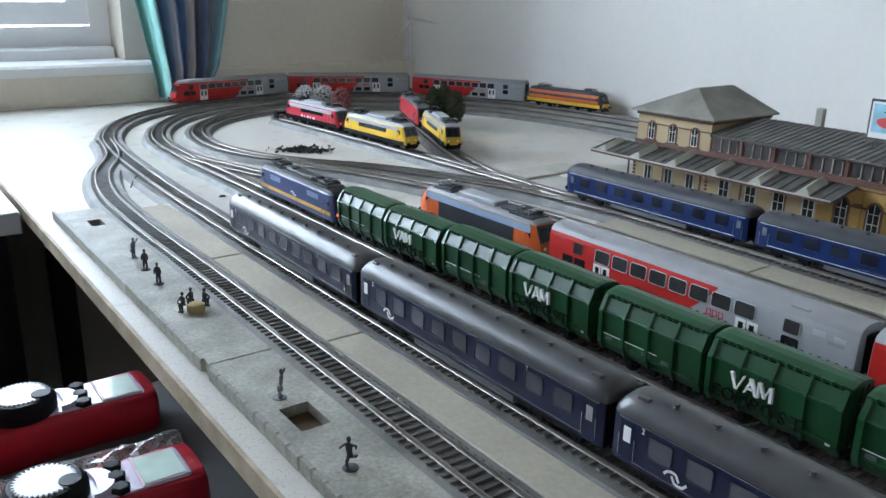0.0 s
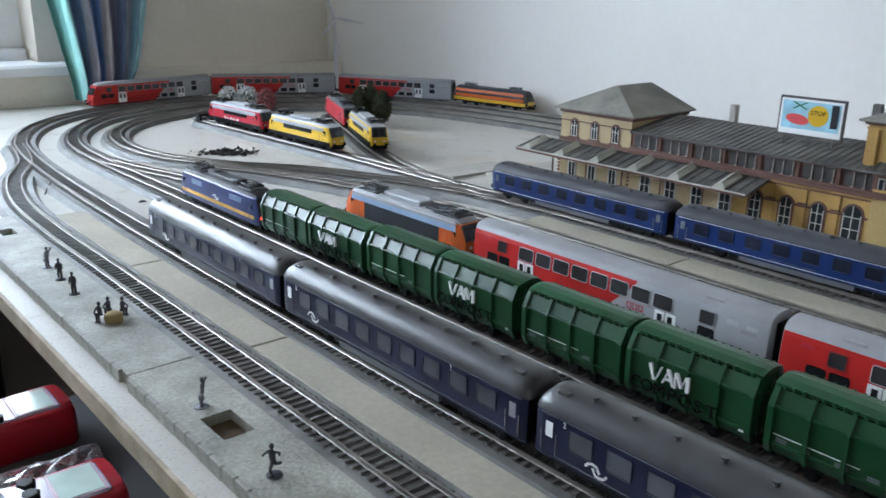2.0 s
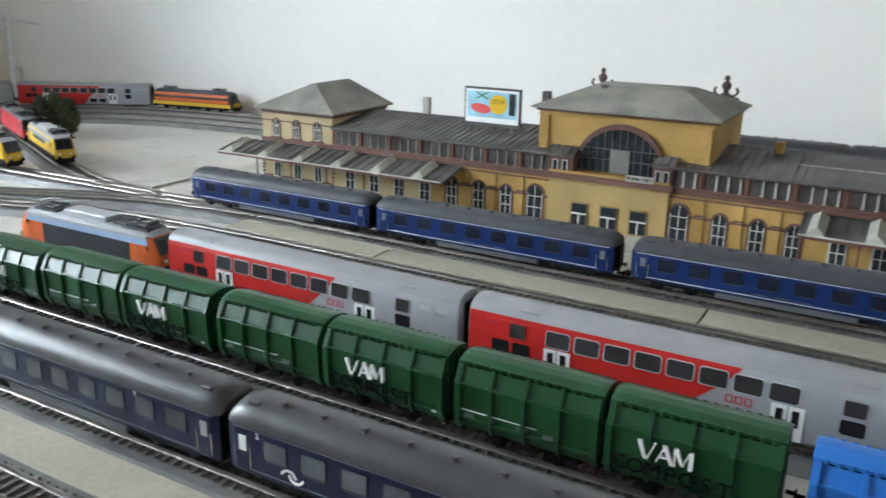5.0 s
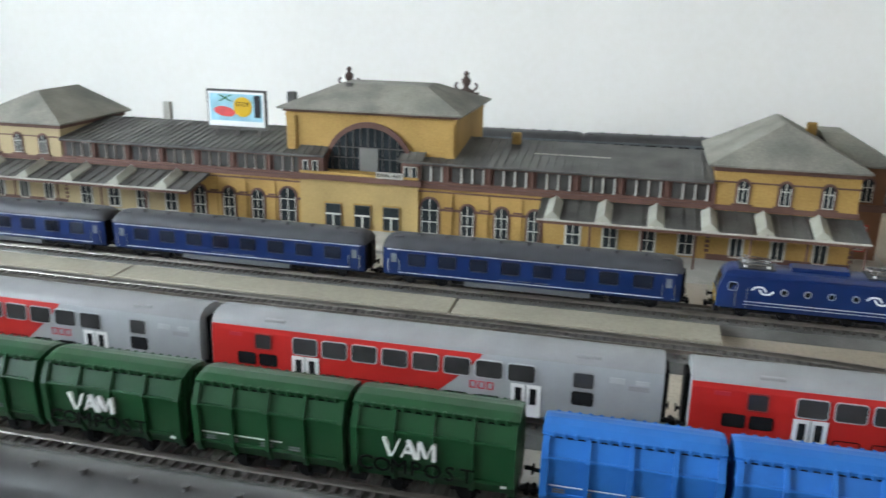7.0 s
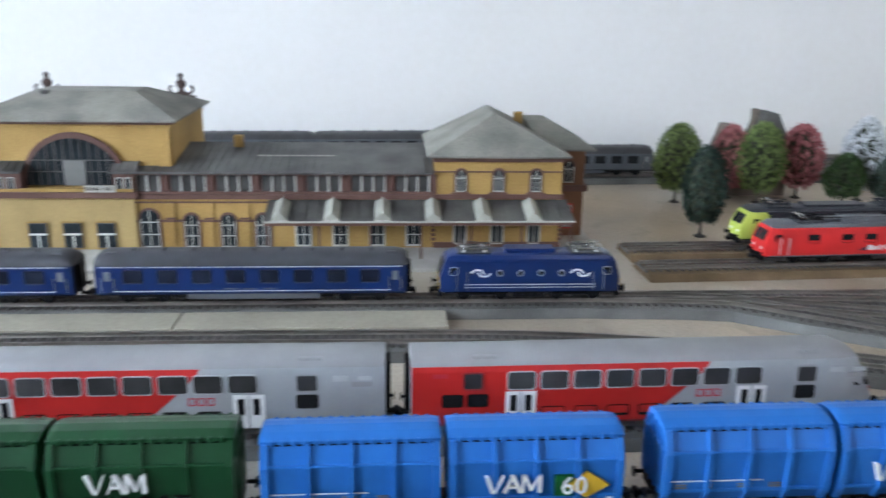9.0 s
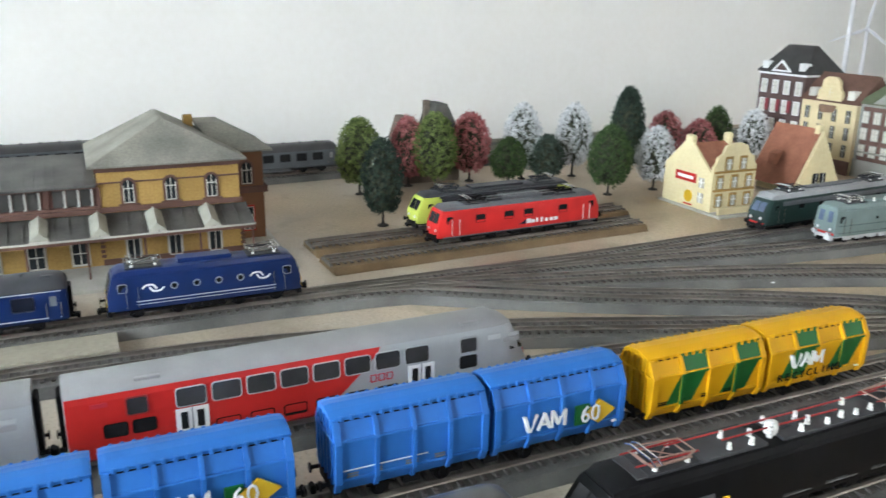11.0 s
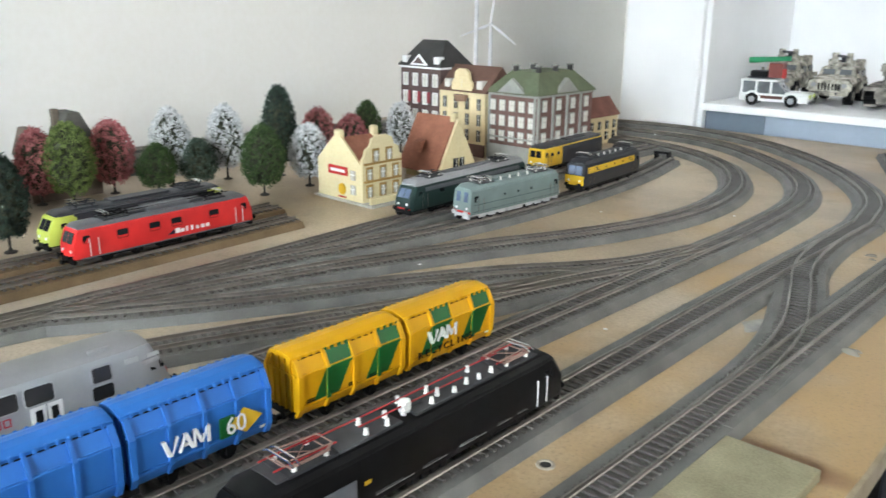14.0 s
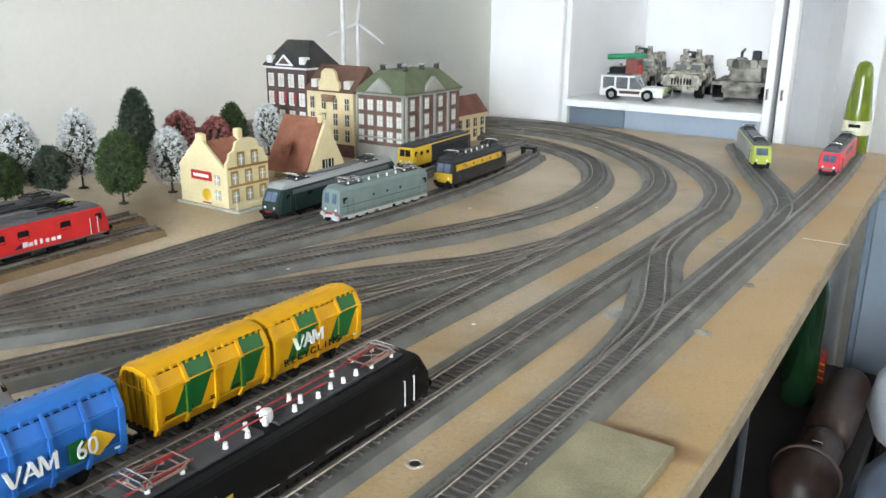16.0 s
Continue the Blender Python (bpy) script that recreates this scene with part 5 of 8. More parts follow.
part("roof_drum", Shape().lathe([(3.4, 41.5), (3.6, 45.5), (3.0, 48.0), (1.4, 48.6)], 12, -2, 8), INSUL, black_loco)

# engines on display and in the sidings
red_loco = make_loco("electric_locomotive", "red electric locomotive with a dark grey roof on a display track", 210, mat("loco_bright_red", (0.58, 0.026, 0.024), 0.36), GREYL, [(-0.95, 0.95, 8.6, 9.8, GREYL)], 6.0,
                     [(-0.50, 12, 22, 31), (-0.06, 12, 22, 31), (0.18, 12, 22, 31), (0.52, 12, 22, 31)], [], [], (-0.56, 0.54), BLACKP, ANTHR, roof_boxes=((-0.02, 18, 52, 4.5, GREYL), (0.28, 16, 26, 3.0, ANTHR), (-0.34, 16, 22, 3.0, ANTHR)), roof_rail=((-6, -0.75, 0.75, BLACKP), (5, -0.6, 0.6, BLACKP)), rails_white=True, rim=BLACKP, chassis=BLACKP)
put(red_loco, on_track("stub_red", -0.548))
for k, w in enumerate((6, 5, 3, 3, 4, 5, 5)):
    part("lettering_block", Shape().box(-16.0, -15.2, -4 - k * 6.2 - w * 0.9, -4 - k * 6.2, 14.2, 19.4 if k in (0, 2, 3) else 18.0), WHITEP, red_loco, "white lettering block")
part("blue_mark", Shape().slab([(-15.8, 6, 14), (-15.8, -3, 14), (-15.8, -3, 19)], (-0.3, 0, 0)), NAVY, red_loco)
lime_loco = make_loco("electric_locomotive", "lime green and grey electric locomotive behind the red one", 216, LIME, ANTHR, [(-0.72, 0.72, 9.2, 36.5, ANTHR)], 9.0, [], [], [], (-0.6, 0.6), ANTHR, ANTHR, roof_boxes=((0, 18, 70, 2.4, ANTHR),))
for x in (-13.6, 13.6):
    part("cant_rail", Shape().box(x - 1.7, x + 1.7, -80, 80, 35.6, 38.4, c=0.6), ANTHR, lime_loco)
put(lime_loco, on_track("stub_lime", -0.553))
dkg = make_loco("electric_locomotive", "dark green streamlined railcar engine with a grey roof", 248, DKGREEN, SILVERR, [(-0.8, 0.8, 33.5, 35.0, GREYL)], 9.0, [(k, 10, 24, 31) for k in (-0.55, -0.28, 0.0, 0.28, 0.55)], [], [], (-0.55, 0.6), ANTHR, INSUL, roof_boxes=((0, 13, 60, 2.0, GREYL), (-0.3, 9, 24, 2.4, GREYL), (0.3, 9, 24, 2.4, GREYL)), front_band=(10, 12, RED), screen_mat=SCREENB, height=37.5, roof_h=43.5, cab_taper=0.78)
put(dkg, on_track("t5", -0.932))
turq = make_loco("electric_locomotive", "grey-green electric locomotive with silver bogies", 168, TURQ, TURQ, [(-0.95, 0.95, 20.5, 21.0, DKGREEN), (-0.95, 0.95, 12.5, 12.9, DKGREEN)], 2.0, [], [(-0.3, 27, 1.6), (0.0, 27, 1.6), (0.3, 27, 1.6)], [], (-0.62, 0.62), BRIGHT, INSUL, roof_boxes=((0, 15, 70, 2.6, TURQ),),
                 chassis=mat("silver_bogie", (0.55, 0.56, 0.56), 0.45, 0.2), roof_ins=((-8, -0.3, 4), (-8, -0.1, 4), (-8, 0.1, 4), (-8, 0.3, 4)), axles=3, base=36, front_band=(10.5, 13.0, RED), screens=((-10.2, -3.4), (3.4, 10.2)), screen_mat=SCREENB, rim=DKGREEN, height=39.0, roof_h=43.5, cab_taper=0.92)
put(turq, on_track("siding_grey", -0.929))
ns_dark = make_loco("electric_locomotive", "anthracite locomotive with yellow front and yellow upper band", 158, ANTHR, ANTHR, [(-0.75, 0.9, 25.5, 33.5, YELLOW)], 4.0, [], [(-0.3, 29.5, 1.7), (0.0, 29.5, 1.7), (0.3, 29.5, 1.7)], [], (-0.6, 0.6), ANTHR, ANTHR, height=38.5, roof_h=43.0, cab_taper=0.92, roof_boxes=((0, 14, 60, 2.2, ANTHR),), front_band=(10.5, 23.0, YELLOW), screen_mat=SCREENB, emblems=((-0.6, 29.5, 12, 5, ANTHR), (0.6, 29.5, 12, 5, ANTHR)),
                    roof_ins=((-7, -0.4, 4), (-7, -0.2, 4), (-7, 0.0, 4), (-7, 0.2, 4), (-7, 0.4, 4)))
put(ns_dark, on_track("siding_grey", -1.154) @ Matrix.Diagonal((1.04, 1.06, 1.05, 1)))
shunter = make_loco("diesel_railcar", "yellow and dark grey diesel engine on the rear siding", 190, YELLOW, ANTHR, [(-0.98, 0.42, 9.4, 36.5, ANTHR)], 1.2, [(0.55, 8, 23, 30), (0.75, 8, 23, 30)], [], [], (), None, None, roof_boxes=((-0.2, 14, 60, 2.0, ANTHR),), rim=ANTHR)
put(shunter, on_track("t5", -1.236))
lime_far = make_loco("electric_locomotive", "lime fronted grey electric locomotive at the table end", 216, LIME, GREYL, [(-0.80, 0.80, 9.2, 36.5, SILVERR)], 9.0, [], [], [], (-0.6, 0.6), ANTHR, ANTHR, screens=((-10.5, 10.5),), screen_mat=SCREENB, roof_boxes=((0, 18, 70, 2.4, GREYL),))
put(lime_far, on_track("spur_lime", -1.590))
red_far = make_loco("electric_locomotive", "red electric locomotive with a grey roof near the green bottle", 218, mat("loco_signal_red", (0.62, 0.03, 0.05), 0.36), GREYL, [], 9.0, [], [], [(-0.2, 40, 27, 34, GREYL), (0.25, 40, 27, 34, GREYL)], (-0.6, 0.6), ANTHR, ANTHR, screens=((-10.8, -0.6), (0.6, 10.8)), screen_mat=SCREENB, front_band=(13.4, 15.2, GREYL), roof_boxes=((0, 18, 70, 2.4, GREYL),))
put(red_far, on_track("spur_red", -1.600))

classic = dict(mask=ANTHR, cab_taper=0.80, rim=BLACKP, nose=8.0, pantos=(-0.62, 0.62), panto_mat=BLACKP, ins=GREYL, overhang=3.0, chassis=BLACKP)
red_1 = make_loco("electric_locomotive", "red electric locomotive with a pale roof and dark side windows", 180, mat("loco_deep_red", (0.42, 0.015, 0.035), 0.36), SILVER, [(-0.50, 0.35, 24, 33.5, GLASSD), (-0.98, 0.98, 9.0, 14.8, BLACKP), (-0.80, 0.80, 34.6, 36.0, SILVER)], roof_boxes=((0, 18, 60, 4, SILVER),), **classic)
put(red_1, on_track("t5", 1.362))
for k, w in enumerate((5, 3, 6, 4, 7)):
    part("lettering_block", Shape().box(-16.0, -15.2, 30 - k * 10 - w, 30 - k * 10, 15, 19), WHITEP, red_1, "white lettering block")
yel_1 = make_loco("electric_locomotive", "yellow electric locomotive with a white roof and dark side windows", 180, YELLOW, SILVER, [(-0.45, 0.45, 23.5, 33.5, GLASSD), (-0.98, 0.98, 9.0, 14.8, BLACKP), (-0.80, 0.80, 34.6, 36.0, SILVER)], roof_boxes=((0, 18, 60, 4, SILVER),), **classic)
put(yel_1, on_track("t5", 1.160))
yel_2 = make_loco("electric_locomotive", "yellow electric locomotive with a grey roof on the curved siding", 182, YELLOW, SILVERR, [(-0.45, 0.45, 23.5, 33.5, GLASSD), (-0.98, 0.98, 9.0, 14.8, BLACKP), (-0.80, 0.80, 34.6, 36.0, SILVER)], roof_boxes=((0, 18, 60, 4, SILVER),), **classic)
put(yel_2, on_track("siding_front", 1.115))
red_2 = make_loco("electric_locomotive", "dark red electric locomotive behind the yellow one", 196, mat("loco_dull_red", (0.42, 0.03, 0.04), 0.4), GREYL, [], roof_boxes=((0, 18, 60, 3, GREYL),), **classic)
put(red_2, on_track("siding_front", 1.315))


def along(name, start_y, back):
    """Poses that lie back metres behind the place where the outer stretch of a loop passes start_y."""
    path = TRACKS[name]
    i = min(range(len(path)), key=lambda k: abs(path[k].y - start_y) + (0 if path[k].x > 1.0 else 9))
    j = int(round(i - back / 0.010))
    a, b = path[j - 6], path[j + 6]
    d = a - b
    return pose(path[j].x, path[j].y, RAIL + 0.0003, 0, 0, math.degrees(math.atan2(-d.x, d.y)))


# the running train on the outer loop
orange_loco = make_loco("electric_locomotive", "orange and black electric locomotive with a yellow sill at the wall", 206, mat("loco_black_side", (0.05, 0.04, 0.04), 0.4), ANTHR, [(-0.95, 0.95, 10, 17, YELLOW), (-0.9, 0.9, 18, 25, ORANGE), (-0.9, 0.9, 30, 36, ORANGE)], 8.0, [], [], [], (-0.6, 0.6), ANTHR, ANTHR, front_band=(10, 20, YELLOW))
put(orange_loco, along("t2", 1.30, 0.0))
for k in range(2):
    copy_thing(dd, along("t2", 1.30, 0.257 + k * 0.298))
tail = make_double_decker("red nosed double-deck driving coach at the tail of the running train", "red")
put(tail, along("t2", 1.30, 0.257 + 2 * 0.298))
# the standing grey train behind the station
grey = make_coach("passenger_coach", "dull grey passenger coach standing on the wall-side track", 262, mat("coach_dull_grey", (0.10, 0.11, 0.12), 0.45), ROOFG, GLASSG, 9, "grey coaches behind the station", True, GLASSD, sign=False)
put(grey, pose(1.2515, -0.335, RAIL + 0.0003, 0, 0, 2.2))
for y in (0.180, -0.086):
    tagged(copy_thing(grey, along("t2", y, 0.0)), "dark grey passenger coach on the outer loop behind the station")


# ---- the station ----
OCHRE = mat("ochre_wall", (0.335, 0.203, 0.056), 0.7, 0, 0.18, 14, 500, 0.3, (0.36, 0.225, 0.07), 0.12)
CREAM = mat("cream_wall", (0.385, 0.30, 0.165), 0.7, 0, 0.08, 25, 500, 0.2)
TRIM = mat("brown_red_trim", (0.125, 0.065, 0.05), 0.65, 0, 0.15, 30, 500)
SLATE = mat("grey_slate_roof", (0.195, 0.186, 0.158), 0.7, 0, 0.2, 22, 420, 0.5, (0.235, 0.222, 0.185), 0.12)
ZINC = mat("dark_zinc_roof", (0.078, 0.075, 0.069), 0.55, 0, 0.25, 22, 420, 0.4, (0.108, 0.104, 0.095), 0.12)
SKYL = mat("frosted_skylight", (0.36, 0.355, 0.295), 0.4, 0, 0.12, 40, 400)
FRAME = mat("cream_window_frame", (0.62, 0.61, 0.55), 0.6, 0, 0.06)
POSTW = mat("cream_window_post", (0.43, 0.42, 0.38), 0.6, 0, 0.15, 60, 300)
DULLF = mat("dull_window_frame", (0.31, 0.275, 0.245), 0.65, 0, 0.1)
CLPANE = mat("upper_storey_pane", (0.060, 0.057, 0.053), 0.3, 0, 0.35, 40, 300, spec=0.3)
PANE = mat("dusky_pane", (0.022, 0.027, 0.03), 0.2, 0, 0.3, 60, 400, spec=0.25)
STONE = mat("pale_stone", (0.42, 0.40, 0.35), 0.75, 0, 0.12, 30, 500, 0.3)


def arch_pts(y, w, z0, spring, n=10):
    """Outline (y, z) of a round-headed opening."""
    return [(y - w / 2, z0), (y + w / 2, z0)] + [(y + w / 2 * math.cos(a), spring + w / 2 * math.sin(a)) for a in np.linspace(0, math.pi, n)]


def facade_window(parent, x, y, w, z0, z1, arched=False, surround=None, mull=1, bars=1, face="x", pane=None, frame=None, thick=0.8):
    """A window on a front that faces -x (or +y): surround, frame bars and pane, all with depth."""
    surround = surround or TRIM

    def place(pts, d0, d1):
        if face == "x":
            return Shape().slab([(x + d0, a, b) for a, b in pts], (d1 - d0, 0, 0))
        return Shape().slab([(a, x - d0, b) for a, b in pts], (0, -(d1 - d0), 0))
    if arched:
        spring = z1 - w / 2
        out = arch_pts(y, w + 5, z0 - 1, spring)
        inn = arch_pts(y, w, z0, spring)
    else:
        out = [(y - w / 2 - 1.4, z0 - 1.4), (y + w / 2 + 1.4, z0 - 1.4), (y + w / 2 + 1.4, z1 + 1.6), (y - w / 2 - 1.4, z1 + 1.6)]
        inn = [(y - w / 2, z0), (y + w / 2, z0), (y + w / 2, z1), (y - w / 2, z1)]
    o = part("window", place(out, -0.9, 0.4), surround, parent)
    part("pane", place(inn, -1.1, 0.2), pane or PANE, o)
    s = Shape()

    def bar(a0, a1, b0, b1):
        if face == "x":
            s.box(x - 1.5, x - 0.9, a0, a1, b0, b1)
        else:
            s.box(a0, a1, x + 0.9, x + 1.5, b0, b1)
    t = thick
    top = z1 - (w / 2 if arched else 0)
    for a in (y - w / 2, y + w / 2 - t):
        bar(a, a + t, z0, top)
    for k in range(mull):
        a = y - w / 2 + w * (k + 1) / (mull + 1) - t / 2
        bar(a, a + t, z0, z1 - (0.4 if arched else 0))
    for k in range(bars):
        b = z0 + (z1 - z0) * (0.62 if bars == 1 else (k + 1) / (bars + 1))
        bar(y - w / 2, y + w / 2, b, b + t)
    bar(y - w / 2, y + w / 2, z0, z0 + t)
    if not arched:
        bar(y - w / 2, y + w / 2, z1 - t, z1)
    part("glazing", s, frame or FRAME, o)
    return o


def hip_roof(s, x0, x1, y0, y1, z, top, rx0, rx1, ry0, ry1, t=2.0):
    s.add([(x0, y0, z - t), (x1, y0, z - t), (x1, y1, z - t), (x0, y1, z - t), (x0, y0, z), (x1, y0, z), (x1, y1, z), (x0, y1, z), (rx0, ry0, top), (rx1, ry0, top), (rx1, ry1, top), (rx0, ry1, top)],
          [(0, 3, 2, 1), (0, 1, 5, 4), (1, 2, 6, 5), (2, 3, 7, 6), (3, 0, 4, 7), (4, 5, 9, 8), (5, 6, 10, 9), (6, 7, 11, 10), (7, 4, 8, 11), (8, 9, 10, 11)])
    return s


def make_tower(st, y0, y1, wall, top):
    t = part("tower", Shape().box(0, 128, y0, y1, 4, 101), wall, st, "two-storey end pavilion")
    mid = (y0 + y1) / 2
    for z0, z1, p in ((58, 63, 2.0), (98, 103, 2.2), (86.5, 88, 1.0), (4, 10, 1.4)):
        part("cornice", Shape().box(-p, 128 + p, y0 - p, y1 + p, z0, z1), TRIM, t)
    for k in (-1, 0, 1):
        yy = mid + k * (y1 - y0) * 0.295
        facade_window(t, 0, yy, 10.0, 66, 89, True, TRIM, 1, 1)
        facade_window(t, 0, yy, 12.5, 8, 41, False, STONE, 1, 1)
        part("window_ledge", Shape().box(-2.6, 0, yy - 10, yy + 10, 63.2, 65), TRIM, t)
    for k in (0.25, 0.72):
        for yy, sgn in ((y1, 1),):
            facade_window(t, yy, 128 * k, 12.5, 66, 90, True, TRIM, 1, 1, face="y")
    for k in range(9):
        for yy in (y0 - 0.8, y1 + 0.8):
            part("quoin", Shape().box(-1.2, 3, yy - 2.2, yy + 2.2, 12 + k * 5, 15 + k * 5, c=0.3), TRIM, t)
    r = hip_roof(Shape(), -8, 137, y0 - 8, y1 + 8, 105, top, 42, 122, mid - 2, mid + 2)
    part("roof", r, SLATE, t, "weathered grey hipped roof")
    return t


def seam_roof(parent, name, x0, z0, x1, z1, y0, y1, step=9.0, material=None):
    """A sloping sheet roof with standing seams."""
    m = material or ZINC
    r = part(name, Shape().loft([[(x0, y, z0), (x1, y, z1), (x1, y, z1 - 3), (x0, y, z0 - 2)] for y in (y0, y1)]), m, parent)
    n = int((y1 - y0) / step)
    d = Vector((x1 - x0, 0, z1 - z0)).normalized()
    up = Vector((-d.z, 0, d.x))
    for k in range(n + 1):
        y = y0 + (y1 - y0) * k / n
        a, b = Vector((x0, y, z0)), Vector((x1, y, z1))
        s = Shape().loft([[tuple(p + Vector((0, -0.5, 0))), tuple(p + Vector((0, 0.5, 0))), tuple(p + Vector((0, 0.5, 0)) + up * 0.9), tuple(p + Vector((0, -0.5, 0)) + up * 0.9)] for p in (a, b)])
        part("seam", s, m, r)
    return r


def make_station():
    st = thing("station_building", pose(0.905, 0, 0), "long ochre station model with grey roofs and arched hall window", "station")
    make_tower(st, 645, 767, CREAM, 137)
    make_tower(st, -257, -121, OCHRE, 142)
    # the low wing set back beyond the second pavilion
    # russet made deeper to stand for the low light at this end
    w = part("end_wing", Shape().box(46, 128, -292, -257, 4, 101), mat("dimmed_russet_wall", (0.17, 0.08, 0.04), 0.7), st)
    facade_window(w, 46, -274, 11, 66, 90, True, TRIM)
    facade_window(w, 46, -274, 11, 14, 40, False, RED)
    part("cornice", Shape().box(43, 131, -296, -257, 56, 63), TRIM, w)
    part("roof", hip_roof(Shape(), 38, 140, -302, -240, 104.5, 130, 86, 128, -256, -230), SLATE, w)
    # wings with a glazed upper storey
    for y0, y1, canopy in ((323, 645, (446, 806)), (-121, 205, (-262, 52))):
        g = part("wing", Shape().box(0, 110, y0, y1, 4, 58), OCHRE, st, "ochre ground floor with arched windows")
        part("cornice", Shape().box(-3, 4, y0, y1, 58, 62.5), TRIM, g)
        part("frieze", Shape().box(-1.4, 2, y0, y1, 53.5, 55), TRIM, g)
        u = part("clerestory", Shape().box(2, 110, y0, y1, 62.5, 86), mat("dark_red_panel", (0.165, 0.085, 0.068), 0.65, 0, 0.12), st, "brown-red upper storey of narrow windows")
        part("clerestory_eave", Shape().box(-3, 6, y0, y1, 83.5, 87), TRIM, u)
        part("sill_band", Shape().box(-1.6, 2, y0, y1, 62.8, 65.6), TRIM, u)
        post_w, post_m = (1.9, POSTW) if y0 < 0 else (1.1, DULLF)
        groups = 7
        gw = (y1 - y0) / groups
        for k in range(groups):
            g0 = y0 + k * gw
            part("pilaster", Shape().box(-1.0, 2.4, g0 - 1.9, g0 + 1.9, 62.8, 84), TRIM, u)
            for j in range(3):
                y = g0 + gw * 0.5 + (j - 1) * gw * 0.262
                o = part("window", Shape().box(0.9, 2.2, y - gw * 0.115, y + gw * 0.115, 66, 82.6), CLPANE, u)
                part("window_post", Shape().box(-0.3, 1.6, y - gw * 0.131, y - gw * 0.131 + post_w, 66, 82.4), post_m, o)
                part("window_sill", Shape().box(-0.9, 1.6, y - gw * 0.131, y - gw * 0.131 + 2.6, 65.6, 66.9), POSTW if y0 < 0 else DULLF, o)
        seam_roof(st, "wing_roof", -6, 87, 96, 101.5, y0 - (0 if y0 > 0 else -2), y1 - (0 if y0 < 0 else 2))
        part("rear_roof", Shape().loft([[(96, y, 101.5), (112, y, 92), (112, y, 86), (96, y, 88)] for y in (y0, y1)]), ZINC, st)
        ys = [347, 385, 422, 460] if y0 > 0 else [177, 134, 96, 60]
        for k, y in enumerate(ys):
            facade_window(g, 0, y, 19 if k == 0 else 14, 6, 46 if k == 0 else 41, True, TRIM, 1, 2)
        for y in ([499, 538, 577, 616] if y0 > 0 else [18, -21, -60, -99]):
            facade_window(g, 0, y, 15, 7, 42, False, STONE, 1, 2)
        for k, y in enumerate(([366, 403, 441] if y0 > 0 else [155, 115, 78])):
            part("pier", Shape().box(-1.6, 0, y - 4, y + 4, 4, 53.5), OCHRE, g)
            part("pier_head", Shape().box(-2.4, 0, y - 5, y + 5, 36, 38), TRIM, g)
        edges = [(335, 328), (356, 376), (394, 413), (431, 451), (469, 488)] if y0 > 0 else [(188, 200), (166, 143), (125, 105), (87, 69), (51, 32)]
        for ya, yb in edges:
            part("impost_band", Shape().box(-1.9, 0, min(ya, yb), max(ya, yb), 33.2, 35.4), TRIM, g)
        if y0 > 0:
            part("canopy_wall", Shape().box(-0.5, 0.2, 489, 645, 4.2, 52), CREAM, g, "cream wall below the canopy")
        # platform canopy with frosted skylights
        c0, c1 = canopy
        make_canopy(st, c0, c1)
    # the hall
    h = part("hall", Shape().box(14, 165, 152, 352, 4, 134), OCHRE, st, "tall ochre hall block")
    for z0, z1, p in ((128, 130, 1.0), (133, 137, 3.0)):
        part("cornice", Shape().box(14 - p, 165 + p, 152 - p, 352 + p, z0, z1), TRIM if z0 > 130 else OCHRE, h)
    part("corner_pilaster", Shape().box(11.5, 14, 340, 350, 62, 128), OCHRE, h)
    part("corner_pilaster", Shape().box(11.5, 14, 154, 164, 62, 128), OCHRE, h)
    R = 49.0
    out = [(13.2, 252 + (R + 4) * math.cos(a), 72 + (R + 4) * math.sin(a)) for a in np.linspace(0, math.pi, 25)]
    part("arch_surround", Shape().slab(out, (-3.2, 0, 0)), TRIM, h, "brown-red arch round the hall window")
    inn = [(10.2, 252 + R * math.cos(a), 70 + R * math.sin(a)) for a in np.linspace(0, math.pi, 25)]
    aw = part("arch_window", Shape().slab(inn, (-0.6, 0, 0)), PANE, h, "large half-round hall window")
    s = Shape()
    for k in range(-5, 6):
        y = k * 8.6
        top = math.sqrt(max(R * R - y * y, 0))
        s.box(8.6, 9.6, 252 + y - 0.45, 252 + y + 0.45, 70, 70 + top)
    for z in (84, 96):
        hw = math.sqrt(R * R - (z - 70) ** 2)
        s.box(8.6, 9.6, 252 - hw, 252 + hw, z, z + 0.9)
    part("arch_lattice", s, ZINC, aw)
    part("inner_door", Shape().box(8.2, 9.7, 240, 262, 70, 96), mat("dull_pane", (0.17, 0.165, 0.15), 0.35, 0, 0.2, 30, 300), aw, "pale panel behind the glass")
    part("roof", hip_roof(Shape(), 6, 174, 144, 360, 138, 161, 66, 112, 199, 305), SLATE, h, "weathered grey hipped roof")
    part("roof_vent", Shape().box(58, 64, 288, 296, 154, 162, c=1), ZINC, h)
    part("chimney", Shape().box(40, 48, 352, 362, 138, 151, c=1), ZINC, h)
    f = part("hall_front", Shape().box(-3, 14, 190, 330, 4, 60), mat("pale_ochre_wall", (0.37, 0.26, 0.105), 0.7, 0, 0.10, 25, 500, 0.2), st, "pale ochre hall front")
    part("cornice", Shape().box(-7, 14, 186, 334, 60, 66), TRIM, f)
    part("parapet", Shape().box(-4, 0, 190, 330, 66, 69), OCHRE, f)
    for y in (290, 255, 221):
        o = facade_window(f, -3, y, 19, 6, 33, False, OCHRE, 0, 0, frame=ZINC)
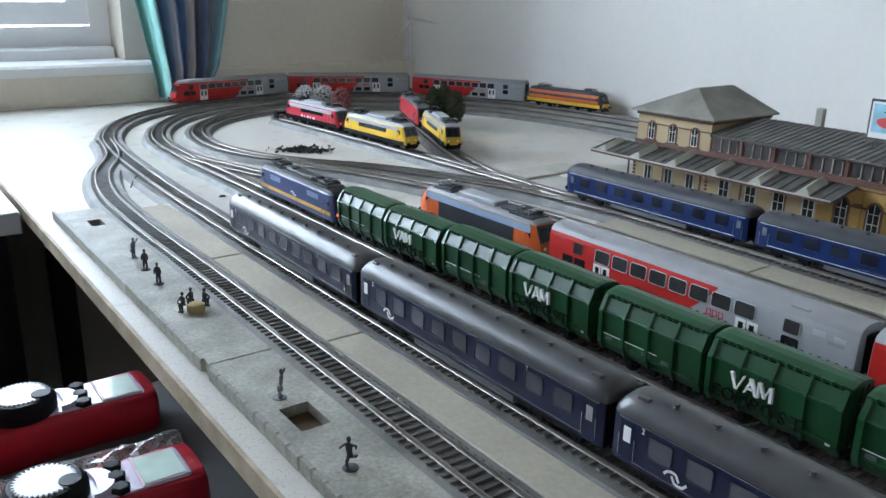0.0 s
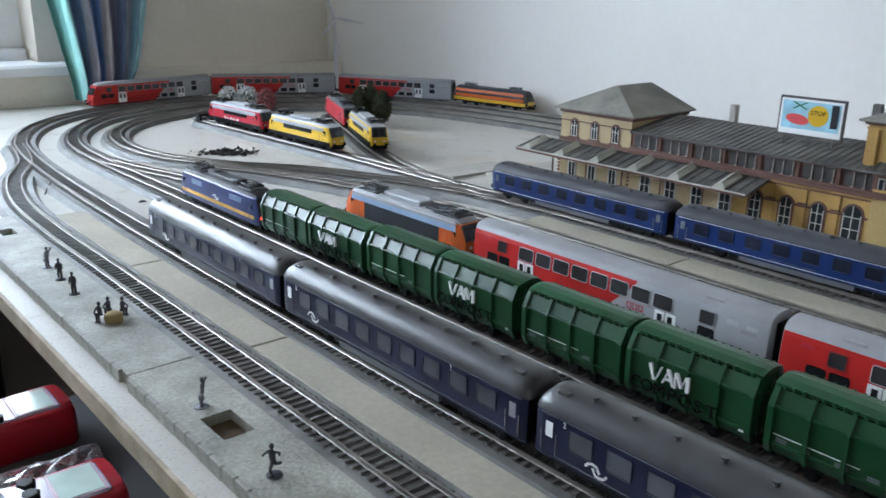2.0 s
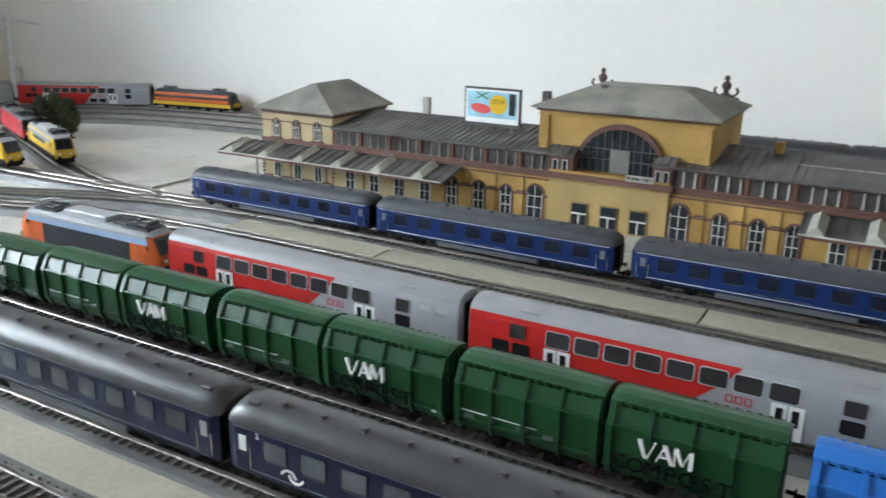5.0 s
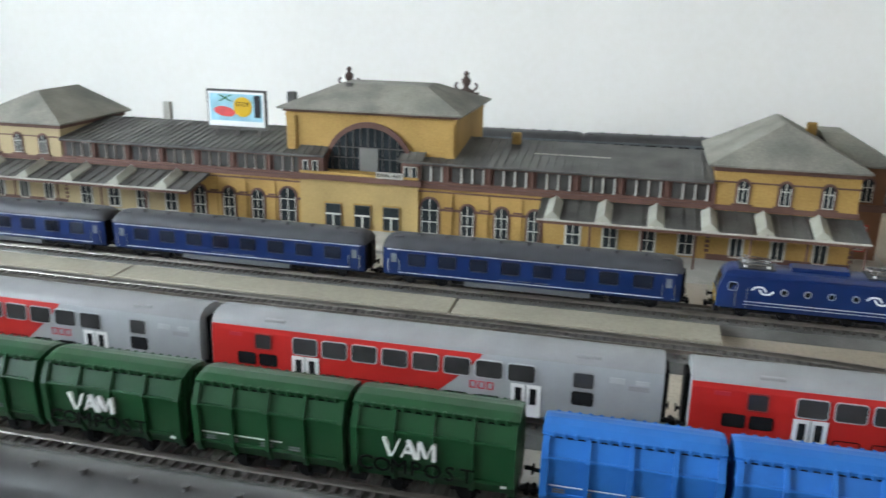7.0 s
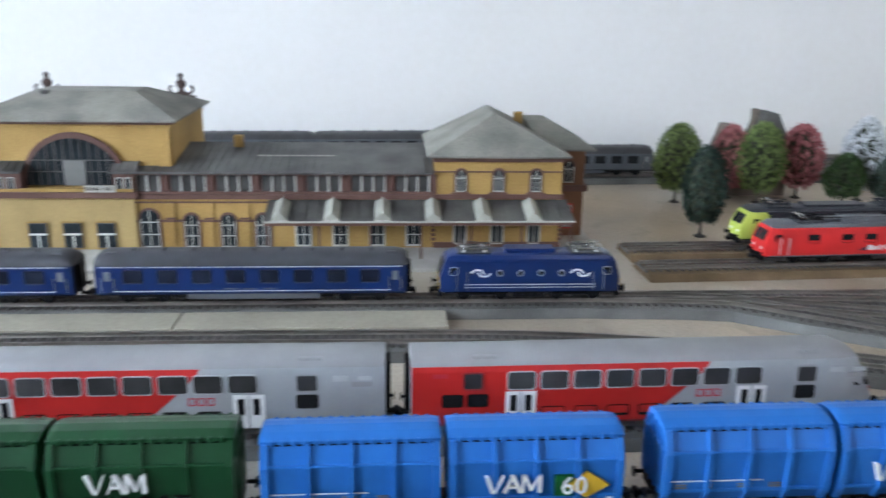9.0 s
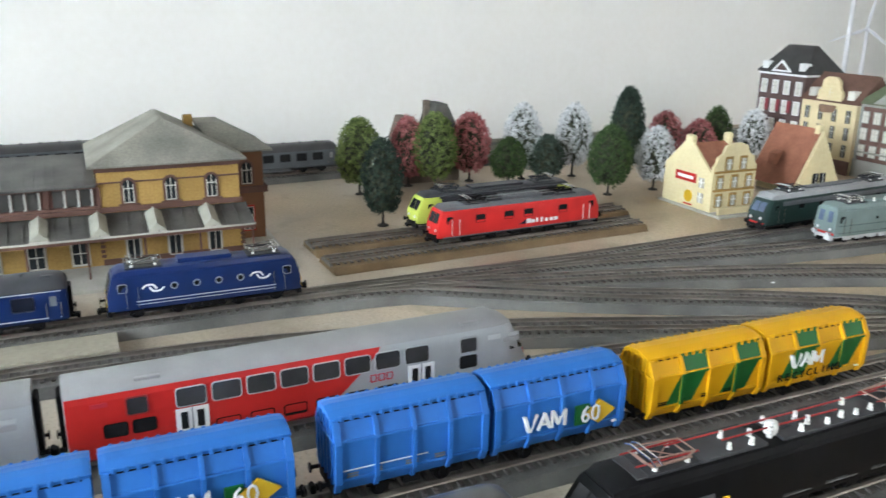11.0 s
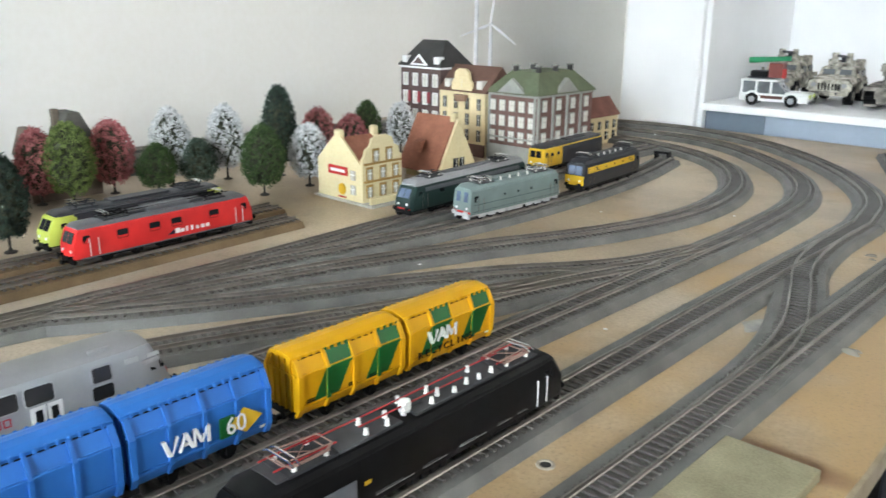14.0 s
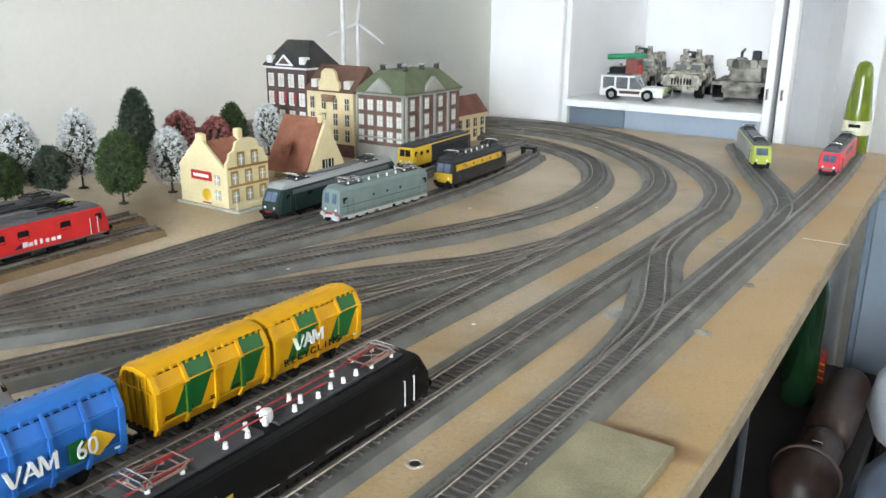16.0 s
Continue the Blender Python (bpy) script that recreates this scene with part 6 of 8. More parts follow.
        part("mullion", Shape().box(-4.8, -3.9, y - 0.8, y + 0.8, 6, 20).box(-4.8, -3.9, y - 9.2, y + 9.2, 20, 21.8), FRAME, o, "pale lower glazing bars")
    part("station_sign", Shape().box(-6.2, -4.4, 207, 238, 66, 73), STONE, f, "white station name board")
    for k, ch in enumerate("BONN HBF"):
        if ch != " ":
            text_part("letter", ch, 5.4, BLACKP, f, on_side(-6.4, 222.5 + 3.7 * (3.5 - k), 69.5))
    for y0, y1 in ((300, 334), (186, 212)):
        seam_roof(f, "bay_roof", -5, 87, 30, 101, y0, y1, 8)
        part("bay", Shape().box(-2, 14, y0 + 2, y1 - 2, 66, 85), TRIM, f)
        for k in range(2):
            facade_window(f, -2, y0 + (y1 - y0) * (0.33 + 0.34 * k), 6.5, 68, 81, False, TRIM, 0, 0)
    # urns with scrolls on the rear gables
    for y in (334, 177):
        u = Shape().box(168, 182, y - 16, y + 16, 138, 144, c=1.5)
        u.lathe([(9, 143), (9, 147), (4, 149), (3, 152), (5.5, 156), (6, 160), (3, 163), (2, 165), (3.6, 167), (2.2, 170), (0.6, 171)], 12, 175, y)
        for sg in (-1, 1):
            for k in range(5):
                a = k * 0.5
                u.cyl((175, y + sg * (8 + 6 * math.sin(a)), 145 + k * 2.2), (175, y + sg * (8 + 6 * math.sin(a + 0.5)), 147.4 + k * 2.2), 1.6, n=6)
        part("gable_urn", u, mat("urn_brown", (0.09, 0.06, 0.052), 0.6, 0, 0.2, 90, 600), st, "brown urn flanked by scrolls", smooth=40)
    for x, y, z, hh in ((98, 556, 100, 24), (80, 95, 100, 12), (96, -222, 124, 14)):
        part("chimney", Shape().box(x - 4, x + 4, y - 5, y + 5, z - 6, z + hh, c=1), OCHRE if y < 100 else STONE, st)
    part("roof_streak", Shape().loft([[(46, y, 94.6), (49, y, 95.1), (49, y, 95.4), (46, y, 94.9)] for y in (-14, 70)]), STONE, st, "thin pale streak on the roof")
    # the base the model stands on
    part("base_plate", Shape().box(-72, 190, -300, 845, 0.2, 4, c=0.8), STONE, st, "pale grey base plate")
    # hoarding on the roof
    b = thing("billboard", pose(0.949, 0.429, 0.094), "roof hoarding with a red, yellow and blue poster", "billboard")
    part("frame", Shape().box(-1.5, 2.5, -39, 39, 9, 56, c=0.8), ZINC, b)
    part("poster", Shape().box(-2.2, -1.4, -34, 34, 15, 51), mat("poster_blue", (0.33, 0.58, 0.68), 0.4, 0, 0.2, 60, 300), b)
    part("poster_border", Shape().box(-1.9, -1.45, -36.5, 36.5, 12.5, 53.5), WHITEP, b)
    part("caption", Shape().box(-2.5, -2.1, -35, 35, 13.5, 19), WHITEP, b)
    part("shape", Shape().slab([(-2.2, 15 + 14 * math.cos(a), 30 + 6 * math.sin(a) + 1.5 * math.cos(a)) for a in np.linspace(0, 2 * math.pi, 16, endpoint=False)], (-0.5, 0, 0)), mat("poster_red", (0.66, 0.09, 0.09), 0.45), b, "red oval")
    part("shape", Shape().slab([(-2.2, -9 + 12 * math.cos(a), 36 + 12 * math.sin(a)) for a in np.linspace(0, 2 * math.pi, 16, endpoint=False)], (-0.7, 0, 0)), YELLOW, b, "yellow disc")
    text_part("word", "STOP", 7.5, BLACKP, b, on_side(-3.0, -9, 39))
    for sg in (-1, 1):
        part("shape", Shape().slab([(-2.3, 12 + 8 * sg, 42), (-2.3, 15 + 8 * sg, 42), (-2.3, 15 - 8 * sg, 50), (-2.3, 12 - 8 * sg, 50)], (-0.4, 0, 0)), STRIPEG, b, "green cross bar")
    part("shape", Shape().box(-2.8, -2.0, -32, -24, 24, 50), ANTHR, b, "dark signal shape")
    for y in (-28, 0, 28):
        part("prop", Shape().box(-1, 1.5, y - 1.5, y + 1.5, -2, 10), ZINC, b)


def make_canopy(st, c0, c1):
    cp = seam_roof(st, "canopy", -50, 45.5, 0, 57, c0, c1, 13)
    part("fascia", Shape().box(-51.5, -49, c0, c1, 42.5, 46.5), TRIM, cp)
    part("gutter", Shape().cyl((-52, c0, 46.4), (-52, c1, 46.4), 1.1, n=6), STONE, cp)
    n = 6
    step = 61.5 if c0 > 0 else 51.6
    for k in range(n):
        y = c0 + (37 if c0 > 0 else 41) + k * step
        ends = [[(x, y - 8, z), (x, y + 8, z), (x + d, y + 7.6, z + 2.0), (x + 2.4 * d, y, z + 6.8), (x + d, y - 7.6, z + 2.0)] for x, z, d in ((-47.5, 46.2, 3.0), (-9, 55.0, 0.4))]
        lantern = part("skylight", Shape().loft(ends), SKYL, cp, "frosted gabled skylight")
        part("skylight_sill", Shape().box(-48.4, -46.9, y - 8.6, y + 8.6, 46.0, 47.0), STONE, lantern)
        part("ridge_bar", Shape().cyl(tuple(ends[0][3]), tuple(ends[1][3]), 0.55, n=5), STONE, lantern)
    for k in range(n + 1):
        y = c0 + (c1 - c0) * (k + 0.02) / n * 0.99
        if abs(y - c1) < 30 and c0 > 0:
            continue
        p = Shape().cyl((-40, y, 4), (-40, y, 46), 1.1, n=8)
        p.loft([[(-40, y - 0.6, 38), (-40, y + 0.6, 38), (-40, y + 0.6, 40), (-40, y - 0.6, 40)], [(-20, y - 0.6, 50), (-20, y + 0.6, 50), (-20, y + 0.6, 52), (-20, y - 0.6, 52)]])
        part("post", p, TRIM, cp)


make_station()


# ---- town houses ----
def make_house(name, label, m, w, d, h, wall, roofm, rows, cols, win=(8.0, 14.0), roof_h=30.0, gable=False, surround=None, side_cols=0, trim=None, pane=None, frame=None, z0=12.0, ridge_x=True, ridge=(0.45, 0.55)):
    """A model house. Its front faces -y in its own frame; w across, d deep (mm)."""
    t = thing(name, m, label, "house", "model town houses")
    part("wall", Shape().box(0, w, 0, d, 0, h), wall, t)
    if trim:
        for z in (h - 4, h * 0.34, 2):
            part("cornice", Shape().box(-1.6, w + 1.6, -1.6, d + 1.6, z, z + 3.2), trim, t)
    for r in range(rows):
        for c in range(cols):
            x = w * (c + 0.5) / cols
            z = z0 + (h - z0 - 6) * (r + 0.12) / rows
            front_window(t, x, 0.0, z, win[0], win[1], surround or wall, pane, frame)
        for c in range(side_cols):
            y = d * (c + 0.5) / side_cols
            z = z0 + (h - z0 - 6) * (r + 0.12) / rows
            front_window(t, y, 0.0, z, win[0], win[1], surround or wall, pane, frame, side=True)
    s = Shape()
    o = 4
    if gable:
        if ridge_x:
            s.loft([[(-o + k, -o, h), (-o + k, d + o, h), (-o + k, d / 2, h + roof_h)] for k in (0, w + 2 * o)])
        else:
            s.loft([[(-o, k - o, h), (w + o, k - o, h), (w / 2, k - o, h + roof_h)] for k in (0, d + 2 * o)])
    else:
        hip_roof(s, -o, w + o, -o, d + o, h + 2, h + roof_h, w * 0.22, w * 0.78, d * ridge[0], d * ridge[1])
    part("roof", s, roofm, t)
    return t


def front_window(t, x, y, z, w, h, surround, pane=None, frame=None, side=False):
    def bx(s, a0, a1, p0, p1, b0, b1):
        if side:
            s.box(p0, p1, a0, a1, b0, b1)
        else:
            s.box(a0, a1, p0, p1, b0, b1)
        return s
    o = part("window", bx(Shape(), x - w / 2 - 1.2, x + w / 2 + 1.2, -0.9, 0.5, z - 1.2, z + h + 1.2), surround, t)
    part("pane", bx(Shape(), x - w / 2, x + w / 2, -1.1, 0, z, z + h), pane or FRAME, o)
    s = Shape()
    bx(s, x - 0.4, x + 0.4, -1.5, -1, z, z + h)
    bx(s, x - w / 2, x + w / 2, -1.5, -1, z + h * 0.55, z + h * 0.55 + 0.8)
    part("glazing", s, frame or STONE, o)
    return o


REDROOF = mat("red_tile_roof", (0.29, 0.115, 0.07), 0.75, 0, 0.18, 40, 260, 0.6)
GREENROOF = mat("green_copper_roof", (0.125, 0.145, 0.085), 0.7, 0, 0.15, 30, 260, 0.4)
BLACKROOF = mat("black_slate_roof", (0.045, 0.043, 0.042), 0.65, 0, 0.2, 40, 260, 0.4)
BRICKD = mat("dark_brick", (0.10, 0.065, 0.06), 0.75, 0, 0.2, 50, 500, 0.5)
BRICKB = mat("brown_brick", (0.15, 0.085, 0.07), 0.75, 0, 0.2, 50, 500, 0.5)
CREAMH = mat("cream_render", (0.66, 0.55, 0.33), 0.7, 0, 0.08, 30, 300, 0.2)
YCREAM = mat("yellow_cream_wall", (0.66, 0.57, 0.34), 0.65, 0, 0.06, 30, 300, 0.2)
GREYST = mat("grey_stone", (0.30, 0.30, 0.27), 0.75, 0, 0.1, 40, 400, 0.3)
MAROON = mat("maroon_shutter", (0.26, 0.04, 0.05), 0.6)


def make_town():
    face = lambda x, y: pose(x, y, 0, 0, 0, 180)    # front towards +y; own x runs towards -x
    a = make_house("town_house", "tall dark brick town house with white windows and a black roof", face(1.180, -1.235), 102, 80, 150, BRICKD, BLACKROOF, 4, 4, (11, 21), 46, surround=WHITEP, trim=WHITEP, pane=FRAME)
    p = Shape().slab([(28, -2.5, 152), (74, -2.5, 152), (51, -2.5, 172)], (0, -2, 0))
    part("pediment", p, WHITEP, a, "white triangular pediment")
    part("pediment_field", Shape().slab([(37, -4.6, 155), (65, -4.6, 155), (51, -4.6, 167)], (0, -0.6, 0)), BRICKD, a)
    for x in (10, 92):
        part("dormer", Shape().box(x - 7, x + 7, -1, 14, 152, 168, c=1), WHITEP, a)
    for k in range(3):
        part("shutter", Shape().box(20 + k * 25, 27 + k * 25, -2.2, -0.8, 84, 104), MAROON, a)
    b = make_house("town_house", "cream town house with a curved gable and brown roof", face(1.076, -1.232), 108, 80, 112, CREAMH, mat("brown_tile_roof", (0.14, 0.075, 0.055), 0.75, 0, 0.15, 40, 260, 0.5), 3, 4, (9, 20), 44, gable=True, surround=CREAMH, pane=CLPANE, frame=FRAME, z0=24)
    part("ground_floor", Shape().box(-1, 109, -2.5, 0, 0, 22), BRICKB, b)
    gb = [(30, 112), (78, 112), (78, 128), (72, 134), (70, 146), (62, 152), (46, 152), (38, 146), (36, 134), (30, 128)]
    part("curved_gable", Shape().slab([(x, -1.5, z) for x, z in gb], (0, 6, 0)), CREAMH, b)
    front_window(b, 54, -1.5, 120, 9, 14, CREAMH, PANE, FRAME)
    part("balcony", Shape().lathe([(12, 96), (15, 104), (15, 107)], 14, 54, 0), mat("brown_stone", (0.25, 0.15, 0.1), 0.7), b)
    for x in (16, 92):
        part("dormer", Shape().box(x - 7, x + 7, 2, 24, 114, 132, c=1), FRAME, b)
    # the corner house, its long side turned to the track
    c = make_house("town_house", "brown brick corner house with grey pilasters and a green roof", face(0.965, -1.238), 104, 165, 116, BRICKB, GREENROOF, 4, 5, (11, 17), 36, surround=GREYST, side_cols=0, pane=FRAME, trim=GREYST, z0=6, ridge=(0.2, 0.8))
    for k in (0, 5):
        part("pilaster", Shape().box(k * 19.6 + 1, k * 19.6 + 5.0, -2.6, 0, 4, 112), GREYST, c)
    part("plinth", Shape().box(-1.5, 106, -2.4, 0, 0, 28), GREYST, c)
    part("pediment", Shape().slab([(22, -4, 117), (82, -4, 117), (52, -4, 142)], (0, 8, 0)), GREYST, c)
    for k in range(4):
        for r in range(4):
            y = 165 * (k + 0.5) / 4
            z = 8 + r * 27
            w = part("window", Shape().box(103.5, 105.4, y - 7, y + 7, z - 1, z + 19), GREYST, c)
            part("pane", Shape().box(104, 105.8, y - 5.6, y + 5.6, z, z + 17), FRAME, w)
            part("glazing", Shape().box(105.6, 106.3, y - 0.4, y + 0.4, z, z + 17).box(105.6, 106.3, y - 5.6, y + 5.6, z + 9, z + 10), STONE, w)
        part("pilaster", Shape().box(104, 107.2, k * 41 + 1, k * 41 + 6, 4, 112), GREYST, c)
    part("pediment", Shape().slab([(108, 50, 117), (108, 115, 117), (108, 82, 142)], (-8, 0, 0)), GREYST, c)
    for x, y in ((30, 36), (78, 36), (30, 84), (78, 84), (78, 128)):
        part("chimney", Shape().box(x - 4, x + 4, y - 4, y + 4, 138, 160, c=1), BLACKROOF, c)
        part("chimney_cap", Shape().box(x - 5, x + 5, y - 5, y + 5, 160, 162, c=0.5), GREYST, c)
    d = make_house("town_house", "low cream row house with a red tiled roof", face(0.955, -1.462), 50, 105, 54, CREAMH, mat("dull_rose_roof", (0.20, 0.085, 0.065), 0.8, 0, 0.2, 40, 260, 0.5), 2, 3, (9, 15), 34, gable=True, surround=CREAMH, pane=PANE, frame=FRAME, ridge_x=False, side_cols=0)
    for k in range(4):
        for r in range(2):
            y, z = 105 * (k + 0.5) / 4, 8 + r * 21
            w = part("window", Shape().box(49.6, 51, y - 5, y + 5, z, z + 16), PANE, d)
            part("glazing", Shape().box(50.8, 51.6, y - 0.4, y + 0.4, z, z + 16).box(50.8, 51.6, y - 5, y + 5, z + 9, z + 9.9), FRAME, w)
    # the two small gabled houses by the siding
    e = thing("gabled_house", pose(0.945, -0.845, 0, 0, 0, 180), "pale yellow gabled house with red roof and painted signs", "house", "model town houses")
    part("wall", Shape().box(0, 90, 0, 72, 0, 54), YCREAM, e)
    part("gable", Shape().slab([(0, 0, 54), (90, 0, 54), (50, 0, 88), (36, 0, 88)], (0, 4, 0)), YCREAM, e)
    part("roof", Shape().loft([[(-3, y, 54), (93, y, 54), (44, y, 86)] for y in (3.5, 74)]), REDROOF, e)
    part("chimney", Shape().box(36, 50, -0.5, 8, 82, 97, c=1.5), YCREAM, e)
    part("chimney", Shape().box(40, 50, 60, 70, 80, 97, c=1.5), YCREAM, e)
    part("sign", Shape().box(24, 64, -1.0, 0, 36, 48), RED, e, "red sign panel")
    part("sign_bar", Shape().box(29, 59, -1.5, -0.8, 40.0, 44.0), WHITEP, e, "white lettering bar")
    part("emblem", Shape().cyl((52, 0.2, 17), (52, -1.0, 17), 8, n=18), YELLOW, e, "yellow round emblem")
    part("emblem_bar", Shape().box(44, 60, -1, 0, 5, 7), RED, e)
    stp = [(0, 0), (72, 0), (72, 62), (68, 66), (66, 74), (58, 78), (54, 88), (44, 92), (28, 92), (18, 88), (14, 78), (6, 74), (4, 66), (0, 62)]
    part("ornate_front", Shape().slab([(90, y, z) for y, z in stp], (4, 0, 0)), YCREAM, e, "curved gable front with mouldings")
    for r in range(3):
        for k in range(3 if r < 2 else 2):
            y, z = (72 * (k + 0.5) / 3 if r < 2 else 24 + 24 * k), 10 + r * 24
            w = part("window", Shape().box(93.5, 95.2, y - 6, y + 6, z - 1, z + 17), OCHRE, e)
            part("pane", Shape().box(94, 95.6, y - 4.2, y + 4.2, z, z + 14), SKYL, w)
            part("glazing", Shape().box(95.4, 96.2, y - 0.5, y + 0.5, z, z + 14).box(95.4, 96.2, y - 4.2, y + 4.2, z + 8, z + 9), WHITEP, w)
        part("moulding", Shape().box(94, 96.5, 2, 70, 30 + r * 24, 32.5 + r * 24), OCHRE, e) if r < 2 else None
    for z in (12, 32):
        w = part("window", Shape().box(70, 80, -1.0, 0, z, z + 13), STONE, e)
        part("glazing", Shape().box(74.6, 75.4, -1.6, -0.9, z, z + 13).box(70, 80, -1.6, -0.9, z + 7, z + 8), WHITEP, w)
    part("base_plate", Shape().box(-4, 118, -5, 78, 0.2, 3), STONE, e)
    part("garden_wall", Shape().box(106, 110, 0, 74, 3, 12, c=0.8), YCREAM, e)
    f = thing("gabled_house", pose(1.0, -1.03, 0, 0, 0, 180), "small house with a steep red tiled roof", "house", "model town houses")
    part("wall", Shape().box(34, 114, 8, 78, 0, 26), YCREAM, f)
    part("roof", Shape().loft([[(x, -4, 12), (x, 90, 12), (x, 43, 94), (x, 42, 94)] for x in (26, 110)]), REDROOF, f)
    part("gable", Shape().loft([[(x, 0, 12), (x, 86, 12), (x, 43, 91), (x, 42, 91)] for x in (110, 115)]), YCREAM, f)
    part("dormer", Shape().loft([[(x, -1, 40), (x, 10, 60), (x, -1, 56)] for x in (60, 76)]), REDROOF, f)
    for y in (36, 50):
        w = part("window", Shape().box(114.5, 116.4, y - 5, y + 5, 14, 32), PANE, f)
        part("glazing", Shape().box(116.2, 117, y - 0.5, y + 0.5, 14, 32), FRAME, w)
    part("chimney", Shape().box(100, 110, 38, 48, 80, 100, c=1.5), YCREAM, f)
    RUINM = mat("brown_grey_stone", (0.17, 0.135, 0.11), 0.85, 0, 0.25, 40, 300, 0.5)
    # grey ruin-like house among the trees
    g = thing("stone_house", pose(1.205, -0.535, 0, 0, 0, 180), "brown-grey stone house with steep gables behind the trees", "house", "model town houses")
    part("wall", Shape().box(0, 40, 4, 100, 0, 66), RUINM, g)
    part("gable", Shape().loft([[(x, 0, 62), (x, 34, 62), (x, 22, 98), (x, 12, 98)] for x in (-2, 42)]), RUINM, g)
    part("roof", Shape().loft([[(x, 44, 64), (x, 104, 64), (x, 78, 116), (x, 62, 116)] for x in (-2, 42)]), mat("dark_shingle", (0.10, 0.095, 0.085), 0.8, 0, 0.25, 40, 300, 0.5), g)
    part("chimney", Shape().box(12, 20, 50, 60, 84, 120, c=1), RUINM, g)


make_town()


# ---- trees ----
def make_tree(m, h, w, leaf, label, conical=0.0, trunk_h=0.16):
    """A model tree: disc foot, tapered trunk with limbs, and a crown of many small tufts."""
    t = thing("model_tree", m, label, "tree", "model trees")
    bark = BARK
    s = Shape().lathe([(7, 0.2), (6.6, 1.6), (2.4, 2.4), (1.5, 6), (1.2, h * 0.5), (0.5, h * 0.8)], 9)
    rnd = random.Random(int(h * 7 + w * 13))
    for k in range(7):
        a = rnd.uniform(0, 6.28)
        z = h * (trunk_h + 0.08 * k)
        s.cyl((0, 0, z), (w * 0.32 * math.cos(a), w * 0.32 * math.sin(a), z + h * 0.12), 0.8, 0.3, n=5)
    part("trunk", s, bark, t, smooth=40)
    c = Shape()
    z0, z1 = h * trunk_h, h
    # the crown's radius by height: bulged low, drawn in above
    radius = lambda u: w / 2 * (math.sin(math.pi * min(1, u * 0.93 + 0.07)) ** 0.50) * (1 - conical * u) * 1.02
    # dark core: the shade between the tufts is put into its colour
    core = []
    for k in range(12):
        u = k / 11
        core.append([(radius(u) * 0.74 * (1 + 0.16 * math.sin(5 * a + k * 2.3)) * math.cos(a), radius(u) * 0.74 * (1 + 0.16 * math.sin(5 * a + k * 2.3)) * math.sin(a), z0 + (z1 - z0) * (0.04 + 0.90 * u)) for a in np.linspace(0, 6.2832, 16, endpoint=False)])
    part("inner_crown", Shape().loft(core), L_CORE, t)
    n = max(170, int(3.2 * w * (z1 - z0) / 42))
    for k in range(n):
        # tufts spread over the crown, each a knot of small leaves
        u = (k + 0.5) / n
        a = k * 2.39996 + rnd.uniform(-0.3, 0.3)
        r = radius(u) * rnd.uniform(0.84, 1.03)
        p0 = Vector((r * math.cos(a), r * math.sin(a), z0 + (z1 - z0) * (0.02 + 0.96 * u) + rnd.uniform(-2, 2)))
        for j in range(17):
            p = p0 + Vector((rnd.gauss(0, 1.8), rnd.gauss(0, 1.8), rnd.gauss(0, 1.8)))
            q = rnd.uniform(0.8, 1.6)
            d1 = Vector((rnd.uniform(-1, 1), rnd.uniform(-1, 1), rnd.uniform(-1, 1))).normalized()
            d2 = d1.orthogonal().normalized()
            d3 = d1.cross(d2)
            c.add([p + d2 * q, p - d2 * q * 0.5 + d3 * q * 0.8, p - d2 * q * 0.5 - d3 * q * 0.8, p + d1 * q], [(0, 1, 3), (1, 2, 3), (2, 0, 3), (0, 2, 1)])
    cr = part("crown", c, leaf, t)
    cr["kind"] = "stuff"
    return t


def leaf_mat(name, a, b):
    m = mat(name, a, 0.85, 0, 0.35, 140, 900, 0.0, b)
    return m


BARK = mat("tree_trunk_plastic", (0.04, 0.035, 0.03), 0.7)
# dark foliage colour standing for the shaded inside of every crown
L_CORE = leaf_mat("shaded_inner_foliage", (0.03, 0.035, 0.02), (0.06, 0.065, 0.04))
L_OLIVE = leaf_mat("olive_foliage", (0.07, 0.11, 0.028), (0.19, 0.24, 0.075))
L_GREEN = leaf_mat("mid_green_foliage", (0.025, 0.06, 0.018), (0.07, 0.11, 0.038))
L_DARK = leaf_mat("dark_green_foliage", (0.014, 0.026, 0.018), (0.04, 0.062, 0.045))
L_PINE = leaf_mat("grey_green_foliage", (0.03, 0.055, 0.04), (0.08, 0.11, 0.08))
L_BEHIND = leaf_mat("brown_green_foliage", (0.03, 0.038, 0.018), (0.07, 0.08, 0.04))
L_RED = leaf_mat("pink_red_foliage", (0.27, 0.05, 0.055), (0.50, 0.20, 0.20))
L_WHITE = leaf_mat("white_blossom", (0.55, 0.58, 0.57), (0.90, 0.92, 0.91))

